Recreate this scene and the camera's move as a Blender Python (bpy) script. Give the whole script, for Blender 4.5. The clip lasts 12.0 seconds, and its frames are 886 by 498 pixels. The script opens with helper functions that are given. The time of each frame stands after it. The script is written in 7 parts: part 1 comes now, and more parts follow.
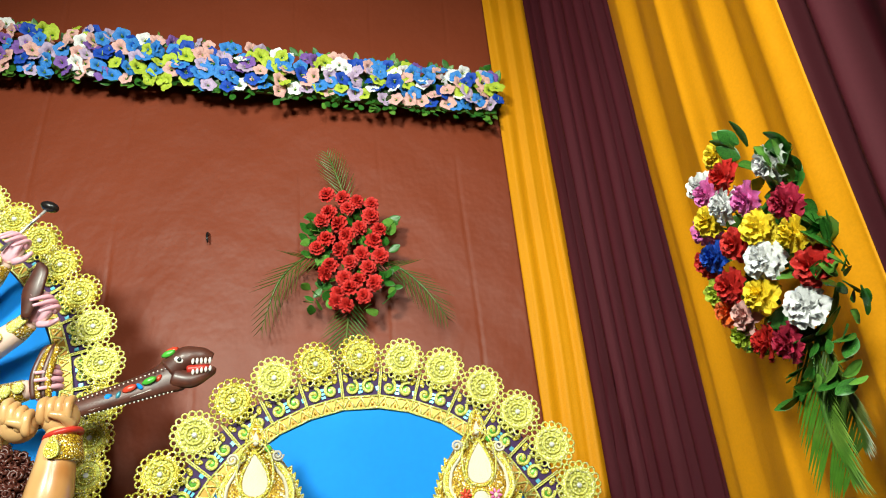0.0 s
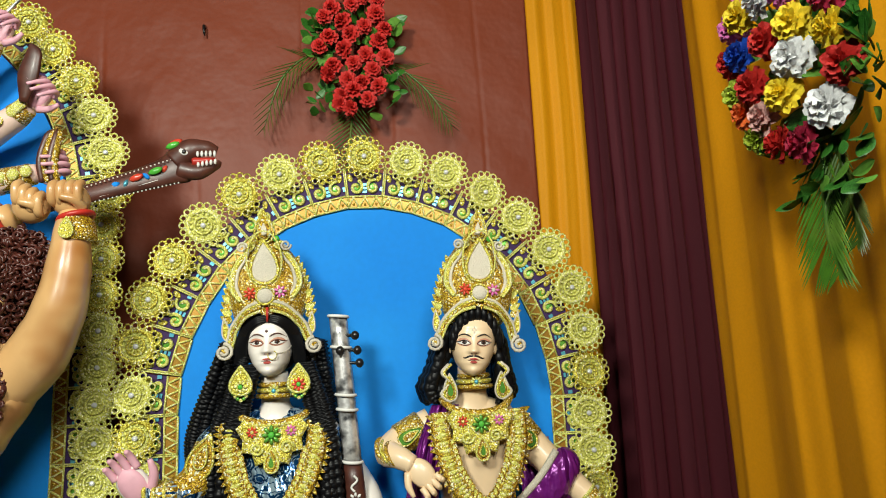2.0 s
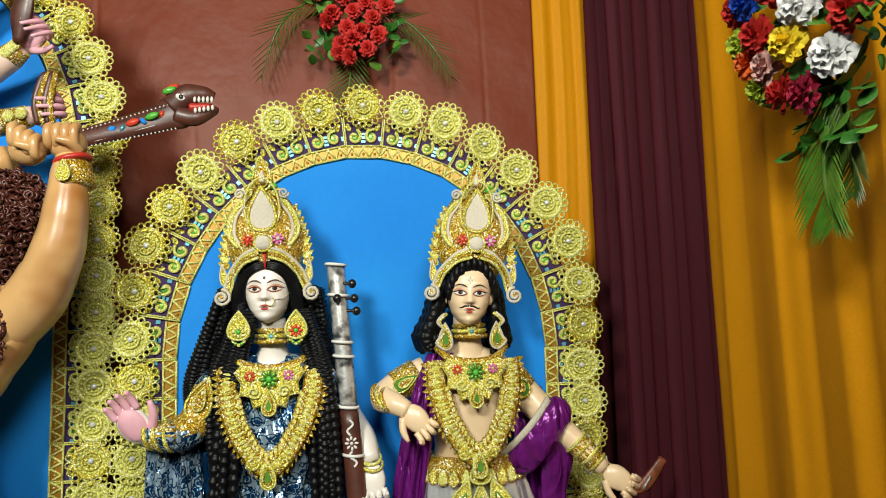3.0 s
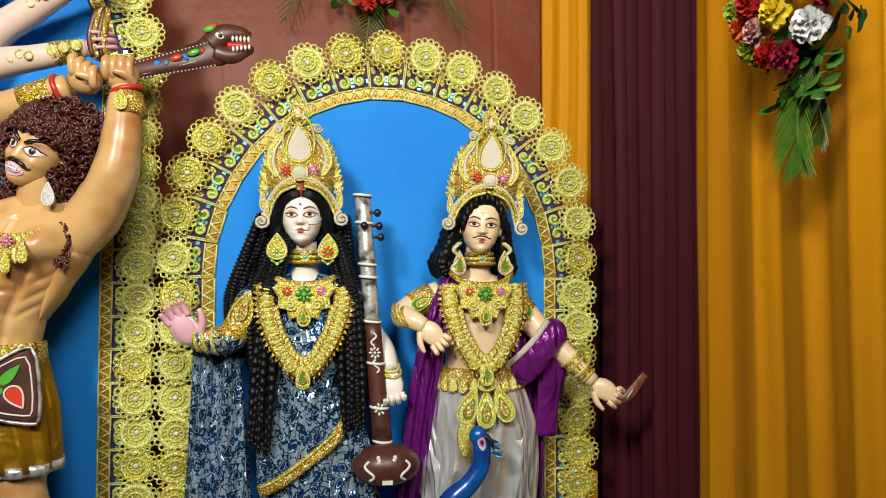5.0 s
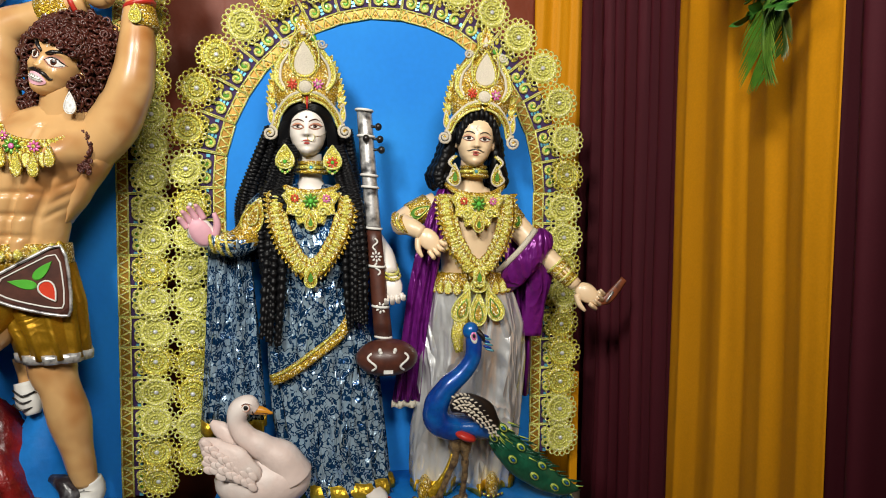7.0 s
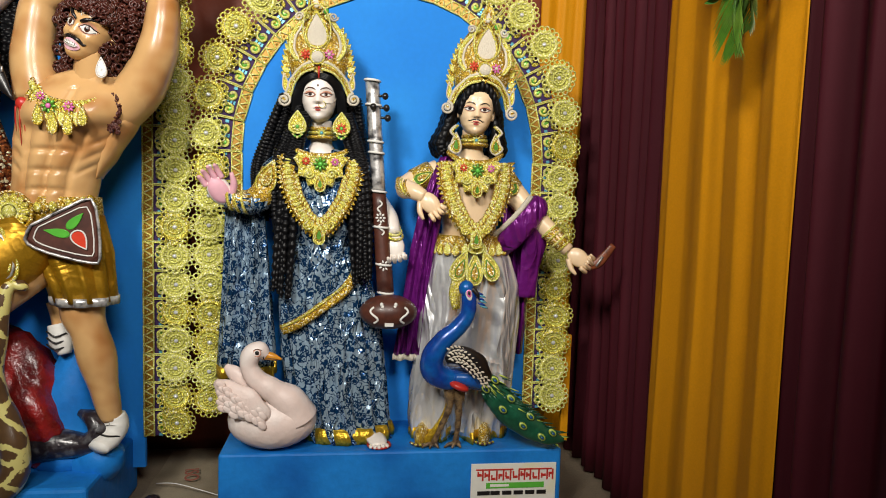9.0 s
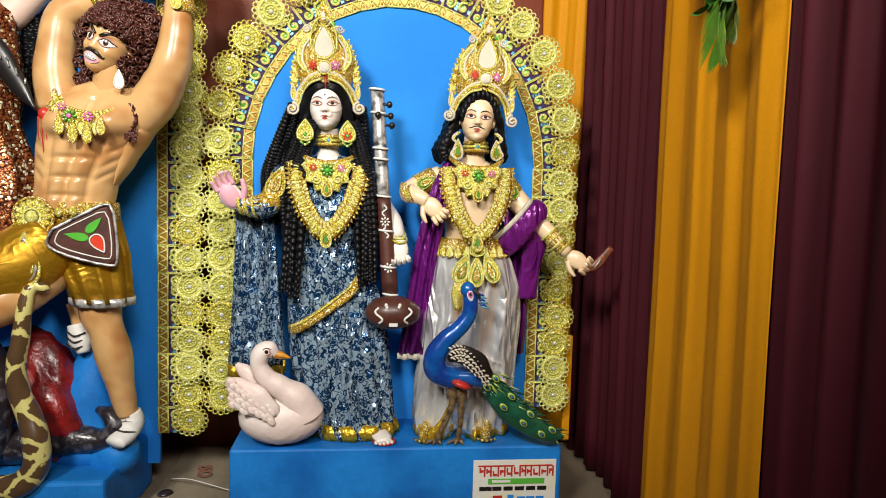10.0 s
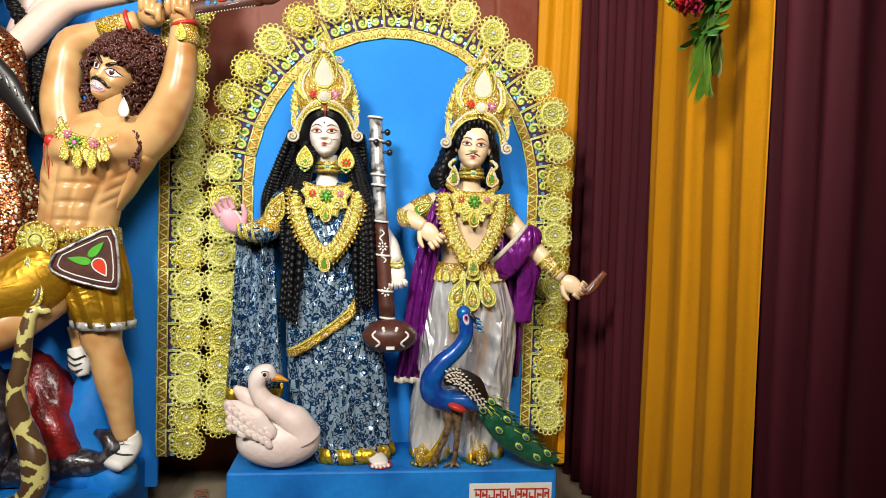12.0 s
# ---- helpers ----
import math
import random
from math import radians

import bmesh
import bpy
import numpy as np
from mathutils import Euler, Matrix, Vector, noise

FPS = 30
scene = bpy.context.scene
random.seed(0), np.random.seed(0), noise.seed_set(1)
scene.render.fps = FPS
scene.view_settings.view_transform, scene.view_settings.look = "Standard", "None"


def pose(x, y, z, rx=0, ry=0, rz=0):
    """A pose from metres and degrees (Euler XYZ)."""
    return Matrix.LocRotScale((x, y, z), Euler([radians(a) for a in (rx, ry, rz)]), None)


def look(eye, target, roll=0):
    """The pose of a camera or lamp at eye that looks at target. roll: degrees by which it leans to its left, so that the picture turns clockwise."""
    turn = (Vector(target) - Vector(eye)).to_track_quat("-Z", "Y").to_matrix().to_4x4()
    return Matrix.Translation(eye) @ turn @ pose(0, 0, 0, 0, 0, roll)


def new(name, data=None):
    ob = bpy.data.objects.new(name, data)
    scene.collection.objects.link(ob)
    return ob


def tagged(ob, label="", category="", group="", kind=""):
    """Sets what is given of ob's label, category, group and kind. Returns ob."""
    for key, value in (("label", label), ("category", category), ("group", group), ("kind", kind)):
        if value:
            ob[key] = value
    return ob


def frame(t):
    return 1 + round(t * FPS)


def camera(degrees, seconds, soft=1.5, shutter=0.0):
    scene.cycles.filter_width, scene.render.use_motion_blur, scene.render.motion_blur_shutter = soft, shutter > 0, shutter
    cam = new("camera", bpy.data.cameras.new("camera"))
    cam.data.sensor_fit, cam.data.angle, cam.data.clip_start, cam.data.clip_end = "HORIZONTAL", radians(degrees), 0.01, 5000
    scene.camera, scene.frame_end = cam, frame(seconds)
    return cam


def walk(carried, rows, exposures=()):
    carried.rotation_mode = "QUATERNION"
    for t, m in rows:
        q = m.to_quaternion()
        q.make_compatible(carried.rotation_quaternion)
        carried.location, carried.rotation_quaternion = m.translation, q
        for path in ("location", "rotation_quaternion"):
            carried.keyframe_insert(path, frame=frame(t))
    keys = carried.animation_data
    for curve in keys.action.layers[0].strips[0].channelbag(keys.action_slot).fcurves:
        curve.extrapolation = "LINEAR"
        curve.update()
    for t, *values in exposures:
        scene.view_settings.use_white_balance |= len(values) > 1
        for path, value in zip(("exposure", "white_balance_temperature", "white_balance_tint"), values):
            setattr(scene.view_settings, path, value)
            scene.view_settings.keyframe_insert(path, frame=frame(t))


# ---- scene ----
cam = camera(67.3, 12.0, 1.0)
PATH = [
    (0, (0.357, 0.176, 1.410), (0.609, 1.978, 2.241), -5.4),
    (0.5, (0.353, 0.186, 1.396), (0.584, 2.050, 2.084), -4.6),
    (1, (0.350, 0.191, 1.383), (0.576, 2.103, 1.923), -4.1),
    (1.5, (0.343, 0.198, 1.371), (0.577, 2.138, 1.796), -3.4),
    (2, (0.338, 0.200, 1.361), (0.577, 2.158, 1.688), -2.7),
    (2.5, (0.335, 0.201, 1.344), (0.591, 2.167, 1.609), -1.8),
    (3, (0.337, 0.199, 1.338), (0.581, 2.174, 1.544), -1.7),
    (5, (0.221, 0.016, 1.277), (0.514, 1.994, 1.333), 0.1),
    (5.5, (0.202, -0.035, 1.259), (0.507, 1.941, 1.252), 0.4),
    (6, (0.205, -0.077, 1.238), (0.522, 1.897, 1.187), -0.0),
    (6.5, (0.194, -0.104, 1.211), (0.497, 1.871, 1.110), 0.2),
    (7, (0.183, -0.128, 1.186), (0.504, 1.843, 1.066), 0.5),
    (9, (0.222, -0.280, 1.129), (0.488, 1.695, 0.960), 1.8),
    (9.5, (0.239, -0.328, 1.132), (0.485, 1.650, 0.959), 1.9),
    (10, (0.246, -0.359, 1.125), (0.474, 1.622, 0.973), 1.6),
    (10.5, (0.249, -0.386, 1.128), (0.470, 1.595, 0.961), 1.7),
    (11, (0.244, -0.395, 1.124), (0.463, 1.588, 0.984), 1.7),
    (11.5, (0.242, -0.400, 1.122), (0.472, 1.585, 1.022), 1.5),
    (12, (0.245, -0.399, 1.127), (0.479, 1.586, 1.049), 1.7),
]
walk(cam, [(t, look(eye, target, roll)) for t, eye, target, roll in PATH],
     [(0.0, -0.24, 6300, -5), (0.5, -0.5, 6250, -6), (1.0, -0.72, 6250, -4), (2.5, -0.78, 6400, 0), (5.5, -0.76, 6500, 6), (9.0, -0.76, 6500, 10),
      (9.5, -0.57, 6500, 10), (10.5, -0.45, 6500, 10), (12.0, -0.4, 6500, 10)])

# ---- light ----
world = bpy.data.worlds.new("hall")
scene.world = world
world.use_nodes = True
world.node_tree.nodes["Background"].inputs[0].default_value = (0.9, 0.85, 0.8, 1)
world.node_tree.nodes["Background"].inputs[1].default_value = 0.03


def lamp(name, eye, target, watts, size, colour):
    data = bpy.data.lights.new(name, "SPOT")
    data.spot_size, data.spot_blend, data.shadow_soft_size, data.energy, data.color = radians(82), 1.0, size, watts, colour
    ob = new(name, data)
    ob.matrix_world = look(eye, target)
    return ob


lamp("floodlight", (-1.05, -1.4, 2.95), (0.0, 2.3, 1.93), 950, 0.32, (1.0, 0.95, 0.86))
lamp("floodlight", (0.65, -1.5, 3.0), (0.0, 2.3, 1.93), 620, 0.6, (1.0, 0.95, 0.88))


# ---- materials ----
def material(name, colour, rough=0.5, metal=0.0, grain=30.0, vary=0.12, bump=0.0, bump_scale=None, second=None, second_scale=4.0,
             second_at=0.55, sheen=0.0, coat=0.0, spec=0.5):
    m = bpy.data.materials.new(name)
    m.use_nodes = True
    nt = m.node_tree
    b = nt.nodes["Principled BSDF"]
    b.inputs["Roughness"].default_value = rough
    b.inputs["Metallic"].default_value = metal
    b.inputs["Sheen Weight"].default_value = sheen
    b.inputs["Specular IOR Level"].default_value = spec
    b.inputs["Coat Weight"].default_value = coat
    b.inputs["Coat Roughness"].default_value = 0.15
    co = nt.nodes.new("ShaderNodeTexCoord")
    fine = nt.nodes.new("ShaderNodeTexNoise")
    fine.inputs["Scale"].default_value = grain
    fine.inputs["Detail"].default_value = 5
    nt.links.new(co.outputs["Object"], fine.inputs["Vector"])
    broad = nt.nodes.new("ShaderNodeTexNoise")
    broad.inputs["Scale"].default_value = second_scale
    nt.links.new(co.outputs["Object"], broad.inputs["Vector"])
    ramp = nt.nodes.new("ShaderNodeMapRange")
    ramp.inputs[1].default_value, ramp.inputs[2].default_value = second_at - 0.12, second_at + 0.12
    nt.links.new(broad.outputs["Fac"], ramp.inputs[0])
    mix = nt.nodes.new("ShaderNodeMix")
    mix.data_type = "RGBA"
    mix.inputs[6].default_value = (*colour, 1)
    mix.inputs[7].default_value = (*(second or [c * (1 - vary) for c in colour]), 1)
    nt.links.new(ramp.outputs[0], mix.inputs[0])
    hsv = nt.nodes.new("ShaderNodeHueSaturation")
    val = nt.nodes.new("ShaderNodeMapRange")
    val.inputs[3].default_value, val.inputs[4].default_value = 1 - vary * 1.6, 1 + vary * 1.6
    nt.links.new(fine.outputs["Fac"], val.inputs[0])
    nt.links.new(val.outputs[0], hsv.inputs["Value"])
    nt.links.new(mix.outputs[2], hsv.inputs["Color"])
    nt.links.new(hsv.outputs[0], b.inputs["Base Color"])
    if bump:
        bn = nt.nodes.new("ShaderNodeBump")
        bn.inputs["Strength"].default_value = bump
        bn.inputs["Distance"].default_value = 0.004
        bt = fine
        if bump_scale:
            bt = nt.nodes.new("ShaderNodeTexNoise")
            bt.inputs["Scale"].default_value = bump_scale
            bt.inputs["Detail"].default_value = 3
            nt.links.new(co.outputs["Object"], bt.inputs["Vector"])
        nt.links.new(bt.outputs["Fac"], bn.inputs["Height"])
        nt.links.new(bn.outputs[0], b.inputs["Normal"])
    return m


def cloth(name, colour, rough, thread=900.0, sheen=0.3, translucent=0.0, wrinkle=0.25):
    """Woven fabric: thread grain, soft wrinkles."""
    m = material(name, colour, rough, grain=thread * 0.2, vary=0.08, bump=wrinkle, bump_scale=7.0, sheen=sheen, second_scale=1.6)
    b = m.node_tree.nodes["Principled BSDF"]
    b.inputs["Sheen Roughness"].default_value = 0.4
    b.inputs["Specular IOR Level"].default_value = 0.22
    for n in m.node_tree.nodes:
        if n.type == "BUMP":
            n.inputs["Distance"].default_value = 0.02
    return m


def filigree(name, light, dark, metal, cells):
    """Stamped gilt paper and zari: bright raised cells, dark gaps, a few white glints painted into the colour."""
    m = material(name, light, 0.3, metal, grain=200, vary=0.2)
    nt = m.node_tree
    b = nt.nodes["Principled BSDF"]
    co = nt.nodes.new("ShaderNodeTexCoord")
    v = nt.nodes.new("ShaderNodeTexVoronoi")
    v.inputs["Scale"].default_value = cells
    nt.links.new(co.outputs["Object"], v.inputs["Vector"])
    gap = nt.nodes.new("ShaderNodeMapRange")
    gap.inputs[1].default_value, gap.inputs[2].default_value = 0.32, 0.72
    nt.links.new(v.outputs["Distance"], gap.inputs[0])
    mix = nt.nodes.new("ShaderNodeMix")
    mix.data_type = "RGBA"
    mix.inputs[7].default_value = (*dark, 1)
    nt.links.new(b.inputs["Base Color"].links[0].from_socket, mix.inputs[6])
    nt.links.new(gap.outputs[0], mix.inputs[0])
    pick = nt.nodes.new("ShaderNodeSeparateColor")
    nt.links.new(v.outputs["Color"], pick.inputs[0])
    few = nt.nodes.new("ShaderNodeMath")
    few.operation = "GREATER_THAN"
    few.inputs[1].default_value = 0.86
    nt.links.new(pick.outputs[0], few.inputs[0])
    # highlights put into the base colour of a few random cells
    glint = nt.nodes.new("ShaderNodeMix")
    glint.data_type = "RGBA"
    glint.inputs[7].default_value = (1.0, 0.98, 0.68, 1)
    nt.links.new(mix.outputs[2], glint.inputs[6])
    nt.links.new(few.outputs[0], glint.inputs[0])
    nt.links.new(glint.outputs[2], b.inputs["Base Color"])
    rough = nt.nodes.new("ShaderNodeMapRange")
    rough.inputs[3].default_value, rough.inputs[4].default_value = 0.12, 0.45
    nt.links.new(pick.outputs[1], rough.inputs[0])
    nt.links.new(rough.outputs[0], b.inputs["Roughness"])
    bn = nt.nodes.new("ShaderNodeBump")
    bn.inputs["Strength"].default_value = 0.8
    bn.inputs["Distance"].default_value = 0.0025
    bn.invert = True
    nt.links.new(v.outputs["Distance"], bn.inputs["Height"])
    nt.links.new(bn.outputs[0], b.inputs["Normal"])
    return m


M = {}
M["red_cloth"] = cloth("red_cloth", (0.195, 0.039, 0.0155), 0.45, sheen=0.0, wrinkle=0.4)
M["yellow_cloth"] = cloth("yellow_cloth", (0.65, 0.268, 0.002), 0.65, sheen=0.0)
M["maroon_cloth"] = cloth("maroon_cloth", (0.060, 0.0048, 0.011), 0.75, sheen=0.0)
M["blue_board"] = material("blue_board", (0.004, 0.21, 0.72), 0.8, grain=60, vary=0.05, second=(0.010, 0.25, 0.76), second_scale=2.5)
M["blue_plinth"] = material("blue_plinth", (0.012, 0.20, 0.62), 0.5, grain=40, vary=0.12, bump=0.5, second=(0.005, 0.11, 0.42), second_scale=4, spec=0.25)
M["gold"] = filigree("gold", (0.95, 0.87, 0.15), (0.40, 0.31, 0.02), 0.45, 330)
M["gold_dark"] = filigree("gold_dark", (0.74, 0.50, 0.03), (0.20, 0.09, 0.008), 0.4, 300)
M["gold_cord"] = filigree("gold_cord", (0.94, 0.95, 0.28), (0.56, 0.52, 0.06), 0.22, 420)
M["purple_card"] = material("purple_card", (0.05, 0.025, 0.085), 0.65, grain=200, vary=0.3, spec=0.15)
M["brown_card"] = material("brown_card", (0.40, 0.21, 0.025), 0.35, 0.4, grain=300, vary=0.35)
M["cyan_foil"] = material("cyan_foil", (0.15, 0.50, 0.66), 0.25, 0.4, grain=300, vary=0.4)
M["green_foil"] = material("green_foil", (0.16, 0.42, 0.06), 0.25, 0.4, grain=300, vary=0.4)
M["white"] = material("white", (0.75, 0.74, 0.70), 0.5, grain=80, vary=0.06)
M["mirror_bead"] = material("mirror_bead", (0.85, 0.86, 0.88), 0.12, 0.35, grain=200, vary=0.1)
M["floor_mat"] = material("floor_mat", (0.24, 0.19, 0.13), 0.85, grain=120, vary=0.2, bump=0.6, second=(0.16, 0.12, 0.08), second_scale=3)
M["plain_wall"] = material("plain_wall", (0.20, 0.16, 0.14), 0.8, grain=20)


# ---- builders ----
class Shape:
    """One mesh under construction, with several materials."""

    def __init__(self):
        self.bm, self.mats = bmesh.new(), []

    def slot(self, mat):
        m = M[mat]
        if m not in self.mats:
            self.mats.append(m)
        return self.mats.index(m)

    def paint(self, faces, mat, smooth=True):
        i = self.slot(mat)
        for f in faces:
            f.material_index, f.smooth = i, smooth

    def box(self, size, at, mat, turn=(0, 0, 0), bevel=0.0):
        made = bmesh.ops.create_cube(self.bm, size=1, matrix=pose(*at, *turn) @ Matrix.Diagonal((*size, 1)))
        vs = made["verts"]
        if bevel:
            es = list({e for v in vs for e in v.link_edges})
            r = bmesh.ops.bevel(self.bm, geom=es, offset=bevel, segments=2, affect="EDGES", profile=0.5)
            vs = r["verts"]
        self.paint({f for v in vs for f in v.link_faces}, mat, False)
        return self

    def ball(self, at, radii, mat, turn=(0, 0, 0), u=12, v=8):
        if not hasattr(radii, "__len__"):
            radii = (radii,) * 3
        m = pose(*at, *turn) @ Matrix.Diagonal((*radii, 1))
        loops = []
        for k in range(v + 1):
            p = -math.pi / 2 + math.pi * min(max(k, 0.12), v - 0.12) / v
            loops.append([m @ Vector((math.cos(p) * math.cos(a), math.cos(p) * math.sin(a), math.sin(p))) for a in (2 * math.pi * i / u for i in range(u))])
        return self.rings(loops, mat)

    def rings(self, loops, mat, closed=True, caps=True, smooth=True):
        """Skin a row of point loops, each with the same count."""
        bm, rows = self.bm, []
        for loop in loops:
            rows.append([bm.verts.new(p) for p in loop])
        n, faces = len(rows[0]), []
        for a, b in zip(rows, rows[1:]):
            for i in range(n if closed else n - 1):
                j = (i + 1) % n
                faces.append(bm.faces.new((a[i], a[j], b[j], b[i])))
        if closed and caps:
            faces.append(bm.faces.new(rows[0][::-1]))
            faces.append(bm.faces.new(rows[-1]))
        self.paint(faces, mat, smooth)
        return self

    def tube(self, pts, radii, mat, seg=10, sub=4, ripple=0.0, waves=0, caps=True):
        """A limb or cord through pts. radii: one number, or one a point: a number, or (across, deep)."""
        pts = [Vector(p) for p in pts]
        if not hasattr(radii, "__len__"):
            radii = [radii] * len(pts)
        rad = [Vector((r, r)) if not hasattr(r, "__len__") else Vector(r) for r in radii]
        path, size = [], []
        for k in range(len(pts) - 1):
            p0, p1, p2, p3 = pts[max(k - 1, 0)], pts[k], pts[k + 1], pts[min(k + 2, len(pts) - 1)]
            for s in range(sub):
                t = s / sub
                path.append(0.5 * (2 * p1 + (p2 - p0) * t + (2 * p0 - 5 * p1 + 4 * p2 - p3) * t * t + (3 * p1 - p0 - 3 * p2 + p3) * t ** 3))
                e = t * t * (3 - 2 * t)
                size.append(rad[k] * (1 - e) + rad[k + 1] * e)
        path.append(pts[-1])
        size.append(rad[-1])
        loops, n1 = [], None
        for k, p in enumerate(path):
            tan = (path[min(k + 1, len(path) - 1)] - path[max(k - 1, 0)]).normalized()
            if n1 is None:
                ref = Vector((0, 1, 0)) if abs(tan.y) < 0.9 else Vector((1, 0, 0))
                n1 = ref.cross(tan).normalized()
            n1 = (n1 - tan * n1.dot(tan)).normalized()
            n2 = tan.cross(n1)
            w = 1 + ripple * math.sin(2 * math.pi * waves * k / (len(path) - 1)) if waves else 1
            loops.append([p + n1 * size[k].x * w * math.cos(2 * math.pi * i / seg) + n2 * size[k].y * w * math.sin(2 * math.pi * i / seg) for i in range(seg)])
        return self.rings(loops, mat, caps=caps)

    def ring(self, at, radius, thick, mat, turn=(0, 0, 0), n=24, seg=6, flat=1.0, oval=1.0):
        m = pose(*at, *turn)
        loops = []
        for k in range(n + 1):
            a = 2 * math.pi * k / n
            loops.append([m @ Vector(((radius + thick * math.cos(b)) * math.cos(a), (radius + thick * math.cos(b)) * math.sin(a) * oval, thick * flat * math.sin(b)))
                          for b in (2 * math.pi * i / seg for i in range(seg))])
        return self.rings(loops, mat, caps=False)

    def plate(self, outline, thick, mat, m=None, rim=0.0):
        """A flat outline in x, z (y towards the viewer is minus), thick in y, with a rounded rim."""
        m = m or Matrix.Identity(4)
        c = Vector((sum(p[0] for p in outline) / len(outline), sum(p[1] for p in outline) / len(outline)))
        loops = []
        for shrink, d in ((1, thick / 2), (1, -thick / 2 + rim), (1 - 0.12, -thick / 2)) if rim else ((1, thick / 2), (1, -thick / 2)):
            loops.append([m @ Vector((c.x + (x - c.x) * shrink, d, c.y + (z - c.y) * shrink)) for x, z in outline])
        return self.rings(loops, mat, smooth=False)

    def done(self, name, parent=None, label=""):
        bmesh.ops.recalc_face_normals(self.bm, faces=self.bm.faces)
        me = bpy.data.meshes.new(name)
        self.bm.to_mesh(me)
        self.bm.free()
        for m in self.mats:
            me.materials.append(m)
        ob = new(name, me)
        if parent:
            ob.parent = parent
        if label:
            ob["label"] = label
        return ob


def thing(name, label, category, at=(0, 0, 0), group="", kind=""):
    ob = new(name)
    ob.location = at
    return tagged(ob, label, category, group, kind)


def set_back(ob, k):
    """Stand a thing further back on its own sight line, larger in step: k times as far from a point in mid-hall."""
    hub = Matrix.Translation((0.22, -0.15, 1.2))
    ob.matrix_basis = hub @ Matrix.Scale(k, 4) @ hub.inverted() @ ob.matrix_basis
    return ob


NEAR, FAR = 1.06, 1.035


def share(name, mesh, parent, m):
    ob = new(name, mesh)
    ob.parent = parent
    ob.matrix_basis = m
    return ob


# ---- hall: floor, walls, ceiling ----
BACK, SIDE, TOP = 2.62, 1.235, 4.3
s = Shape().box((5.6, 6.2, 0.12), (-0.9, 0.1, -0.06), "floor_mat")
tagged(s.done("floor"), "brown jute matting spread over the stage floor", "floor", kind="structure")
s = Shape().box((5.6, 0.1, TOP), (-0.9, BACK + 0.09, TOP / 2), "plain_wall")
tagged(s.done("wall_back"), "plain wall behind the red cloth", "wall", kind="structure")
s = Shape().box((0.1, 6.2, TOP), (SIDE + 0.09, 0.1, TOP / 2), "plain_wall")
tagged(s.done("wall_side"), "plain wall behind the draped side curtains", "wall", kind="structure")
s = Shape().box((0.1, 6.2, TOP), (-3.4, 0.1, TOP / 2), "plain_wall")
tagged(s.done("wall_left"), "plain hall wall", "wall", kind="structure")
s = Shape().box((5.6, 0.1, TOP), (-0.9, -2.9, TOP / 2), "plain_wall")
tagged(s.done("wall_front"), "plain hall wall", "wall", kind="structure")
s = Shape().box((5.6, 6.2, 0.1), (-0.9, 0.1, TOP + 0.05), "plain_wall")
tagged(s.done("ceiling"), "plain hall ceiling", "ceiling", kind="structure")


def hanging(name, label, mat, start, end, z0, z1, profile, seed, lean=0.0, rows=26, sway=0.006):
    """Cloth hung from z1 to z0 between two points of the plan; profile(u) is how far it stands out at u metres along."""
    rnd = random.Random(seed)
    a, b = Vector((*start, 0)), Vector((*end, 0))
    along = (b - a).normalized()
    out = Vector((along.y, -along.x, 0))
    length, n = (b - a).length, max(8, int((b - a).length / 0.006))
    bm = bmesh.new()
    ph = [rnd.uniform(0, 6.28) for _ in range(4)]
    grid = []
    for r in range(rows + 1):
        z = z0 + (z1 - z0) * r / rows
        row = []
        for i in range(n + 1):
            u = length * i / n
            w = u + sway * math.sin(2.1 * z + ph[0] + 5 * u) + 0.5 * sway * math.sin(5.3 * z + ph[1])
            p = a + along * u + out * profile(w, z) + Vector((0, 0, z))
            row.append(bm.verts.new(p))
        grid.append(row)
    for r in range(rows):
        for i in range(n):
            bm.faces.new((grid[r][i], grid[r][i + 1], grid[r + 1][i + 1], grid[r + 1][i])).smooth = True
    me = bpy.data.meshes.new(name)
    bm.to_mesh(me)
    bm.free()
    me.materials.append(M[mat])
    ob = new(name, me)
    solid = ob.modifiers.new("thickness", "SOLIDIFY")
    solid.thickness = 0.002
    return tagged(ob, label, "curtain" if "curtain" in name else "cloth")


def pleats(seed, width, depth, sharp=1.0):
    """Uneven hand-laid folds: each rises gently and falls back steeply."""
    rnd = random.Random(seed)
    edges, tops = [-0.3], []
    while edges[-1] < 6:
        edges.append(edges[-1] + width * rnd.uniform(0.6, 1.5))
        tops.append((depth * rnd.uniform(0.55, 1.2), rnd.uniform(0.45, 0.8)))

    def profile(u, z):
        k = 0
        while edges[k + 1] < u:
            k += 1
        t = (u - edges[k]) / (edges[k + 1] - edges[k])
        h, peak = tops[k]
        v = t / peak if t < peak else (1 - t) / (1 - peak)
        v = max(0.0, min(1.0, v * (1.9 if sharp < 1 else 1.0)))
        return 0.012 + h * (0.5 - 0.5 * math.cos(math.pi * v ** sharp)) * (1 - 0.12 * math.sin(1.3 * z + k))
    return profile


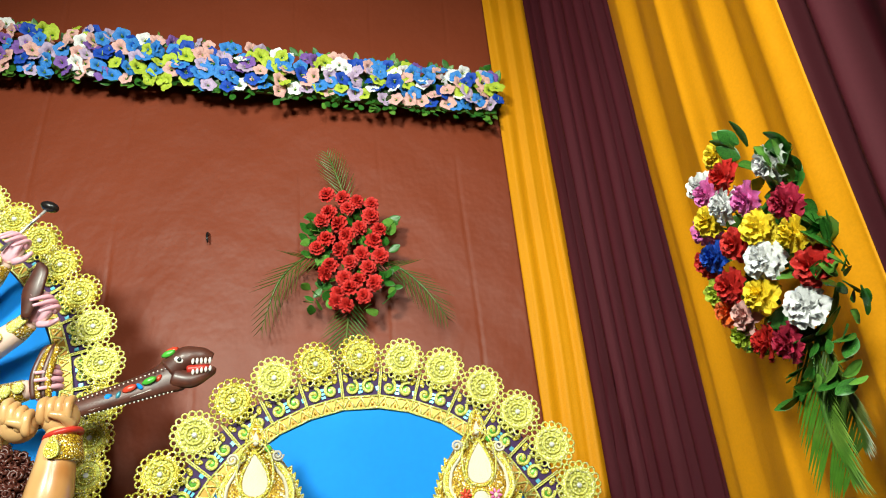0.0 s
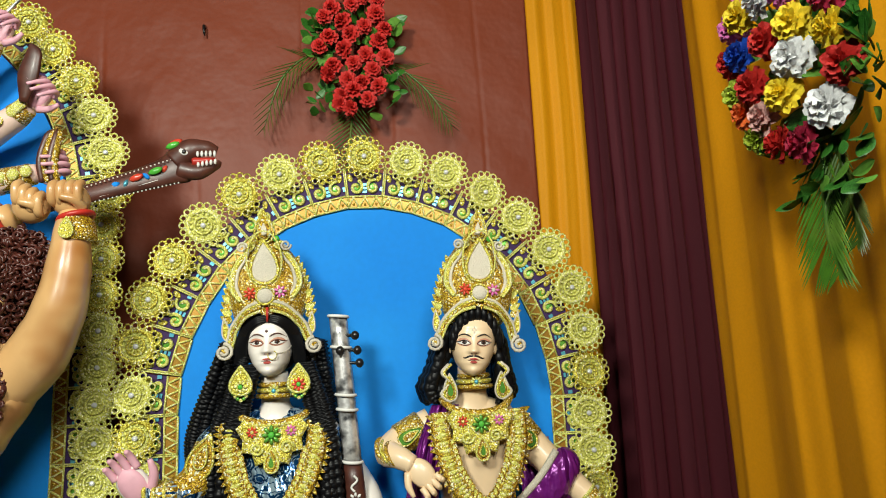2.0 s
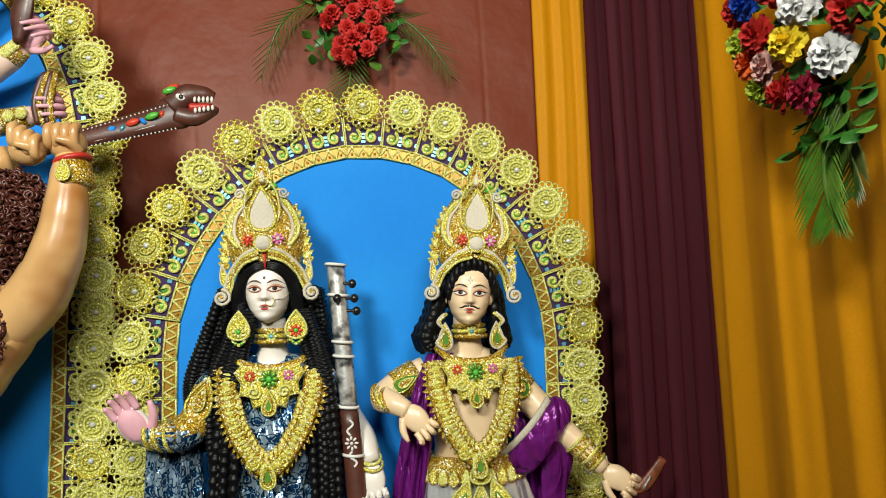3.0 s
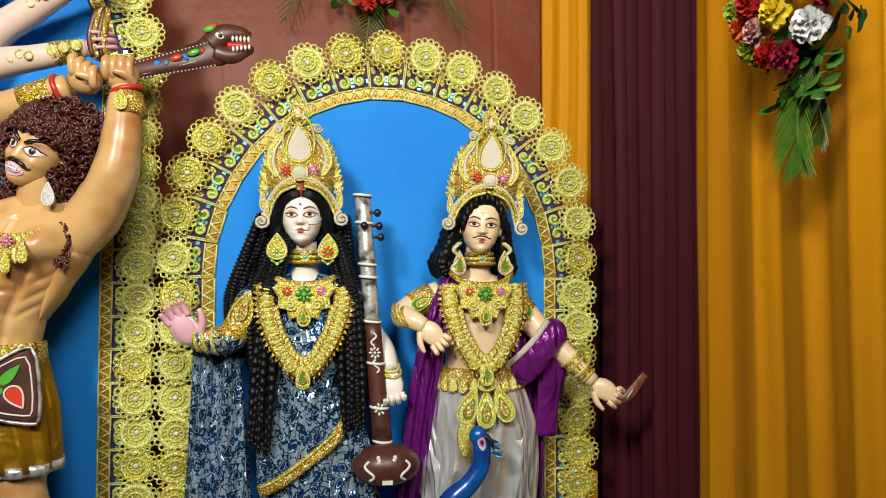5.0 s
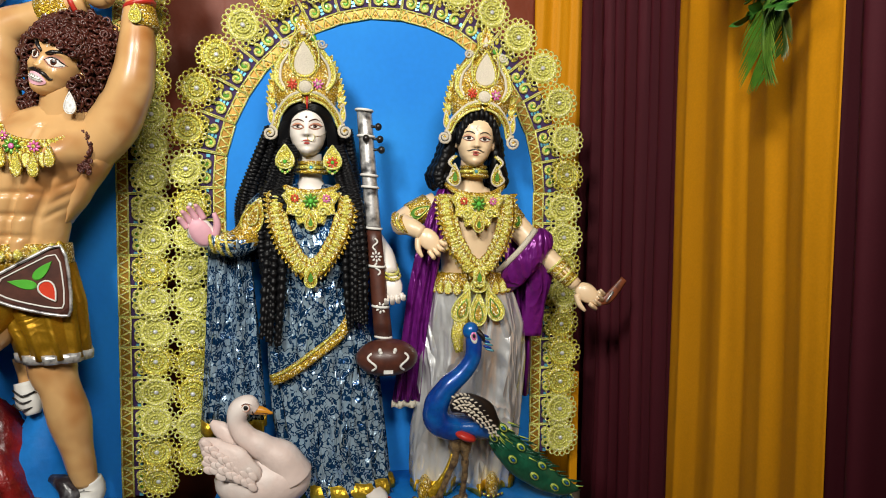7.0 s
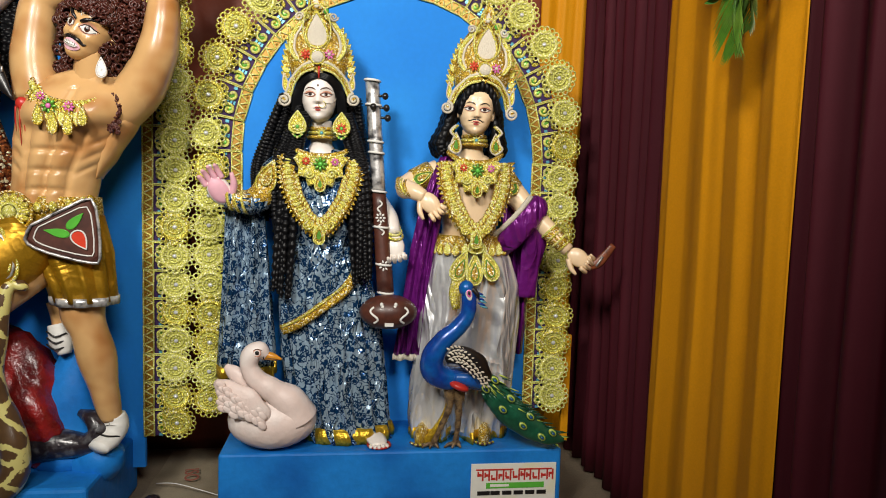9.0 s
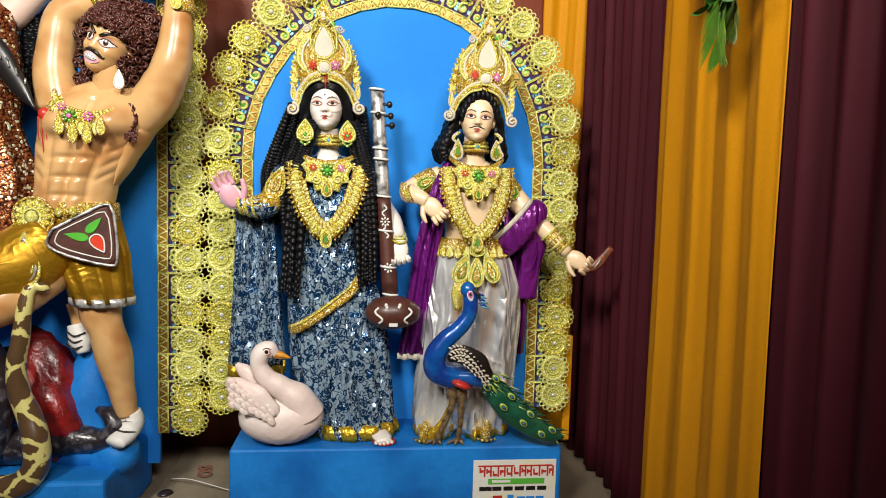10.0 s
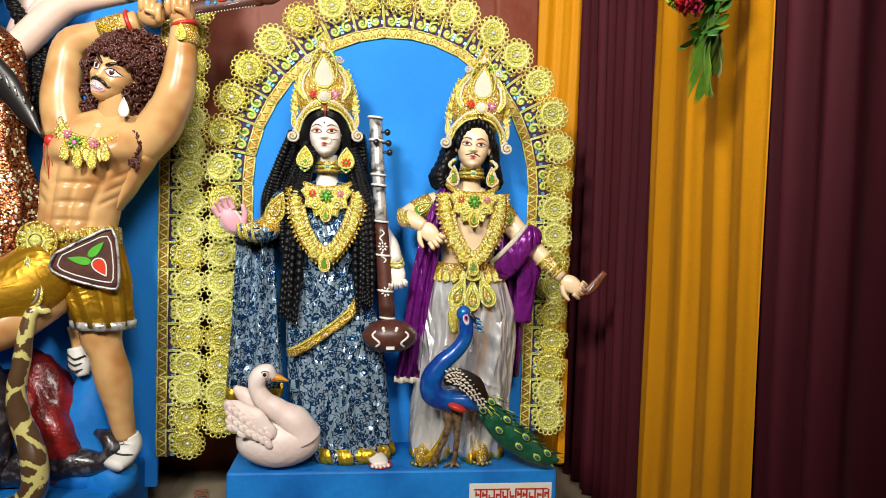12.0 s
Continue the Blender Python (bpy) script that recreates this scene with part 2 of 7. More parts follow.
def knife_pleats(widths, rise, fall, base=0.02):
    """Flat-faced folds: bands turn by turns away from the hall's lamps and towards them."""
    knots = [(0.0, 0.0)]
    for k, w in enumerate(widths):
        knots.append((knots[-1][0] + w, max(0.0, knots[-1][1] + (rise if k % 2 == 0 else -fall) * w)))

    def profile(u, z):
        u = min(max(u + 0.012 * math.sin(0.9 * z + 0.6), 0.0), knots[-1][0] - 1e-4)
        k = 0
        while knots[k + 1][0] < u:
            k += 1
        (a, p), (b, q) = knots[k], knots[k + 1]
        t = (u - a) / (b - a)
        t = t + 0.10 * math.sin(2 * math.pi * t) * math.sin(1.1 * z + 2 * k)
        crease = -0.004 * math.exp(-((z - 1.19) / 0.006) ** 2) * (u > 0.42)
        return base + p + (q - p) * t + crease + 0.004 * noise.noise(Vector((u * 9, 3, z * 1.6)))
    return profile


def taut(u, z):
    """Red backing cloth: almost flat, soft drag lines and sewn seams."""
    v = 0.012 + 0.010 * noise.noise(Vector((u * 1.7, 0, z * 1.1))) + 0.006 * noise.noise(Vector((u * 4 + z * 3, 2, z * 2)))
    for k in range(12):
        d = abs(u - 0.31 - 0.345 * k + 0.01 * math.sin(3 * z + k))
        if d < 0.012:
            v -= 0.0042 * (1 - d / 0.012) * max(0.0, noise.noise(Vector((k * 3.1, 0, z * 1.7))) + 0.25)
    for zz in (1.15, 2.58, 3.35):
        d = abs(z - zz + 0.02 * math.sin(u * 2))
        if d < 0.02:
            v -= 0.003 * (1 - d / 0.02) * max(0.0, noise.noise(Vector((u * 1.9, zz, 4))) + 0.3)
    return v


hanging("red_backdrop_cloth", "taut red cloth stretched over the back wall, lightly creased", "red_cloth", (-3.3, BACK), (1.06, BACK), 0.0, TOP - 0.02, taut, 1, rows=90)
hanging("yellow_curtain", "yellow pleated cloth hanging in the corner beside the red cloth", "yellow_cloth", (1.0, BACK - 0.02), (1.226, BACK - 0.02), 0.02, TOP - 0.02, knife_pleats((0.03, 0.050, 0.025, 0.05, 0.03, 0.05), 0.65, 0.6), 2)
hanging("maroon_curtain", "dark maroon pleated curtain hanging to the floor beside yellow ones", "maroon_cloth", (SIDE, BACK - 0.11), (SIDE, 1.700), 0.01, TOP - 0.02, pleats(7, 0.085, 0.048), 3)
hanging("yellow_curtain", "broad yellow pleated curtain behind a flower bouquet", "yellow_cloth", (SIDE - 0.012, 1.712), (SIDE - 0.012, 1.060), 0.01, TOP - 0.02, knife_pleats((0.086, 0.076, 0.143, 0.069, 0.093, 0.055, 0.079, 0.055), 0.22, 0.34, 0.045), 4)
hanging("maroon_curtain", "dark maroon pleated curtain hanging to the floor in shade", "maroon_cloth", (SIDE, 1.13), (SIDE, -2.7), 0.01, TOP - 0.02, pleats(13, 0.13, 0.055), 5)

# ---- blue plinth with its sign ----
s = Shape().box((1.05, 0.40, 0.272), (0.362, 1.90, 0.204), "blue_plinth", bevel=0.008)
plinth = s.done("plinth")
for v in plinth.data.vertices:
    v.co += 0.004 * noise.noise_vector(v.co * 9)
tagged(set_back(plinth, NEAR), "blue painted wooden plinth under the two statues", "plinth")

# ---- arches with gilt paper trim ----
M["olive_card"] = material("olive_card", (0.68, 0.67, 0.15), 0.4, 0.3, grain=400, vary=0.6, bump=0.6, bump_scale=500)


def rosette_mesh(tone):
    s = Shape()
    n = 18
    s.ring((0, -0.004, 0), 0.0335, 0.0055, tone, (90, 0, 0), 36, 5, 0.7)
    for k in range(n):
        a = 2 * math.pi * k / n
        s.ring((0.0445 * math.cos(a), -0.003, 0.0445 * math.sin(a)), 0.0068, 0.0022, tone, (90, 0, 0), 8, 4)
    outline = [(0.040 * math.cos(2 * math.pi * k / 36), 0.040 * math.sin(2 * math.pi * k / 36)) for k in range(36)]
    s.plate(outline, 0.004, "olive_card")
    for k in range(14):
        a = 2 * math.pi * k / 14
        s.ball((0.0262 * math.cos(a), -0.004, 0.0262 * math.sin(a)), 0.0035, "gold_cord", u=6, v=4)
    s.ring((0, -0.005, 0), 0.0185, 0.003, tone, (90, 0, 0), 24, 5)
    for k in range(9):
        a = 2 * math.pi * (k + 0.5) / 9
        s.ball((0.0115 * math.cos(a), -0.005, 0.0115 * math.sin(a)), (0.0042, 0.002, 0.0025), tone, (0, -math.degrees(a), 0), u=6, v=4)
    ob = s.done("rosette")
    me = ob.data
    bpy.data.objects.remove(ob)
    return me


def loose(s, name):
    ob = s.done(name)
    me = ob.data
    bpy.data.objects.remove(ob)
    return me


ROSETTE = [rosette_mesh("gold"), rosette_mesh("gold_cord")]
BEAD = loose(Shape().ball((0, -0.006, 0), (0.006, 0.004, 0.006), "mirror_bead", u=8, v=6), "bead")


def panel_meshes(inner, outer):
    """One panel of the trim: along x, outward in z. inner and outer are its widths at the foot and at 0.13 m."""
    def half(z):
        return 0.5 * (inner + (outer - inner) * z / 0.13)
    back = Shape()
    back.plate([(-half(0), 0), (half(0), 0), (half(0.105) * 0.98, 0.105), (0, 0.118), (-half(0.105) * 0.98, 0.105)], 0.004, "purple_card")
    band = Shape()
    band.plate([(-half(0), 0.001), (half(0), 0.001), (half(0.036), 0.036), (-half(0.036), 0.036)], 0.007, "brown_card")
    for z in (0.002, 0.036):
        band.tube([(-half(z), -0.006, z), (half(z), -0.006, z)], 0.003, "gold_cord", 6, 1)
    for k in range(3):
        x0, x1 = -half(0) + inner * k / 3, -half(0) + inner * (k + 1) / 3
        band.tube([(x0, -0.006, 0.004), ((x0 + x1) / 2, -0.006, 0.034)], 0.003, "gold_cord", 5, 1)
        band.tube([((x0 + x1) / 2, -0.006, 0.034), (x1, -0.006, 0.004)], 0.003, "gold_cord", 5, 1)
        band.ball(((x0 + x1) / 2, -0.005, 0.013), (0.004, 0.003, 0.005), "gold_dark", u=6, v=4)
    cord = Shape()
    for dx in (0.0, 0.005):
        cord.tube([(-half(0) + dx, -0.009, 0.0), (-half(0.12) + dx, -0.009, 0.12)], 0.0022, "gold_cord", 6, 2)
    scroll = Shape()
    for side in (-1, 1):
        cx = side * half(0.06) * 0.46
        scroll.tube([(cx + 0.021 * math.cos(a) * (1 - 0.09 * k), -0.006, 0.064 + 0.023 * math.sin(a) * (1 - 0.09 * k))
                     for k, a in enumerate(side * 0.75 * j + 1.2 for j in range(10))], 0.0054, "gold_cord", 5, 2)
        scroll.ball((cx, -0.002, 0.064), (0.013, 0.003, 0.014), "green_foil", u=12, v=6)
        scroll.ball((cx + 0.004, -0.004, 0.067), (0.005, 0.003, 0.006), "gold", u=8, v=5)
    for side in (-1, 1):
        scroll.tube([(side * half(0.09) * 0.25 + 0.013 * math.cos(a) * (1 - 0.1 * k), -0.006, 0.096 + 0.012 * math.sin(a) * (1 - 0.1 * k)) for k, a in enumerate(side * 0.9 * j + 2.2 for j in range(8))], 0.0044, "gold", 5, 2)
        scroll.ball((side * half(0.1) * 0.72, -0.004, 0.092), (0.008, 0.003, 0.013), "gold", (0, side * 25, 0), 8, 5)
    for k in range(3):
        scroll.box((0.012, 0.003, 0.007), (0.0 + 0.002 * (k % 2), -0.005, 0.050 + 0.011 * k), "cyan_foil")
    scroll.box((0.010, 0.003, 0.012), (half(0.06) * 0.9, -0.005, 0.058), "cyan_foil")
    return [loose(x, n) for x, n in ((back, "trim_panel"), (band, "triangle_band"), (cord, "cord"), (scroll, "scrollwork"))]


SETS = {}


def trim(parent, at, angle, inner, outer, y, rnd, reach=0.149, y_off=0.0):
    """angle: the outward way, in degrees from up, clockwise as the viewer sees it."""
    key = (round(inner, 3), round(outer, 3))
    if key not in SETS:
        SETS[key] = panel_meshes(inner, outer)
    back, band, cord, scroll = SETS[key]
    m = Matrix.Translation((at[0], y + y_off, at[1])) @ pose(0, 0, 0, 0, angle + rnd.uniform(-1.2, 1.2), 0)
    p = share("trim_panel", back, parent, m @ pose(0, 0, 0, rnd.uniform(-2, 2), 0, rnd.uniform(-2, 2)))
    share("triangle_band", band, p, pose(0, -0.004, 0))
    share("cord", cord, p, pose(0, 0, 0))
    share("scrollwork", scroll, p, pose(0, 0, 0))
    r = share("rosette", ROSETTE[rnd.randrange(2)], p, pose(0, -0.013, reach + rnd.uniform(-0.003, 0.003), rnd.uniform(-9, 9), rnd.uniform(0, 20), rnd.uniform(-9, 9)) @ Matrix.Scale(1.27, 4))
    share("bead", BEAD, p, r.matrix_basis.copy())


def board(name, cx, a, b, z0, foot, y, parent, thick=0.02, top=48):
    outline = [(cx - a, foot), (cx + a, foot)] + [(cx + a * math.cos(t), z0 + b * math.sin(t)) for t in (math.pi * k / top for k in range(top + 1))]
    s = Shape()
    s.plate(outline, thick, "blue_board", Matrix.Translation((0, y, 0)))
    return s.done(name, parent)


rnd = random.Random(4)
# small arch behind the two standing statues
arch = thing("arched_backboard", "sky-blue arched backboard edged with gilt paper rosettes, behind two statues", "backboard", (0.338, 2.12, 0.3))
off = Matrix.Translation((-0.338, -2.12, -0.3))
CX, A, B, Z0 = 0.348, 0.511, 0.560, 1.244
ob = board("board", CX, A + 0.004, B + 0.004, Z0, 0.28, 2.114, arch)
ob.matrix_basis = off
N = 17
for k in range(N):
    t = math.pi * (k + 0.5) / N
    x, z = CX + A * math.cos(t), Z0 + B * math.sin(t)
    nx, nz = math.cos(t) / A, math.sin(t) / B
    trim(arch, (x - 0.338, z - 0.3), math.degrees(math.atan2(nx, nz)), 0.0985, 0.1235, -0.012, rnd, 0.115 + 0.037 * min(1.0, 2.2 * math.sin(t)))
for k in range(9):
    z = Z0 - 0.051 - 0.1015 * k
    trim(arch, (CX + A - 0.338, z - 0.3), 90, 0.1015, 0.1015, -0.012, rnd, 0.110)
    trim(arch, (CX - A - 0.338, z - 0.3), -90, 0.1015, 0.1015, -0.012, rnd, 0.106)
# stem that carries the arch, seen behind the plinth's corner
s = Shape().box((0.03, 0.02, 0.42), (1.045 - 0.338, 0.04, 0.09), "yellow_cloth", bevel=0.004)
s.done("edge_strip", arch, "yellow cloth strip behind the rosettes")

# large arch of the middle group
big = thing("arched_backboard", "large sky-blue backboard edged with gilt paper rosettes, behind a muscular statue", "backboard", (-1.505, 2.2, 0.2))
CX, A, B, Z0 = -1.517, 1.0, 0.79, 1.84
ob = board("board", CX, A + 0.004, B + 0.004, Z0, 0.10, 2.194, big)
ob.matrix_basis = Matrix.Translation((1.505, -2.2, -0.2))
z = Z0 - 0.051
while z > 0.25:
    trim(big, (CX + A + 1.505, z - 0.2), 90, 0.1015, 0.1015, -0.012, rnd, 0.114)
    z -= 0.1015
t = 0.05
while t < 1.5:
    nx, nz = math.cos(t) / A, math.sin(t) / B
    trim(big, (A * math.cos(t), Z0 + B * math.sin(t) - 0.2), math.degrees(math.atan2(nx, nz)), 0.0985, 0.1135, -0.012, rnd, 0.120)
    t += 0.1 / math.hypot(A * math.sin(t), B * math.cos(t))

# ---- statue materials ----
def brocade():
    m = material("silver_blue_brocade", (0.42, 0.47, 0.52), 0.22, 0.55, grain=300, vary=0.15, bump=1.0, bump_scale=22)
    nt = m.node_tree
    b = nt.nodes["Principled BSDF"]
    co = nt.nodes.new("ShaderNodeTexCoord")
    warp = nt.nodes.new("ShaderNodeTexNoise")
    warp.inputs["Scale"].default_value = 28
    add = nt.nodes.new("ShaderNodeVectorMath")
    add.operation = "MULTIPLY_ADD"
    add.inputs[1].default_value = (0.03, 0.03, 0.03)
    nt.links.new(co.outputs["Object"], warp.inputs["Vector"])
    nt.links.new(warp.outputs["Color"], add.inputs[0])
    nt.links.new(co.outputs["Object"], add.inputs[2])
    petals = nt.nodes.new("ShaderNodeTexVoronoi")
    petals.inputs["Scale"].default_value = 36
    nt.links.new(add.outputs[0], petals.inputs["Vector"])
    vines = nt.nodes.new("ShaderNodeTexNoise")
    vines.inputs["Scale"].default_value = 60
    vines.inputs["Detail"].default_value = 1
    nt.links.new(co.outputs["Object"], vines.inputs["Vector"])

    def maths(op, a, b=0.0):
        n = nt.nodes.new("ShaderNodeMath")
        n.operation = op
        for k, v in enumerate((a, b)):
            if isinstance(v, float):
                n.inputs[k].default_value = v
            else:
                nt.links.new(v, n.inputs[k])
        return n.outputs[0]

    dist = petals.outputs["Distance"]
    ring = maths("COMPARE", dist, 0.29)
    ring.node.inputs[2].default_value = 0.035
    bloom = maths("MULTIPLY", maths("LESS_THAN", dist, 0.46), maths("SUBTRACT", 1.0, ring))
    stem = maths("COMPARE", vines.outputs["Fac"], 0.5)
    stem.node.inputs[2].default_value = 0.04
    d = maths("MAXIMUM", bloom, stem).node
    mix = nt.nodes.new("ShaderNodeMix")
    mix.data_type = "RGBA"
    mix.inputs[6].default_value = (0.42, 0.57, 0.70, 1)
    mix.inputs[7].default_value = (0.007, 0.05, 0.145, 1)
    nt.links.new(d.outputs[0], mix.inputs[0])
    nt.links.new(mix.outputs[2], b.inputs["Base Color"])
    return m


M["brocade"] = brocade()
M["skin_white"] = material("skin_white", (0.80, 0.74, 0.68), 0.35, grain=40, vary=0.03, coat=0.2)
M["skin_cream"] = material("skin_cream", (0.80, 0.60, 0.38), 0.35, grain=40, vary=0.04, coat=0.2)
M["skin_ochre"] = material("skin_ochre", (0.62, 0.37, 0.155), 0.33, grain=14, vary=0.08, second=(0.40, 0.165, 0.045), second_scale=8, second_at=0.60, coat=0.3)
M["palm_pink"] = material("palm_pink", (0.78, 0.42, 0.50), 0.5, grain=50, vary=0.08)
M["black_hair"] = material("black_hair", (0.004, 0.004, 0.005), 0.42, grain=300, vary=0.3, spec=0.22)
M["brown_curls"] = material("brown_curls", (0.075, 0.018, 0.012), 0.4, grain=200, vary=0.5)
M["silver_satin"] = material("silver_satin", (0.84, 0.85, 0.86), 0.27, 0.62, grain=60, vary=0.04, bump=0.25, bump_scale=9)
M["purple_satin"] = material("purple_satin", (0.17, 0.012, 0.20), 0.28, 0.3, grain=60, vary=0.1, bump=0.4, bump_scale=25)
M["gold_cloth"] = material("gold_cloth", (0.66, 0.42, 0.03), 0.28, 0.7, grain=160, vary=0.25, bump=1.0, bump_scale=75)
M["gold_satin"] = material("gold_satin", (0.47, 0.25, 0.013), 0.38, 0.65, grain=160, vary=0.15, bump=0.5, bump_scale=14)
M["pearl"] = material("pearl", (0.72, 0.66, 0.54), 0.4, grain=700, vary=0.3, bump=0.8, bump_scale=600)
M["red_gem"] = material("red_gem", (0.65, 0.06, 0.03), 0.2, grain=60, coat=0.4)
M["pink_gem"] = material("pink_gem", (0.70, 0.16, 0.42), 0.2, grain=60, coat=0.4)
M["green_gem"] = material("green_gem", (0.10, 0.45, 0.05), 0.2, grain=60, coat=0.4)
M["black_paint"] = material("black_paint", (0.012, 0.010, 0.010), 0.3, grain=60)
M["red_paint"] = material("red_paint", (0.48, 0.03, 0.02), 0.35, grain=60)
M["brown_paint"] = material("brown_paint", (0.085, 0.026, 0.016), 0.42, grain=60, vary=0.3, coat=0.08, second=(0.05, 0.016, 0.012), second_scale=18)
M["rust_paint"] = material("rust_paint", (0.20, 0.055, 0.022), 0.4, grain=90, vary=0.3, second=(0.10, 0.03, 0.015), second_scale=50)
M["silver_paint"] = material("silver_paint", (0.66, 0.65, 0.64), 0.32, 0.55, grain=90, vary=0.35, second=(0.07, 0.07, 0.075), second_scale=42, second_at=0.57)
M["dark_sequin"] = filigree("dark_sequin", (0.45, 0.14, 0.04), (0.05, 0.01, 0.008), 0.7, 130)


for key, d in (("brocade", 0.012), ("silver_satin", 0.03), ("purple_satin", 0.02), ("gold_cloth", 0.006)):
    for n in M[key].node_tree.nodes:
        if n.type == "BUMP":
            n.inputs["Distance"].default_value = d
M["skin_pink"] = material("skin_pink", (0.78, 0.57, 0.48), 0.35, grain=40, vary=0.04, coat=0.2)


M["lid_paint"] = material("lid_paint", (0.55, 0.26, 0.17), 0.4, grain=40, vary=0.08)
M["iris_paint"] = material("iris_paint", (0.07, 0.022, 0.012), 0.25, grain=60, vary=0.1, coat=0.4)
M["lip_paint"] = material("lip_paint", (0.42, 0.07, 0.06), 0.35, grain=60, vary=0.08)


def crinkle(m, scale, squash, depth, strength=1.0):
    """Long upright creases pressed into a shiny cloth."""
    nt = m.node_tree
    b = nt.nodes["Principled BSDF"]
    co = nt.nodes.new("ShaderNodeTexCoord")
    mp = nt.nodes.new("ShaderNodeMapping")
    mp.inputs["Scale"].default_value = (1.0, 1.0, squash)
    mp.inputs["Rotation"].default_value = (0.0, radians(14), 0.0)
    nt.links.new(co.outputs["Object"], mp.inputs["Vector"])
    n = nt.nodes.new("ShaderNodeTexNoise")
    n.inputs["Scale"].default_value = scale
    n.inputs["Detail"].default_value = 2
    n.inputs["Distortion"].default_value = 0.8
    nt.links.new(mp.outputs[0], n.inputs["Vector"])
    fold = nt.nodes.new("ShaderNodeMath")
    fold.operation = "PINGPONG"
    fold.inputs[1].default_value = 0.16
    nt.links.new(n.outputs["Fac"], fold.inputs[0])
    bn = nt.nodes.new("ShaderNodeBump")
    bn.inputs["Strength"].default_value = strength
    bn.inputs["Distance"].default_value = depth
    nt.links.new(fold.outputs[0], bn.inputs["Height"])
    if b.inputs["Normal"].links:
        nt.links.new(b.inputs["Normal"].links[0].from_socket, bn.inputs["Normal"])
    nt.links.new(bn.outputs[0], b.inputs["Normal"])


crinkle(M["brocade"], 20, 0.30, 0.055)
crinkle(M["silver_satin"], 9, 0.40, 0.07)
crinkle(M["purple_satin"], 14, 0.25, 0.05)
crinkle(M["gold_satin"], 9, 1.4, 0.02, 0.6)


class Statue(Shape):
    def mark(self):
        return len(self.bm.verts)

    def move(self, start, m):
        self.bm.verts.ensure_lookup_table()
        for v in self.bm.verts[start:]:
            v.co = m @ v.co

    def robe(self, rows, mat, folds=9, deep=0.06, n=80, phase=0.0, cy=None):
        """rows: z, centre x, centre y, half width, half depth, fold strength."""
        loops = []
        for z, cx, y, w, d, f in rows:
            loop = []
            for i in range(n):
                a = 2 * math.pi * i / n
                r = 1 + f * deep * (math.sin(folds * a + phase + 2 * z) + 0.5 * math.sin(2.3 * folds * a + 5 * z))
                loop.append((cx + w * r * math.cos(a), y + d * r * math.sin(a), z))
            loops.append(loop)
        return self.rings(loops, mat)

    def spiral(self, at, size, turns, mat, flip=1, thick=0.004, depth=0.0, start=0.0):
        pts = []
        n = int(10 * turns)
        for k in range(n + 1):
            a = start + flip * 2 * math.pi * turns * k / n
            r = size * (1 - 0.82 * k / n)
            pts.append((at[0] + r * math.cos(a), at[1] - depth * k / n, at[2] + r * math.sin(a)))
        return self.tube(pts, thick, mat, 6, 1)

    def drop(self, at, w, h, mat, rim=None, thick=0.006, tip=1, turn=0.0):
        """A flat teardrop facing the viewer, with a rope rim."""
        start = self.mark()
        out = []
        for k in range(20):
            a = 2 * math.pi * k / 20
            z = -math.cos(a) * tip
            out.append((w * math.sin(a) * (0.5 - 0.5 * z * tip) ** 0.6 * 1.25, h * z))
        self.plate(out, thick, mat, rim=thick * 0.5)
        if rim:
            self.tube([(x, -thick / 2, z) for x, z in out + out[:1]], max(0.0018, w * 0.12), rim, 5, 1, caps=False)
        self.move(start, pose(*at, 0, turn, 0))
        return self

    def flower(self, at, r, mat, centre, n=8):
        for k in range(n):
            a = 2 * math.pi * k / n
            self.ball((at[0] + r * 0.62 * math.cos(a), at[1], at[2] + r * 0.62 * math.sin(a)), (r * 0.40, r * 0.16, r * 0.2), mat, (0, -math.degrees(a), 0), 6, 4)
        return self.ball((at[0], at[1] - r * 0.12, at[2]), (r * 0.34, r * 0.2, r * 0.34), centre, u=8, v=5)

    def chain(self, pts, size, mat, second=None, hang=0.0, sub=8):
        """Leaf-shaped gilt beads laid along a line."""
        pts = [Vector(p) for p in pts]
        line = []
        for k in range(len(pts) - 1):
            p0, p1, p2, p3 = pts[max(k - 1, 0)], pts[k], pts[k + 1], pts[min(k + 2, len(pts) - 1)]
            for s_ in range(40):
                t = s_ / 40
                line.append(0.5 * (2 * p1 + (p2 - p0) * t + (2 * p0 - 5 * p1 + 4 * p2 - p3) * t * t + (3 * p1 - p0 - 3 * p2 + p3) * t ** 3))
        gone, k = 0.0, 0
        for p, q in zip(line, line[1:]):
            gone += (q - p).length
            if gone > size * 0.75:
                gone, k = 0.0, k + 1
                w = (q - p).normalized()
                turn = -math.degrees(math.atan2(w.z, w.x))
                self.ball(p, (size * 0.5, size * 0.3, size * (0.42 + hang)), mat if k % 2 or not second else second, (0, turn, 0), 6, 5)
        return self

    def fringe(self, pts, w, h, mat, rim, centre, step):
        """Flat gilt drops along a line, each pointing away from centre."""
        pts = [Vector(p) for p in pts]
        gone = 0.0
        for p, q in zip(pts, pts[1:]):
            n = max(1, int((q - p).length / 0.002))
            for k in range(n):
                gone += (q - p).length / n
                if gone > step:
                    gone = 0.0
                    at = p.lerp(q, k / n)
                    self.drop(at, w, h, mat, rim, 0.005, turn=math.degrees(math.atan2(at.x - centre[0], at.z - centre[1])))
        return self

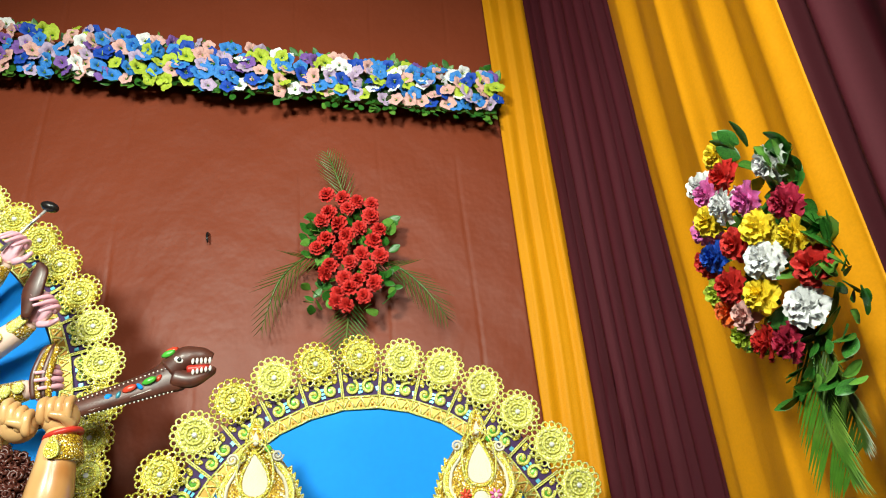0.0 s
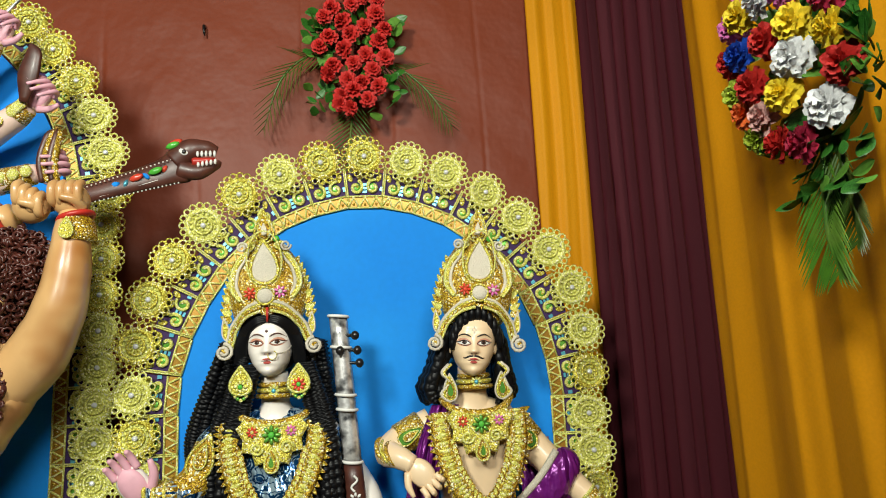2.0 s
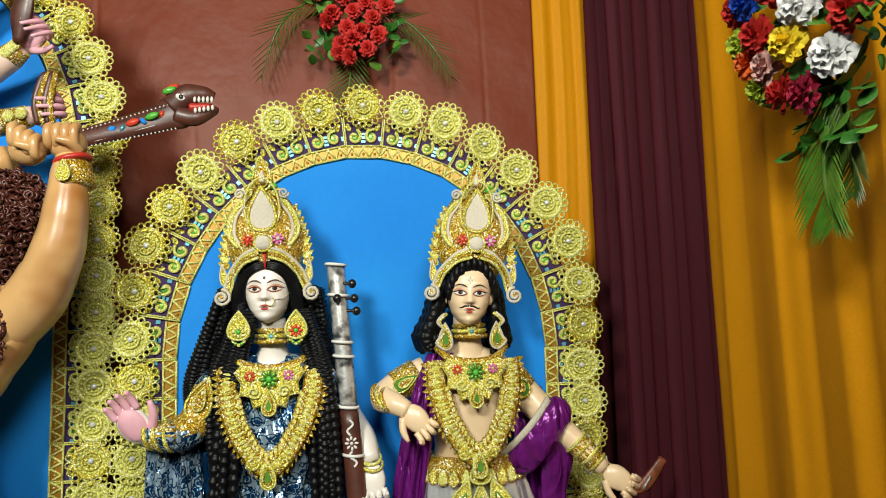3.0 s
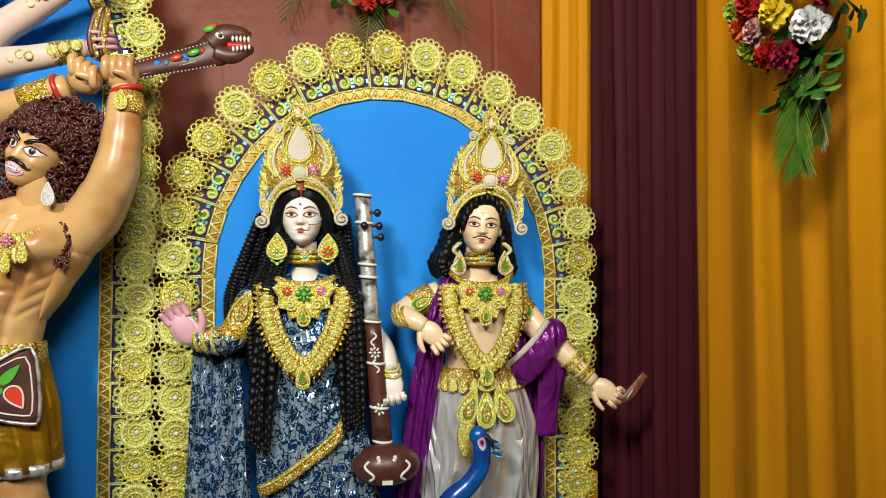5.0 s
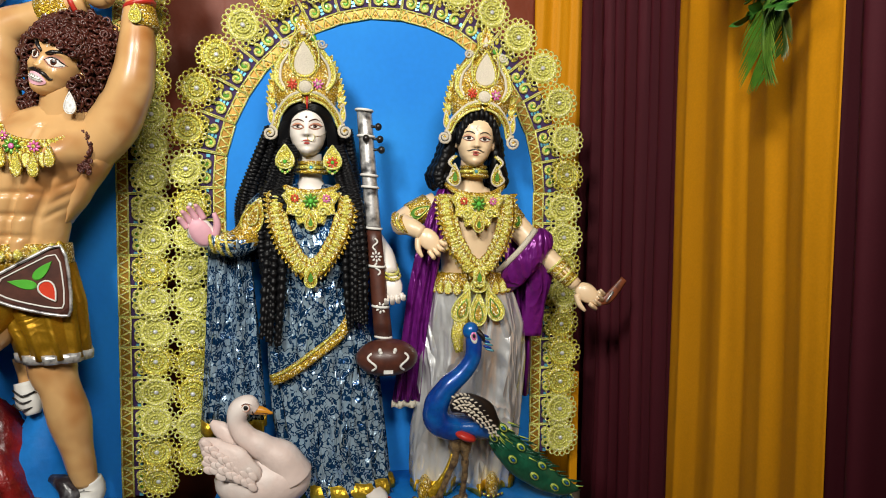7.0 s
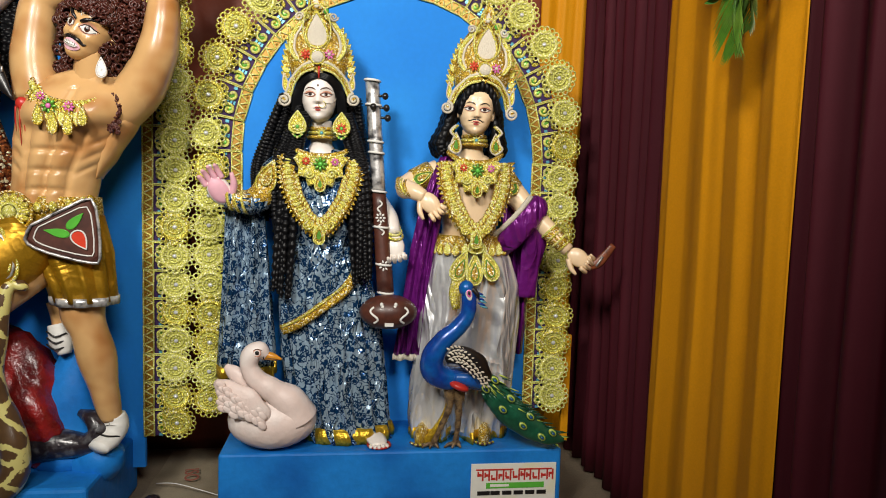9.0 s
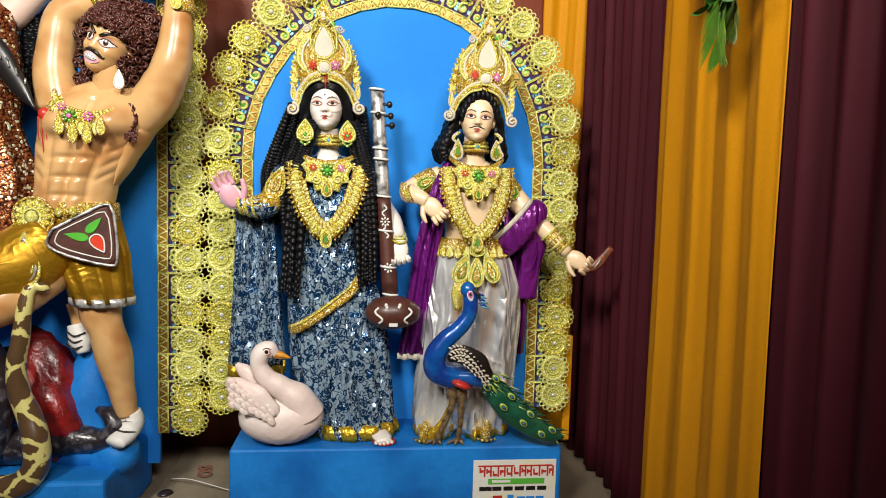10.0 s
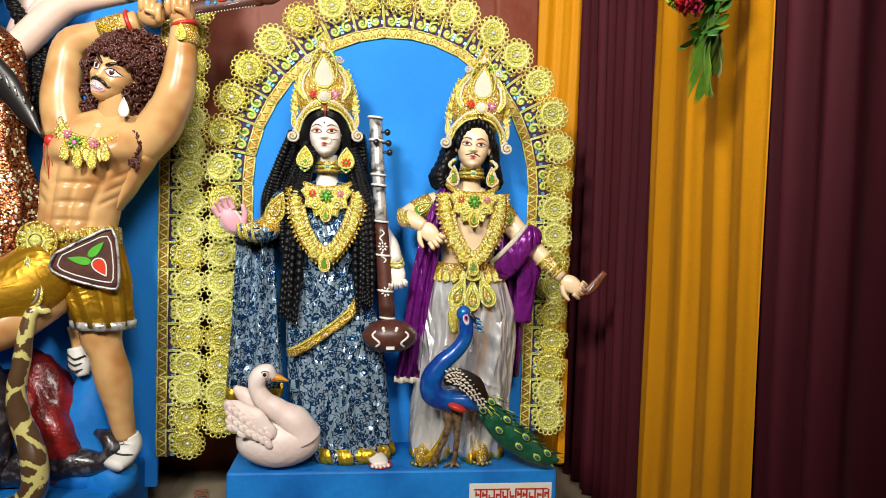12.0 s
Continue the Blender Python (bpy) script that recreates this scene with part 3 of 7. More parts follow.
    def hand(self, m, skin, size=1.0, spread=12, curl=0.0, palm=None):
        """Local: fingers along z, thumb to +x, palm towards -y."""
        start = self.mark()
        self.ball((0, 0, 0.035), (0.030, 0.012, 0.040), skin, u=12, v=8)
        if palm:
            self.ball((0, -0.004, 0.036), (0.026, 0.0105, 0.036), palm, u=12, v=8)
        for k, ln in enumerate((0.045, 0.058, 0.062, 0.056)):
            x = -0.022 + 0.0148 * k
            a = math.radians(spread * (k - 1.5) / 1.5)
            p = [(x, 0, 0.06)]
            for j in (1, 2, 3):
                c = curl * j * j / 3
                p.append((x + math.sin(a) * ln * j / 3, -ln * 0.9 * c, 0.06 + math.cos(a) * ln * j / 3 * (1 - c)))
            self.tube(p, [0.0078, 0.0076, 0.0068, 0.004], palm or skin, 8, 3)
        self.tube([(0.022, 0, 0.012), (0.042, -0.004, 0.034), (0.05, -0.006, 0.062)], [0.010, 0.009, 0.005], palm or skin, 8, 3)
        self.move(start, m @ Matrix.Scale(size, 4))
        return self

    def head(self, c, skin, male=False, size=1.0, turn=(0, 0, 0), fierce=False):
        """A modelled face looking along -y, its eyes a little above the local origin, with painted eyes, brows and lips."""
        start = self.mark()
        wide = ((-0.074, 0.006), (-0.070, 0.018), (-0.060, 0.030), (-0.045, 0.041), (-0.02, 0.050), (0.01, 0.054), (0.04, 0.054), (0.065, 0.045), (0.082, 0.025), (0.088, 0.008))
        deep = ((-0.074, 0.030), (-0.070, 0.042), (-0.060, 0.049), (-0.045, 0.052), (-0.02, 0.053), (0.01, 0.054), (0.04, 0.053), (0.065, 0.043), (0.082, 0.024), (0.088, 0.008))

        def at(table, z):
            for (a, p), (b, q) in zip(table, table[1:]):
                if z <= b:
                    t = max(0.0, (z - a) / (b - a))
                    return p + (q - p) * t
            return table[-1][1]

        def g(v, m, s):
            return math.exp(-((v - m) / s) ** 2)

        def relief(x, z):
            ax = abs(x)
            ridge = max(0.0, min(1.0, (0.024 - z) / 0.042)) if z > -0.018 else max(0.0, 1 - (-0.018 - z) / 0.006)
            d = 0.017 * ridge * math.exp(-(x / (0.0052 + 0.0035 * ridge)) ** 2) + 0.005 * g(z, -0.017, 0.005) * g(ax, 0.009, 0.004)
            d -= 0.0045 * g(ax, 0.022, 0.013) * g(z, 0.006, 0.009)
            d += 0.0035 * g(ax, 0.023, 0.011) * g(z, 0.004, 0.006)
            d += 0.0025 * g(ax, 0.024, 0.016) * g(z, 0.024, 0.006)
            d += 0.0045 * g(x, 0, 0.013) * (g(z, -0.0345, 0.0035) + 1.1 * g(z, -0.0425, 0.004)) - 0.002 * g(x, 0, 0.014) * g(z, -0.0385, 0.0018)
            d += 0.005 * g(x, 0, 0.012) * g(z, -0.062, 0.009) + 0.003 * g(ax, 0.031, 0.012) * g(z, -0.022, 0.014)
            if fierce:
                d += 0.005 * g(ax, 0.020, 0.014) * g(z, 0.020 - 0.25 * (0.02 - ax), 0.005) + 0.004 * g(ax, 0.032, 0.010) * g(z, -0.018, 0.010) - 0.003 * g(ax, 0.021, 0.004) * g(z, -0.030, 0.014)
            return d

        def skin_y(x, z):
            w, f = at(wide, z), at(deep, z)
            u = min(0.98, abs(x) / w)
            return -f * (1 - u ** 2.3) ** 0.5 - relief(x, z)

        rows = []
        for k in range(60):
            z = -0.074 + 0.162 * k / 59
            w, f, loop = at(wide, z), at(deep, z), []
            for i in range(64):
                a = 2 * math.pi * i / 64
                x = w * math.copysign(abs(math.cos(a)) ** 0.87, math.cos(a))
                y = f * 1.05 * math.sin(a) if math.sin(a) >= 0 else -f * (-math.sin(a)) ** 0.98 - relief(x, z) * min(1.0, -3 * math.sin(a))
                loop.append((x, y, z))
            rows.append(loop)
        self.rings(rows, skin)

        def stroke(pts, radii, mat, lift=0.0004):
            self.tube([(x, skin_y(x, z) - lift, z) for x, z in pts], radii, mat, 6, 4)

        def patch(cx, cz, hw, hh, mat, lift, tilt=0.0, upper=1.0):
            """A painted almond lying on the face."""
            loops = []
            for r in (0.02, 0.5, 1.0):
                loop = []
                for i in range(20):
                    a = 2 * math.pi * i / 20
                    x, z = r * hw * math.cos(a), r * hh * math.sin(a) * abs(math.sin(a)) ** 0.35 * (upper if math.sin(a) > 0 else 1)
                    px, pz = cx + x, cz + z + tilt * x
                    loop.append((px, skin_y(px, pz) - lift - 0.0006 * (1 - r * r), pz))
                loops.append(loop)
            self.rings(loops, mat, caps=False)

        ink = "black_paint" if male else "brown_paint"
        for sgn in (-1, 1):
            hh = 0.0078 if fierce else 0.0044
            patch(sgn * 0.0235, 0.003, 0.0180, hh + 0.0040, "lid_paint", 0.0004, sgn * 0.10, 1.35)
            patch(sgn * 0.0235, 0.003, 0.0165, hh, "white", 0.0010, sgn * 0.08)
            patch(sgn * 0.0225, 0.0038, 0.0060, hh * 0.98, "iris_paint", 0.0017)
            patch(sgn * 0.0225, 0.0034, 0.0030, 0.0034, "black_paint", 0.0023)
            stroke([(sgn * 0.007, 0.0), (sgn * 0.013, hh * 0.9 + 0.002), (sgn * 0.0235, hh + 0.0045), (sgn * 0.034, hh * 0.7 + 0.003), (sgn * 0.0435, 0.006)], [0.0007, 0.0013, 0.0017, 0.0015, 0.0005], ink, 0.0012)
            stroke([(sgn * 0.008, -0.0005), (sgn * 0.0235, -hh + 0.001), (sgn * 0.038, 0.003)], [0.0004, 0.0007, 0.0005], ink, 0.0012)
            if fierce:
                stroke([(sgn * 0.006, 0.014), (sgn * 0.018, 0.022), (sgn * 0.034, 0.029), (sgn * 0.046, 0.026)], [0.0030, 0.0042, 0.0036, 0.0008], "black_paint")
                stroke([(sgn * 0.001, -0.0275), (sgn * 0.013, -0.0275), (sgn * 0.024, -0.033), (sgn * 0.031, -0.030)], [0.0040, 0.0048, 0.0034, 0.0008], "black_paint", 0.001)
            else:
                stroke([(sgn * 0.007, 0.0165), (sgn * 0.016, 0.0215), (sgn * 0.028, 0.0225), (sgn * 0.043, 0.0145)], [0.0010, 0.0017, 0.0015, 0.0004], ink)
                if male:
                    stroke([(sgn * 0.0008, -0.0275), (sgn * 0.010, -0.0285), (sgn * 0.020, -0.0325), (sgn * 0.025, -0.0305)], [0.0021, 0.0026, 0.0017, 0.0005], "black_paint", 0.0006)
            self.ball((sgn * 0.0535, 0.006, -0.004), (0.007, 0.012, 0.019), skin, u=10, v=8)
            self.ball((sgn * 0.0048, skin_y(sgn * 0.0048, -0.0215) + 0.0012, -0.0218), (0.0022, 0.0018, 0.0012), ink, u=6, v=4)
        if fierce:
            patch(0, -0.043, 0.022, 0.013, "palm_pink", 0.0025)
            patch(0, -0.0415, 0.0175, 0.0068, "white", 0.0045)
            for x in (-0.012, -0.007, -0.002, 0.003, 0.008, 0.013):
                stroke([(x, -0.036), (x, -0.047)], [0.0004, 0.0004], "brown_paint", 0.0052)
            stroke([(-0.018, -0.0415), (0.0, -0.0425), (0.018, -0.0415)], [0.0005] * 3, "brown_paint", 0.0052)
        else:
            patch(0, -0.0347, 0.0105, 0.0026, "lip_paint", 0.0004, 0.0, 1.1)
            patch(0, -0.0418, 0.0088, 0.0034, "lip_paint", 0.0004)
            stroke([(-0.0135, -0.0372), (-0.006, -0.0386), (0, -0.0382), (0.006, -0.0386), (0.0135, -0.0372)], [0.0004, 0.0006, 0.0006, 0.0006, 0.0004], "brown_paint", 0.0012)
        if male:
            for x, z in ((0, 0.028), (0, 0.040), (-0.004, 0.034), (0.004, 0.034)):
                patch(x, z, 0.0018, 0.0032, "pearl", 0.0008)
        else:
            patch(0, 0.029, 0.0034, 0.0036, "brown_paint", 0.0006)
            self.ring((0.012, skin_y(0.012, -0.024) - 0.002, -0.026), 0.010, 0.0010, "gold", (80, 0, 0), 18, 5)
            self.tube([(0.021, skin_y(0.021, -0.024) - 0.004, -0.022), (0.042, -0.040, -0.018), (0.056, -0.014, 0.002)], 0.0008, "pearl", 5, 4)
        self.move(start, pose(*c, *turn) @ Matrix.Scale(size, 4))
        return self

    def crown(self, c, lean=0.0):
        """Tall gilt crown. Local origin: middle of the hairline."""
        start = self.mark()
        rows = []
        for z, w in ((-0.03, 0.066), (0.0, 0.082), (0.04, 0.092), (0.09, 0.086), (0.13, 0.070), (0.165, 0.047), (0.19, 0.026), (0.205, 0.012)):
            rows.append([(w * math.cos(a), 0.055 + w * 0.62 * math.sin(a), z + 0.012 * abs(math.cos(a))) for a in (2 * math.pi * i / 28 for i in range(28))])
        self.rings(rows, "gold_dark")
        self.drop((0, 0.03, 0.222), 0.016, 0.034, "gold_dark", "gold", 0.008)
        self.drop((0, 0.024, 0.214), 0.008, 0.016, "pearl", None, 0.006)
        self.tube([(0.024 * math.sin(a) * (0.5 + 0.5 * math.cos(a)) ** 0.6 * 1.25, 0.026, 0.220 - 0.040 * math.cos(a)) for a in (2 * math.pi * k / 20 for k in range(21))], 0.003, "gold", 5, 1, caps=False)
        self.drop((0, 0.006, 0.132), 0.034, 0.052, "pearl", "gold", 0.010)
        self.tube([(0.04 * math.sin(a), 0.004, 0.135 - 0.064 * math.cos(a) * (1 if math.cos(a) > 0 else 1.1)) for a in (2 * math.pi * k / 20 for k in range(21))], 0.0024, "gold_cord", 5, 1, caps=False)
        self.ball((0, -0.008, 0.052), (0.019, 0.007, 0.017), "pearl", u=14, v=8)
        self.ring((0, -0.008, 0.052), 0.020, 0.003, "gold", (90, 0, 0), 20, 5)
        self.flower((-0.034, -0.004, 0.06), 0.0155, "red_gem", "red_gem", 7)
        self.flower((0.034, -0.004, 0.06), 0.0155, "pink_gem", "pearl", 7)
        self.ball((0.028, 0.02, 0.188), (0.008, 0.005, 0.008), "green_gem", u=8, v=6)
        self.ball((-0.026, 0.02, 0.180), (0.007, 0.005, 0.007), "gold", u=8, v=6)
        for sgn in (-1, 1):
            # paisley curls, side wings and ear scrolls
            for r, mat in ((0.0, "pearl"), (0.007, "gold"), (0.013, "gold_cord")):
                self.tube([(sgn * (0.046 + r), 0.012, 0.045), (sgn * (0.066 + r), 0.016, 0.075), (sgn * (0.062 + r), 0.018, 0.115), (sgn * (0.046 + r * 0.4), 0.018, 0.14 + r),
                           (sgn * (0.036 - r), 0.016, 0.165 + r * 0.5), (sgn * (0.046 - r * 0.3), 0.012, 0.18)], [0.0042, 0.0042, 0.004, 0.0035, 0.003, 0.002], mat, 6, 5)
            self.spiral((sgn * 0.05, 0.01, 0.17), 0.013, 1.6, "pearl", -sgn, 0.0028)
            for k in range(9):
                t = k / 8
                self.drop((sgn * (0.098 - 0.028 * t * t), 0.045, 0.01 + 0.125 * t), 0.008, 0.0135, "gold_cord" if k % 2 else "gold_dark", "gold", 0.006, turn=sgn * (60 - 30 * t))
            for r, mat in ((0.0, "gold_cord"), (0.008, "gold_dark"), (0.015, "gold"), (0.022, "pearl")):
                self.tube([(sgn * 0.01, -0.010 + r * 0.2, 0.018 + r), (sgn * 0.045, 0.0, 0.006 + r), (sgn * (0.07 + r * 0.5), 0.02, -0.02 + r * 0.5), (sgn * (0.079 + r * 0.7), 0.03, -0.042),
                           (sgn * (0.087 + r * 0.7), 0.035, -0.062)], 0.0040, mat, 6, 5)
            self.spiral((sgn * 0.102, 0.026, -0.067), 0.020, 1.8, "pearl", sgn, 0.0042, 0.008, math.pi / 2)
            self.ball((sgn * 0.101, 0.024, -0.067), (0.009, 0.006, 0.009), "gold_dark", u=8, v=6)
            self.drop((sgn * 0.098, 0.034, -0.014), 0.009, 0.026, "gold", "pearl", 0.008, turn=sgn * 6)
        self.move(start, pose(*c, 0, lean, 0))
        return self

    def tresses(self, rnd, top, spots, mat, r=0.0112, waves=26):
        """Crimped locks from points near top to the given ends."""
        for a, b, c in spots:
            j = [rnd.uniform(-0.008, 0.008) for _ in range(6)]
            pts = [(a[0], a[1], a[2]), ((a[0] + b[0]) / 2 + j[0], (a[1] + b[1]) / 2, (a[2] + b[2]) / 2), b, ((b[0] + c[0]) / 2 + j[1], (b[1] + c[1]) / 2 + j[2], (b[2] + c[2]) / 2), c]
            self.tube(pts, [r * 0.9, r, r * 1.05, r, r * 0.5], mat, 6, 36, 0.26, 1.5 * waves + rnd.uniform(-7, 7))
        return self


# ---- standing statue with a stringed instrument ----
rnd = random.Random(21)
s = Statue()
robe = []
for k in range(27):
    t = k / 26
    z = 0.345 + 0.645 * t
    cx = 0.215 - 0.09 * t ** 0.6
    w = 0.132 + 0.018 * math.sin(math.pi * min(1, t * 1.15)) - 0.045 * max(0, t - 0.7) / 0.3
    robe.append((z, cx, 1.845, w, 0.088 - 0.012 * t, 1.0 - 0.6 * t))
s.robe(robe, "brocade", 13, 0.115, n=150)
# hem and foot
s.robe([(0.343, 0.215, 1.845, 0.142, 0.097, 1), (0.362, 0.215, 1.845, 0.143, 0.098, 1), (0.388, 0.212, 1.845, 0.137, 0.092, 1)], "gold_cloth", 11, 0.05)
s.tube([(0.29, 1.80, 0.362), (0.305, 1.755, 0.358), (0.312, 1.725, 0.352)], [(0.014, 0.030), (0.012, 0.032), (0.008, 0.024)], "skin_white", 10, 3)
for k in range(5):
    s.ball((0.286 + 0.0125 * k, 1.722 - 0.006 * math.sin(k), 0.349), (0.0065, 0.012, 0.0065), "skin_white", u=8, v=6)
s.ring((0.312, 1.745, 0.346), 0.034, 0.005, "red_paint", (0, 0, 0), 20, 5, 0.8)
# torso, shoulders, neck
s.robe([(0.96, 0.125, 1.845, 0.108, 0.072, 0.5), (1.02, 0.124, 1.845, 0.098, 0.070, 0.4), (1.09, 0.123, 1.842, 0.105, 0.078, 0.3), (1.15, 0.122, 1.842, 0.118, 0.082, 0.2),
        (1.20, 0.121, 1.845, 0.122, 0.070, 0.1), (1.235, 0.12, 1.848, 0.105, 0.055, 0.0), (1.255, 0.118, 1.85, 0.055, 0.045, 0.0)], "brocade", 7, 0.05)
s.tube([(0.117, 1.835, 1.23), (0.117, 1.825, 1.27), (0.116, 1.815, 1.34)], [(0.07, 0.05), 0.033, 0.032], "skin_white", 14, 4)
s.head((0.111, 1.793, 1.405), "skin_white", turn=(0, -1, -2))
s.crown((0.109, 1.74, 1.462), -2.5)
# hair cap with a parting
s.ball((0.112, 1.818, 1.415), (0.070, 0.062, 0.078), "black_hair", u=16, v=10)
for sgn in (-1, 1):
    for k in range(7):
        d = 0.005 * k
        s.tube([(0.111 + sgn * 0.002, 1.742 + 0.3 * d, 1.457 + 0.9 * d), (0.111 + sgn * (0.022 + 0.3 * d), 1.741 + 0.4 * d, 1.452 + 0.8 * d), (0.111 + sgn * (0.043 + 0.5 * d), 1.755 + 0.3 * d, 1.434 + 0.4 * d),
                (0.111 + sgn * (0.055 + 0.6 * d), 1.772, 1.40), (0.111 + sgn * (0.058 + 0.7 * d), 1.785, 1.36)], [0.0035, 0.0055, 0.006, 0.006, 0.005], "black_hair", 6, 5)
s.tube([(0.111, 1.735, 1.488), (0.111, 1.736, 1.455)], [0.0035, 0.0025], "red_paint", 6, 2)
locks = []
for k in range(30):
    t = k / 29
    locks.append(((0.055 - 0.055 * t, 1.80 + 0.06 * rnd.random(), 1.43 - 0.02 * t), (-0.022 - 0.066 * t + 0.02 * rnd.random(), 1.855 + 0.04 * rnd.random(), 1.24 - 0.04 * t),
                  (0.02 - 0.13 * t + 0.02 * rnd.random(), 1.865 + 0.04 * rnd.random(), (0.82 if t < 0.4 else 1.01) + 0.1 * rnd.random())))
for k in range(24):
    t = k / 23
    locks.append(((0.17 + 0.058 * t, 1.80 + 0.06 * rnd.random(), 1.43 - 0.02 * t), (0.205 + 0.058 * t, 1.83 + 0.06 * rnd.random(), 1.24 - 0.05 * t),
                  (0.225 + 0.05 * t, 1.80 + 0.08 * rnd.random(), 0.80 + 0.22 * rnd.random())))
for k in range(7):
    locks.append(((0.05 + 0.006 * k, 1.775, 1.36), (0.015 + 0.006 * k, 1.765, 1.20), (-0.016 + 0.008 * k, 1.752, 0.80 + 0.08 * rnd.random())))
    locks.append(((0.18 + 0.004 * k, 1.775, 1.36), (0.215 + 0.006 * k, 1.768, 1.20), (0.225 + 0.008 * k, 1.757, 0.84 + 0.03 * rnd.random())))
for k in range(4):
    locks.append(((0.056 - 0.003 * k, 1.785, 1.385 - 0.004 * k), (0.010 - 0.0085 * k, 1.776 + 0.004 * (k % 3), 1.20), (0.02 - 0.008 * k, 1.772 + 0.005 * (k % 2), 0.90 + 0.10 * rnd.random())))
s.tresses(rnd, None, locks, "black_hair")
# raised arm, open palm
s.tube([(0.02, 1.84, 1.215), (-0.025, 1.815, 1.175), (-0.052, 1.795, 1.105), (-0.085, 1.765, 1.085), (-0.15, 1.735, 1.095)], [0.042, 0.040, 0.040, 0.036, 0.024], "brocade", 14, 4)
for p, r in (((-0.098, 1.757, 1.087), 0.033), ((-0.118, 1.748, 1.089), 0.031), ((-0.137, 1.74, 1.092), 0.028)):
    s.ring(p, r, 0.005, "gold", (8, 78, 0), 20, 6)
s.tube([(-0.09, 1.76, 1.086), (-0.14, 1.74, 1.092)], [0.0335, 0.027], "gold_dark", 14, 3)
s.tube([(-0.022, 1.816, 1.178), (-0.052, 1.795, 1.108), (-0.09, 1.762, 1.085)], [0.0425, 0.0425, 0.036], "gold_dark", 14, 4)
s.drop((-0.034, 1.768, 1.165), 0.030, 0.050, "gold_dark", "gold", 0.012, turn=20)
s.drop((-0.034, 1.758, 1.165), 0.014, 0.028, "gold_dark", "gold_cord", 0.008, turn=20)
s.hand(pose(-0.147, 1.735, 1.085, 10, -30, 0), "skin_white", 1.12, 3, 0.10, "palm_pink")
# lowered arm behind the instrument, hand on its neck
s.tube([(0.225, 1.85, 1.20), (0.285, 1.86, 1.10), (0.325, 1.83, 1.05), (0.345, 1.79, 1.0)], [0.042, 0.038, 0.032, 0.022], "skin_white", 12, 4)
s.tube([(0.232, 1.85, 1.19), (0.28, 1.858, 1.105)], [0.045, 0.041], "brocade", 12, 3)
for k in range(4):
    s.ring((0.333 + 0.004 * k, 1.815 - 0.009 * k, 1.037 - 0.013 * k), 0.027, 0.0045, "gold" if k % 2 else "gold_cord", (30, 12, 0), 18, 6)
s.hand(pose(0.345, 1.785, 0.995, 14, 172, 0), "skin_white", 0.95, 8, 0.25)
# veil panel that falls from the raised arm
for j in range(4):
    rows = []
    for k in range(15):
        t = k / 14
        z = 1.08 - 0.50 * t
        loop = []
        for i in range(21):
            u = i / 20
            x = -0.165 - 0.025 * t + (0.11 + 0.065 * t) * u
            y = 1.81 + 0.018 * math.sin(14 * u + 2 * j + 3 * t) + 0.02 * j
            loop.append((x, y, z - 0.02 * math.sin(3 * u)))
        rows.append(loop)
    if j in (0, 2):
        front, back = rows, [[(x, y + 0.008, z) for x, y, z in r] for r in rows]
        s.rings([f + b[::-1] for f, b in zip(front, back)], "brocade")
        s.rings([[(x, y - 0.003, z - d) for x, y, z in rows[-1]] + [(x, y + 0.012, z - d) for x, y, z in rows[-1][::-1]] for d in (-0.005, 0.035)], "gold_cloth")
# gold edge across the skirt
s.tube([(0.01, 1.772, 0.70), (0.06, 1.755, 0.725), (0.13, 1.752, 0.775), (0.20, 1.762, 0.83), (0.235, 1.785, 0.90), (0.235, 1.80, 0.97)], [(0.017, 0.005)] * 4 + [(0.012, 0.005)] * 2, "gold_dark", 8, 5)
s.tube([(0.01, 1.765, 0.712), (0.06, 1.749, 0.737), (0.13, 1.746, 0.788), (0.20, 1.756, 0.845)], 0.004, "gold", 6, 4)
# sari edge over the breast
s.tube([(0.03, 1.775, 1.10), (0.09, 1.755, 1.06), (0.16, 1.755, 1.11), (0.215, 1.775, 1.17)], [(0.035, 0.008), (0.04, 0.01), (0.04, 0.01), (0.03, 0.01)], "brocade", 8, 4)


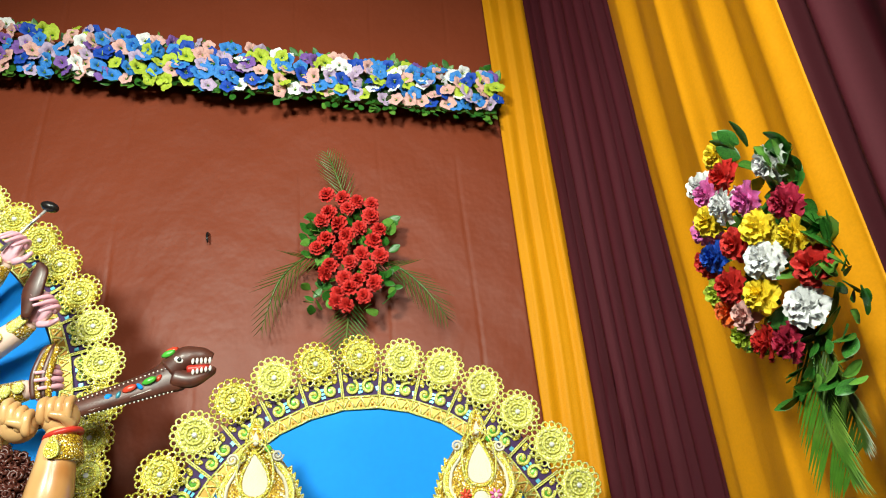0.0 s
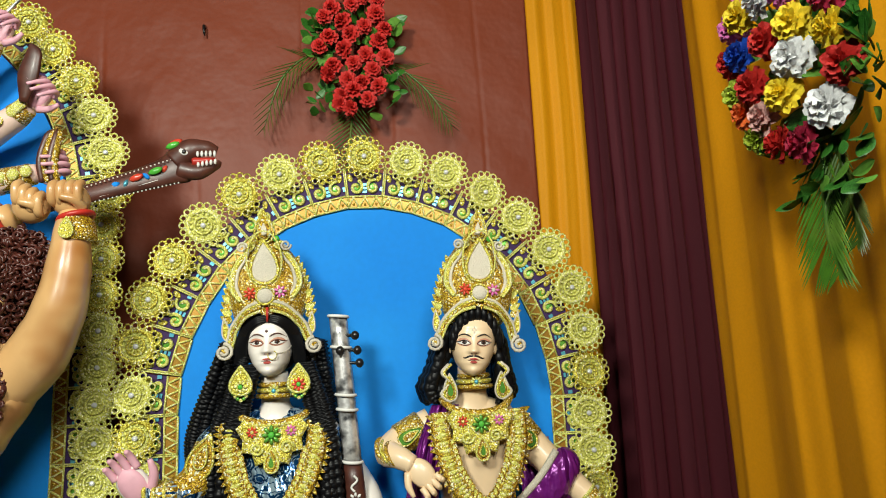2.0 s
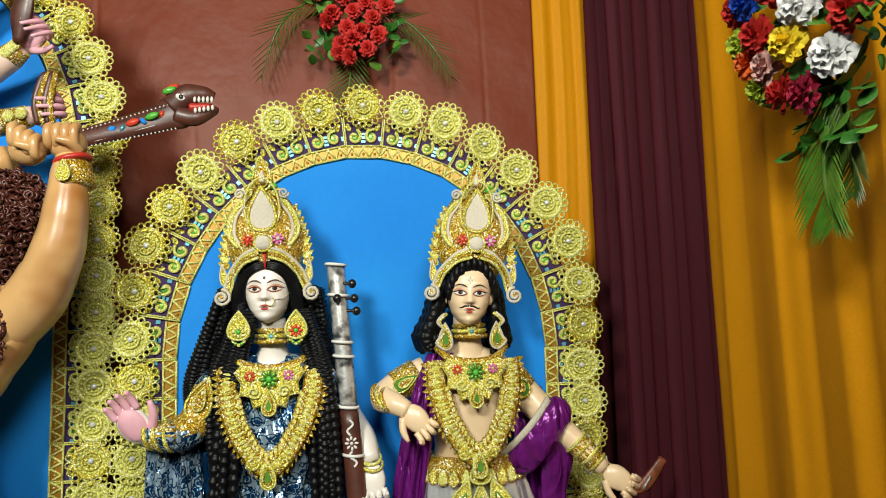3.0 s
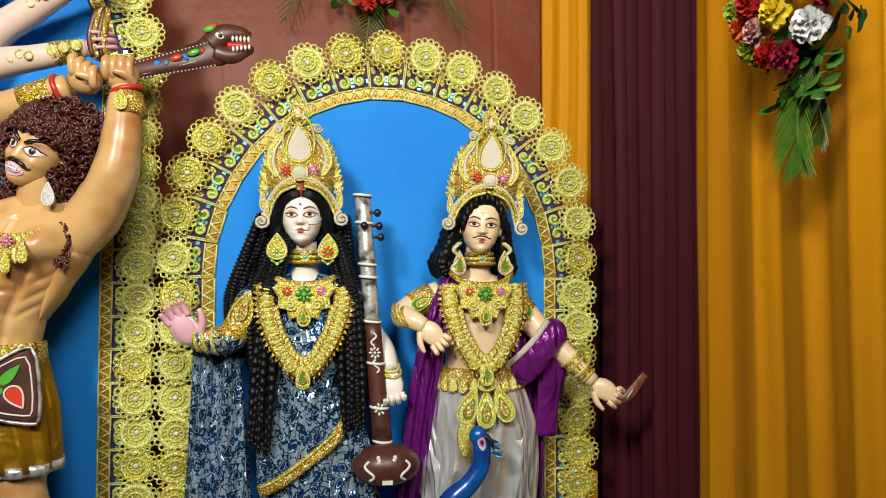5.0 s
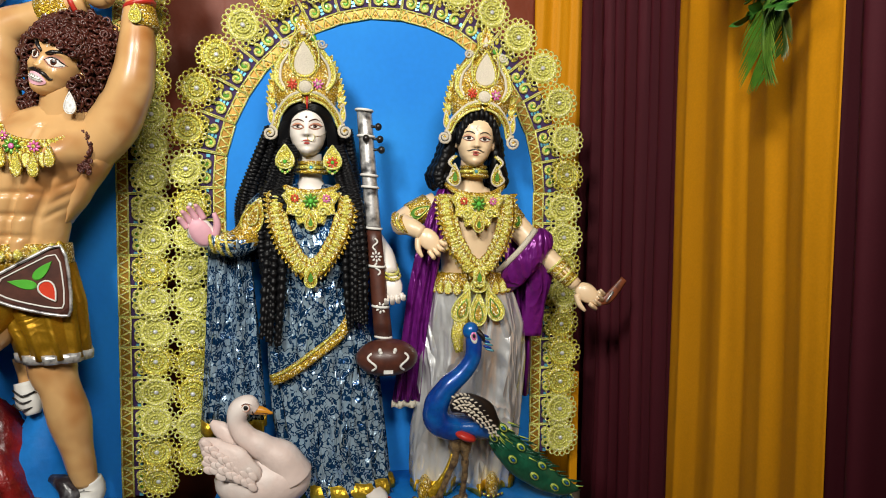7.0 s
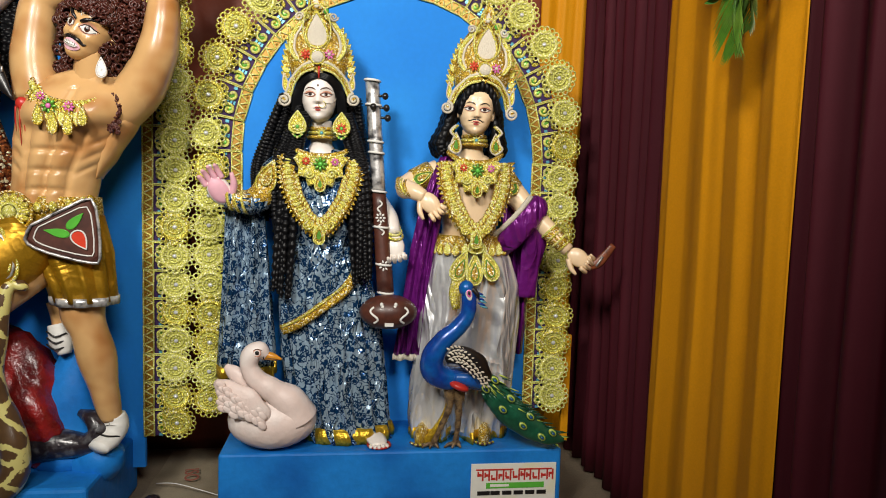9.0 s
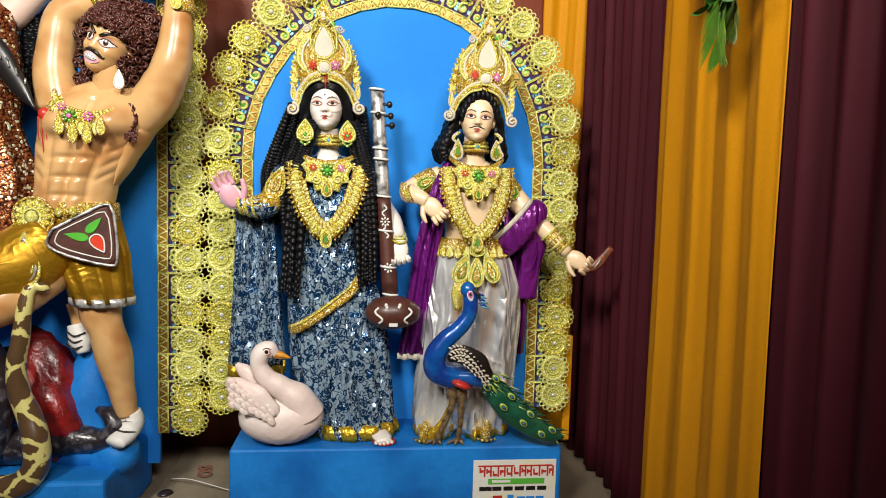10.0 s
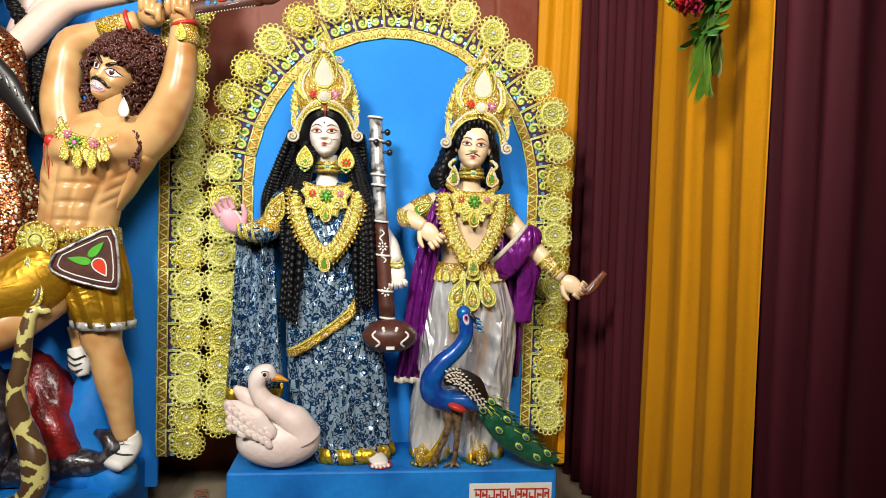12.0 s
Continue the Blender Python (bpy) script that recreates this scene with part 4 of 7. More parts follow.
def jewels(s, cx, cy, z, w):
    """Choker, breast piece and long garland of gilt leaves."""
    for k in range(3):
        s.ring((cx, cy + 0.062, z + 0.016 - 0.013 * k), 0.036 + 0.003 * k, 0.006, "gold" if k % 2 else "gold_dark", (0, 0, 0), 24, 6)
    s.flower((cx, cy + 0.018, z + 0.002), 0.015, "gold_cord", "cyan_foil")
    arc = [(cx + w * 0.92 * math.sin(a), cy + 0.045 - 0.055 * math.cos(a), z - 0.028 - 0.040 * math.cos(a)) for a in (-1.4, -0.9, -0.45, 0, 0.45, 0.9, 1.4)]
    s.tube(arc, 0.009, "gold_dark", 8, 4)
    s.chain([(p[0], p[1] - 0.008, p[2] - 0.004) for p in arc], 0.009, "gold_cord", "gold")
    # breast piece
    out = [(0, -0.062), (0.016, -0.048), (0.028, -0.052), (0.034, -0.032), (0.052, -0.028), (0.05, -0.008), (0.062, 0.012), (0.05, 0.024), (0, 0.02)]
    out = out + [(-x, zz) for x, zz in out[-2:0:-1]]
    start = s.mark()
    s.plate(out, 0.012, "gold", rim=0.004)
    s.flower((0, -0.011, 0.0), 0.017, "green_foil", "green_gem")
    for sgn in (-1, 1):
        s.flower((sgn * 0.033, -0.009, 0.006), 0.010, "pink_gem" if sgn > 0 else "red_gem", "gold")
        s.spiral((sgn * 0.026, -0.009, -0.022), 0.012, 1.4, "gold_cord", sgn, 0.0024)
    s.drop((0, -0.01, -0.042), 0.013, 0.021, "gold_dark", "gold_cord", 0.006)
    s.drop((0, -0.014, -0.044), 0.006, 0.011, "green_foil", "gold", 0.004)
    s.move(start, pose(cx, cy - 0.008, z - 0.092) @ Matrix.Scale(1.28, 4))
    # long garland
    line = [(cx - w * 0.98, cy + 0.018, z - 0.065), (cx - w * 0.95, cy - 0.002, z - 0.13), (cx - w * 0.70, cy - 0.016, z - 0.205), (cx - w * 0.3, cy - 0.024, z - 0.265), (cx, cy - 0.026, z - 0.285)]
    line = line + [(2 * cx - x, y, zz) for x, y, zz in line[-2::-1]]
    s.tube(line, [(0.023, 0.006)] * len(line), "gold_dark", 8, 5)
    s.chain([(x, y - 0.007, zz) for x, y, zz in line], 0.0105, "gold", "gold_cord", 0.5)
    s.chain([(cx + (x - cx) * 1.07, y - 0.005, z - 0.06 + (zz - z + 0.06) * 1.035) for x, y, zz in line], 0.010, "gold_cord", "gold_dark", 0.5)
    s.chain([(cx + (x - cx) * 1.13, y, z - 0.06 + (zz - z + 0.06) * 1.05) for x, y, zz in line], 0.008, "gold_dark", "gold", 0.5)
    s.chain([(cx + (x - cx) * 0.88, y - 0.003, z - 0.06 + (zz - z + 0.06) * 0.93) for x, y, zz in line], 0.010, "gold_dark", "gold")
    s.fringe([(cx + (x - cx) * 1.2, y + 0.003, z - 0.06 + (zz - z + 0.06) * 1.09) for x, y, zz in line], 0.008, 0.017, "gold", "gold_dark", (cx, z - 0.12), 0.0135)
    s.fringe([(cx + (x - cx) * 0.80, y - 0.002, z - 0.06 + (zz - z + 0.06) * 0.90) for x, y, zz in line[1:-1]], 0.006, 0.011, "gold_cord", "gold_dark", (cx, z + 0.4), 0.012)
    s.drop((cx, cy - 0.036, z - 0.298), 0.018, 0.03, "gold", "gold_cord", 0.008)
    s.drop((cx, cy - 0.042, z - 0.298), 0.009, 0.017, "green_foil", "gold_dark", 0.005)
    for sgn in (-1, 1):
        s.spiral((cx + sgn * 0.034, cy - 0.034, z - 0.272), 0.015, 1.6, "gold", sgn, 0.004)


jewels(s, 0.12, 1.752, 1.297, 0.098)
for sgn in (-1, 1):
    at = (0.115 + sgn * 0.064, 1.748, 1.322)
    s.drop((at[0], at[1], at[2] + 0.004), 0.026, 0.032, "gold", "gold_cord", 0.010)
    s.flower((at[0], at[1] - 0.007, at[2] - 0.010), 0.016, "red_gem" if sgn > 0 else "gold_cord", "green_gem")
    s.chain([(at[0] - 0.026, at[1], at[2] - 0.012), (at[0], at[1], at[2] - 0.04), (at[0] + 0.026, at[1], at[2] - 0.012)], 0.010, "gold_cord", "green_foil")
tagged(set_back(s.done("statue"), NEAR), "painted statue in silver-blue sari, gilt crown and long black hair", "statue")

# ---- standing statue with bare chest ----
s = Statue()
rnd = random.Random(22)
# satin garment: one wide drape gathered at the waist, opened over the forward foot
DRAPE = ((0.345, 0.575, 0.160, 0.085), (0.40, 0.572, 0.168, 0.084), (0.50, 0.580, 0.170, 0.082), (0.62, 0.592, 0.166, 0.080), (0.74, 0.600, 0.165, 0.080), (0.84, 0.605, 0.155, 0.082), (0.93, 0.598, 0.130, 0.082), (0.985, 0.592, 0.108, 0.078))
loops = []
for k in range(41):
    z = DRAPE[0][0] + (DRAPE[-1][0] - DRAPE[0][0]) * k / 40
    q = 0
    while q < len(DRAPE) - 2 and DRAPE[q + 1][0] < z:
        q += 1
    t = (z - DRAPE[q][0]) / (DRAPE[q + 1][0] - DRAPE[q][0])
    cx, w, d = (DRAPE[q][n] * (1 - t) + DRAPE[q + 1][n] * t for n in (1, 2, 3))
    low = (0.985 - z) / 0.64
    loop = []
    for n in range(200):
        a = 2 * math.pi * n / 200
        u = math.cos(a)
        # soft folds that run down and inwards from the hips, sharper towards the hem
        f = 0.0
        for m, (n0, slant, amp) in enumerate(((8, 2.4, 0.15), (14, -3.0, 0.085), (26, 1.6, 0.035))):
            v = math.sin(0.5 * n0 * a + slant * (z - 0.6) * (1 if u > 0 else -1) * 2 + 1.7 * m + 0.5 * math.sin(5 * z + m))
            f += amp * (1 - 2 * abs(v) ** 0.75) * (0.35 + 0.9 * low)
        valley = math.exp(-((u + 0.28 - 0.15 * low) / 0.16) ** 2) * max(0.0, -math.sin(a)) * low
        r = 1 + f
        loop.append((cx + w * (1 + 0.12 * f) * u, 1.842 + d * (r - 0.55 * valley) * math.sin(a), z))
    loops.append(loop)
s.rings(loops, "silver_satin")
s.rings([[(0.577 + (x - 0.577) * e, 1.842 + (y - 1.842) * e, z0 + z - 0.345) for x, y, z in loops[0]] for z0, e in ((0.343, 1.035), (0.358, 1.04), (0.378, 1.015))], "gold_cloth")
# gold edge that turns up over the forward foot
s.tube([(0.455, 1.742, 0.352), (0.485, 1.735, 0.385), (0.512, 1.735, 0.43), (0.527, 1.745, 0.475), (0.53, 1.76, 0.52)], [(0.018, 0.006), (0.016, 0.006), (0.013, 0.006), (0.009, 0.005), (0.004, 0.003)], "gold_cloth", 8, 5)
for cx in (0.452, 0.655):
    s.tube([(cx, 1.80, 0.362), (cx - 0.01, 1.755, 0.362), (cx - 0.02, 1.725, 0.353)], [(0.034, 0.020), (0.040, 0.020), (0.022, 0.010)], "gold_dark", 12, 4)
    s.chain([(cx - 0.045, 1.745, 0.352), (cx - 0.02, 1.716, 0.352), (cx + 0.02, 1.735, 0.352)], 0.010, "brown_paint", "gold")
# body
s.robe([(0.95, 0.592, 1.845, 0.098, 0.066, 0), (1.02, 0.59, 1.845, 0.088, 0.066, 0), (1.09, 0.588, 1.842, 0.094, 0.072, 0), (1.15, 0.587, 1.84, 0.108, 0.078, 0), (1.20, 0.586, 1.845, 0.116, 0.068, 0),
        (1.235, 0.586, 1.85, 0.098, 0.052, 0), (1.255, 0.586, 1.852, 0.05, 0.042, 0)], "skin_cream")
s.tube([(0.586, 1.84, 1.23), (0.587, 1.828, 1.27), (0.588, 1.815, 1.33)], [(0.066, 0.05), 0.036, 0.035], "skin_cream", 14, 4)
s.head((0.590, 1.793, 1.384), "skin_cream", True, 1.0, (0, 4, -6))
s.crown((0.600, 1.74, 1.452), 3.5)
s.ball((0.592, 1.820, 1.402), (0.070, 0.062, 0.072), "black_hair", u=16, v=10)
# combed-back locks over the brow, waves on both sides down to the shoulders
for k in range(23):
    a = -1.45 + 2.9 * k / 22
    x, z = 0.595 + 0.058 * math.sin(a), 1.425 + 0.018 * math.cos(a) - 0.052 * math.sin(a) ** 2 * (1 if abs(a) > 0.4 else 0.6)
    s.tube([(x, 1.752 + 0.022 * math.sin(a) ** 2, z), (x + 0.004 * math.sin(3 * k), 1.744 + 0.024 * math.sin(a) ** 2, z + 0.014), (x, 1.752 + 0.02 * math.sin(a) ** 2, z + 0.034)], [0.007, 0.009, 0.008], "black_hair", 7, 4)
for k in range(44):
    sgn = -1 if k % 2 else 1
    t = (k // 2) / 21
    y = 1.785 + 0.075 * rnd.random()
    x0, x1, x2 = 0.050 + 0.008 * rnd.random(), 0.056 + 0.026 * t, 0.066 + 0.046 * t
    z2 = 1.236 + 0.03 * rnd.random() + 0.010 * t
    s.tube([(0.592 + sgn * x0, y, 1.435), (0.588 + sgn * x1, y + 0.01, 1.385), (0.583 + sgn * (x1 + 0.010), y + 0.012, 1.335), (0.578 + sgn * x2, y + 0.015, z2 + 0.02), (0.578 + sgn * (x2 - 0.012), y + 0.01, z2)],
           [0.010, 0.0135, 0.0145, 0.0145, 0.008], "black_hair", 7, 8, 0.13, 9 + rnd.uniform(-1, 1))
# near arm bent over the waist
s.tube([(0.485, 1.85, 1.20), (0.425, 1.845, 1.175), (0.378, 1.81, 1.145), (0.40, 1.775, 1.135), (0.432, 1.76, 1.118)], [0.038, 0.036, 0.034, 0.026, 0.021], "skin_cream", 12, 4)
s.hand(pose(0.428, 1.758, 1.124, 10, 138, 0), "skin_cream", 0.95, 7, 0.2)
s.tube([(0.462, 1.845, 1.192), (0.405, 1.835, 1.165)], [0.042, 0.039], "gold_dark", 14, 3)
s.drop((0.432, 1.802, 1.18), 0.018, 0.034, "green_foil", "gold", 0.012, turn=60)
s.drop((0.432, 1.794, 1.18), 0.009, 0.020, "gold_dark", "gold_cord", 0.006, turn=60)
for k in range(3):
    s.ring((0.375 + 0.009 * k, 1.805 - 0.011 * k, 1.145 - 0.002 * k), 0.034 - 0.002 * k, 0.005, "gold" if k % 2 else "gold_dark", (0, 60, -40), 18, 6)
# far arm stretched out and down, small knife in the fingers
s.tube([(0.687, 1.85, 1.20), (0.73, 1.84, 1.14), (0.785, 1.81, 1.075), (0.84, 1.78, 1.02), (0.895, 1.755, 0.962)], [0.040, 0.038, 0.036, 0.029, 0.021], "skin_cream", 12, 4)
s.drop((0.705, 1.80, 1.165), 0.022, 0.036, "green_foil", "gold", 0.014, turn=-35)
s.drop((0.705, 1.791, 1.165), 0.010, 0.021, "gold_dark", "gold_cord", 0.006, turn=-35)
s.tube([(0.685, 1.845, 1.195), (0.725, 1.838, 1.145)], [0.042, 0.041], "gold_dark", 14, 3)
s.tube([(0.838, 1.782, 1.022), (0.882, 1.762, 0.976)], [0.031, 0.0255], "gold_dark", 14, 3)
for k in range(4):
    s.ring((0.838 + 0.0145 * k, 1.782 - 0.0066 * k, 1.022 - 0.0153 * k), 0.0305 - 0.0016 * k, 0.004, "gold" if k % 2 else "gold_cord", (0, 135, -20), 18, 6)
s.hand(pose(0.898, 1.752, 0.960, 12, 125, 0), "skin_cream", 0.95, 7, 0.35)
s.tube([(0.955, 1.725, 0.915), (0.985, 1.722, 0.93), (1.03, 1.72, 0.985)], [(0.009, 0.007), (0.016, 0.005), (0.011, 0.003)], "rust_paint", 8, 5)
s.tube([(0.975, 1.718, 0.918), (0.995, 1.716, 0.948)], 0.004, "silver_paint", 6, 3)
# belt with gilt drops
s.robe([(0.952, 0.592, 1.845, 0.120, 0.088, 0), (0.975, 0.592, 1.845, 0.118, 0.087, 0), (1.0, 0.592, 1.845, 0.108, 0.082, 0)], "gold_dark")
for k in range(11):
    a = -1.3 + 2.6 * k / 10
    s.drop((0.592 + 0.116 * math.sin(a), 1.845 - 0.096 * math.cos(a), 0.962), 0.013, 0.022, "gold" if k % 2 else "gold_cord", "gold_dark", 0.008, turn=0)
s.drop((0.594, 1.738, 0.975), 0.026, 0.026, "gold", "gold_cord", 0.012)
s.flower((0.594, 1.728, 0.975), 0.016, "gold_cord", "green_gem")
for sgn in (-1, 0, 1):
    s.drop((0.594 + sgn * 0.045, 1.745, 0.900 + 0.012 * abs(sgn)), 0.026, 0.050, "gold", "gold_cord", 0.010, tip=1, turn=-sgn * 22)
    s.drop((0.594 + sgn * 0.045, 1.737, 0.892 + 0.012 * abs(sgn)), 0.013, 0.028, "gold_dark", "green_foil", 0.006, turn=-sgn * 22)
s.tube([(0.555, 1.75, 0.89), (0.535, 1.742, 0.83), (0.54, 1.74, 0.775)], [(0.022, 0.006), (0.020, 0.006), (0.012, 0.005)], "gold", 8, 4)
jewels(s, 0.59, 1.752, 1.294, 0.092)
for sgn in (-1, 1):
    at = (0.588 + sgn * 0.066, 1.768, 1.298)
    s.drop((at[0] - sgn * 0.004, at[1], at[2] - 0.012), 0.018, 0.032, "gold", "pearl", 0.008)
    s.drop((at[0] - sgn * 0.004, at[1] - 0.006, at[2] - 0.016), 0.009, 0.017, "green_foil", "gold_dark", 0.006)
    for k in range(2):
        s.tube([(at[0] - sgn * (0.004 + 0.006 * k), at[1], at[2] + 0.042), (at[0] + sgn * (0.014 - 0.005 * k), at[1] - 0.004, at[2] + 0.022), (at[0] - sgn * 0.006, at[1] - 0.004, at[2]),
                (at[0] + sgn * (0.018 - 0.005 * k), at[1] - 0.004, at[2] - 0.026), (at[0] - sgn * 0.004, at[1], at[2] - 0.046 + 0.006 * k)], 0.0038, ("pearl", "gold", "green_foil")[k], 6, 5)
# purple shawl: behind both sides, over the outstretched arm
def drape(s, pts, mat, waves=3, amp=0.012, n=16):
    """pts: z, left x, right x, y."""
    rows = []
    for k, (z, x0, x1, y) in enumerate(pts):
        f = [(x0 + (x1 - x0) * i / n, y + amp * math.sin(2 * math.pi * waves * i / n + 0.4 * k), z) for i in range(n + 1)]
        rows.append(f + [(x, yy + 0.008, zz) for x, yy, zz in f[::-1]])
    return s.rings(rows, mat)


drape(s, [(1.245, 0.485, 0.55, 1.80), (1.17, 0.452, 0.515, 1.785), (1.08, 0.425, 0.50, 1.80), (0.95, 0.40, 0.48, 1.815), (0.82, 0.385, 0.465, 1.82), (0.70, 0.37, 0.46, 1.83), (0.61, 0.355, 0.455, 1.83)], "purple_satin")
drape(s, [(0.612, 0.353, 0.458, 1.826), (0.592, 0.352, 0.459, 1.826)], "pearl")
drape(s, [(1.15, 0.70, 0.78, 1.86), (1.0, 0.71, 0.79, 1.87), (0.85, 0.73, 0.80, 1.875), (0.70, 0.73, 0.80, 1.88), (0.60, 0.73, 0.795, 1.88)], "purple_satin", 2)
s.tube([(0.685, 1.81, 0.955), (0.712, 1.78, 0.992), (0.752, 1.762, 1.045), (0.795, 1.768, 1.100), (0.815, 1.80, 1.105)], [(0.030, 0.012), (0.037, 0.016), (0.040, 0.022), (0.036, 0.022), (0.02, 0.016)], "purple_satin", 18, 7)
s.tube([(0.792, 1.78, 1.10), (0.80, 1.80, 1.0), (0.79, 1.83, 0.90), (0.785, 1.84, 0.80)], [(0.032, 0.02), (0.040, 0.016), (0.036, 0.014), (0.034, 0.012)], "purple_satin", 12, 5)
s.tube([(0.660, 1.795, 1.000), (0.690, 1.765, 1.035), (0.728, 1.748, 1.080), (0.768, 1.755, 1.130)], [(0.009, 0.005)] * 4, "pearl", 6, 4)
tagged(set_back(s.done("statue"), NEAR), "painted clay statue with gilt crown, purple shawl and silver satin garment", "statue")

# ---- stringed instrument held by the first statue ----
veena = thing("stringed_instrument", "brown and silver painted stringed instrument with a round gourd, held upright", "instrument", (0.33, 1.76, 0.71))
off = Matrix.Translation((-0.33, -1.76, -0.71))


def vpart(s, name, label="", parent=None):
    ob = s.done(name, parent or veena, label)
    if not parent:
        ob.matrix_basis = off
    return ob


top, mid, low = Vector((0.268, 1.80, 1.465)), Vector((0.294, 1.785, 1.13)), Vector((0.322, 1.765, 0.82))
s = Shape()
s.tube([top, (top + mid) / 2, mid], [(0.0215, 0.018)] * 3, "silver_paint", 8, 3)
vpart(s, "neck", "silver painted upper neck with dark patches")
s = Shape()
s.tube([mid, (mid + low) / 2, low], [(0.022, 0.019), (0.024, 0.02), (0.026, 0.022)], "brown_paint", 12, 3)
vpart(s, "neck", "brown lower neck with white painted scrolls")
for p in (top, top * 0.78 + mid * 0.22, top * 0.45 + mid * 0.55, top * 0.35 + mid * 0.65, mid, mid * 0.65 + low * 0.35, low * 0.72 + mid * 0.28, low):
    s = Shape()
    s.ring(p, 0.023, 0.004, "white", (0, 5, 0), 20, 6)
    vpart(s, "fret_ring")
for k, (dx, dz) in enumerate(((0.036, 1.42), (0.038, 1.385), (0.040, 1.355), (-0.002, 1.385))):
    s = Shape()
    x = 0.268 + (1.465 - dz) * 0.078
    s.tube([(x, 1.79 - 0.012 * (k == 3), dz), (x + dx, 1.785 - 0.012 * (k == 3), dz - 0.002)], 0.004, "black_paint", 6, 2)
    s.ball((x + dx, 1.783 - 0.016 * (k == 3), dz - 0.002), (0.010, 0.010, 0.011), "black_paint", u=10, v=8)
    vpart(s, "tuning_peg")
s = Shape()
s.ball((0.331, 1.742, 0.765), (0.088, 0.062, 0.053), "brown_paint", u=24, v=14)
gourd = vpart(s, "gourd", "glossy brown gourd with white scrolls")
s = Shape()
for sgn in (-1, 1):
    pts = [(0.331 + sgn * (0.045 + 0.011 * math.sin(t * 2.4)), 1.742 - 0.062 * math.sqrt(max(0.05, 1 - ((0.045 + 0.011 * math.sin(t * 2.4)) / 0.088) ** 2 - (0.026 * (t - 1.3) / 1.3 / 0.053) ** 2)) - 0.001,
            0.762 - 0.024 * (t - 1.3) / 1.3) for t in (2.6 * k / 9 for k in range(10))]
    s.tube(pts, 0.0036, "white", 6, 2)
s.box((0.026, 0.006, 0.010), (0.331, 1.688, 0.735), "white")
for k in range(7):
    a = math.pi * k / 6
    s.ball((0.329 + 0.021 * math.cos(a), 1.688 + 0.002 * abs(math.cos(a)), 0.795 - 0.016 * math.sin(a)), (0.006, 0.003, 0.007), "white", u=6, v=4)
ob = s.done("painted_scrolls", gourd)


def neck_spot(dx, z):
    """A point on the front of the brown neck."""
    y = 1.785 - (1.13 - z) * 0.065
    return (0.294 + (1.13 - z) * 0.09 + dx, y - math.sqrt(max(0.0, 0.0215 ** 2 - dx * dx)) - 0.0006, z)


for z, flip in ((1.085, 1), (1.015, -1)):
    s = Shape()
    s.tube([neck_spot(flip * 0.008 * math.sin(t * 2.4) * (1 - 0.15 * abs(t - 1.3)), z - 0.017 * (t - 1.3) / 1.3) for t in (2.6 * k / 9 for k in range(10))], 0.0028, "white", 6, 2)
    vpart(s, "painted_scroll")
for z, n in ((1.05, 8), (0.905, 7)):
    s = Shape()
    for k in range(n):
        a = 2 * math.pi * k / n
        s.ball(neck_spot(0.011 * math.cos(a), z + 0.012 * math.sin(a)), (0.0056, 0.002, 0.0030), "white", (0, -math.degrees(a), 0), 7, 4)
    s.ball(neck_spot(0, z), (0.004, 0.002, 0.004), "white", u=7, v=4)
    vpart(s, "painted_flower")

set_back(veena, NEAR)

# ---- muscular statue with raised arms ----
s = Statue()
rnd = random.Random(31)
TORSO = ((0.95, -0.660, 1.84, 0.125, 0.085), (1.06, -0.664, 1.84, 0.118, 0.082), (1.14, -0.650, 1.835, 0.120, 0.084), (1.24, -0.622, 1.83, 0.142, 0.090), (1.32, -0.592, 1.83, 0.160, 0.094),
        (1.385, -0.570, 1.835, 0.162, 0.080), (1.43, -0.552, 1.84, 0.122, 0.06), (1.455, -0.545, 1.84, 0.06, 0.05))


def bell(v, at, wide):
    return math.exp(-((v - at) / wide) ** 2)


def muscle(u, z):
    """How far the moulded front stands out: u across from -1 to 1."""
    d = 0.0
    belly = 1 / (1 + math.exp((z - 1.285) / 0.008)) * (1 if z > 1.03 else 0.5)
    d -= 0.011 * bell(u, 0, 0.055) * (belly + 0.8 * (z > 1.28) * (z < 1.40))
    for zi in (1.105, 1.16, 1.218):
        d -= 0.009 * bell(z + 0.01 * u * u, zi, 0.008) * bell(u, 0, 0.42) * belly
    d -= 0.009 * bell(abs(u), 0.50, 0.05) * belly
    d += 0.008 * bell(abs(u), 0.25, 0.16) * belly
    for zi in (1.165, 1.205, 1.245):
        d -= 0.008 * bell(z - 0.10 * (abs(u) - 0.75), zi, 0.009) * bell(abs(u), 0.78, 0.16) * belly
    lower = 1.285 + 0.035 * (abs(u) - 0.35) ** 2
    d += 0.026 / (1 + math.exp(-(z - lower) / 0.006)) * bell(z, 1.325, 0.065) * bell(abs(u), 0.45, 0.42)
    return 1.35 * d


loops = []
for k in range(91):
    z = 0.95 + 0.5 * k / 90
    j = 0
    while j < len(TORSO) - 2 and TORSO[j + 1][0] < z:
        j += 1
    t = (z - TORSO[j][0]) / (TORSO[j + 1][0] - TORSO[j][0])
    t = t * t * (3 - 2 * t) * 0.4 + t * 0.6
    cx, cy, w, d = (TORSO[j][i] * (1 - t) + TORSO[j + 1][i] * t for i in (1, 2, 3, 4))
    loop = []
    for i in range(96):
        a = 2 * math.pi * i / 96
        m = muscle(math.cos(a), z) * max(0.0, -math.sin(a)) ** 0.5 if math.sin(a) < 0 else 0.0
        loop.append((cx + (w + 0.4 * m) * math.cos(a), cy + (d + m) * math.sin(a), z))
    loops.append(loop)
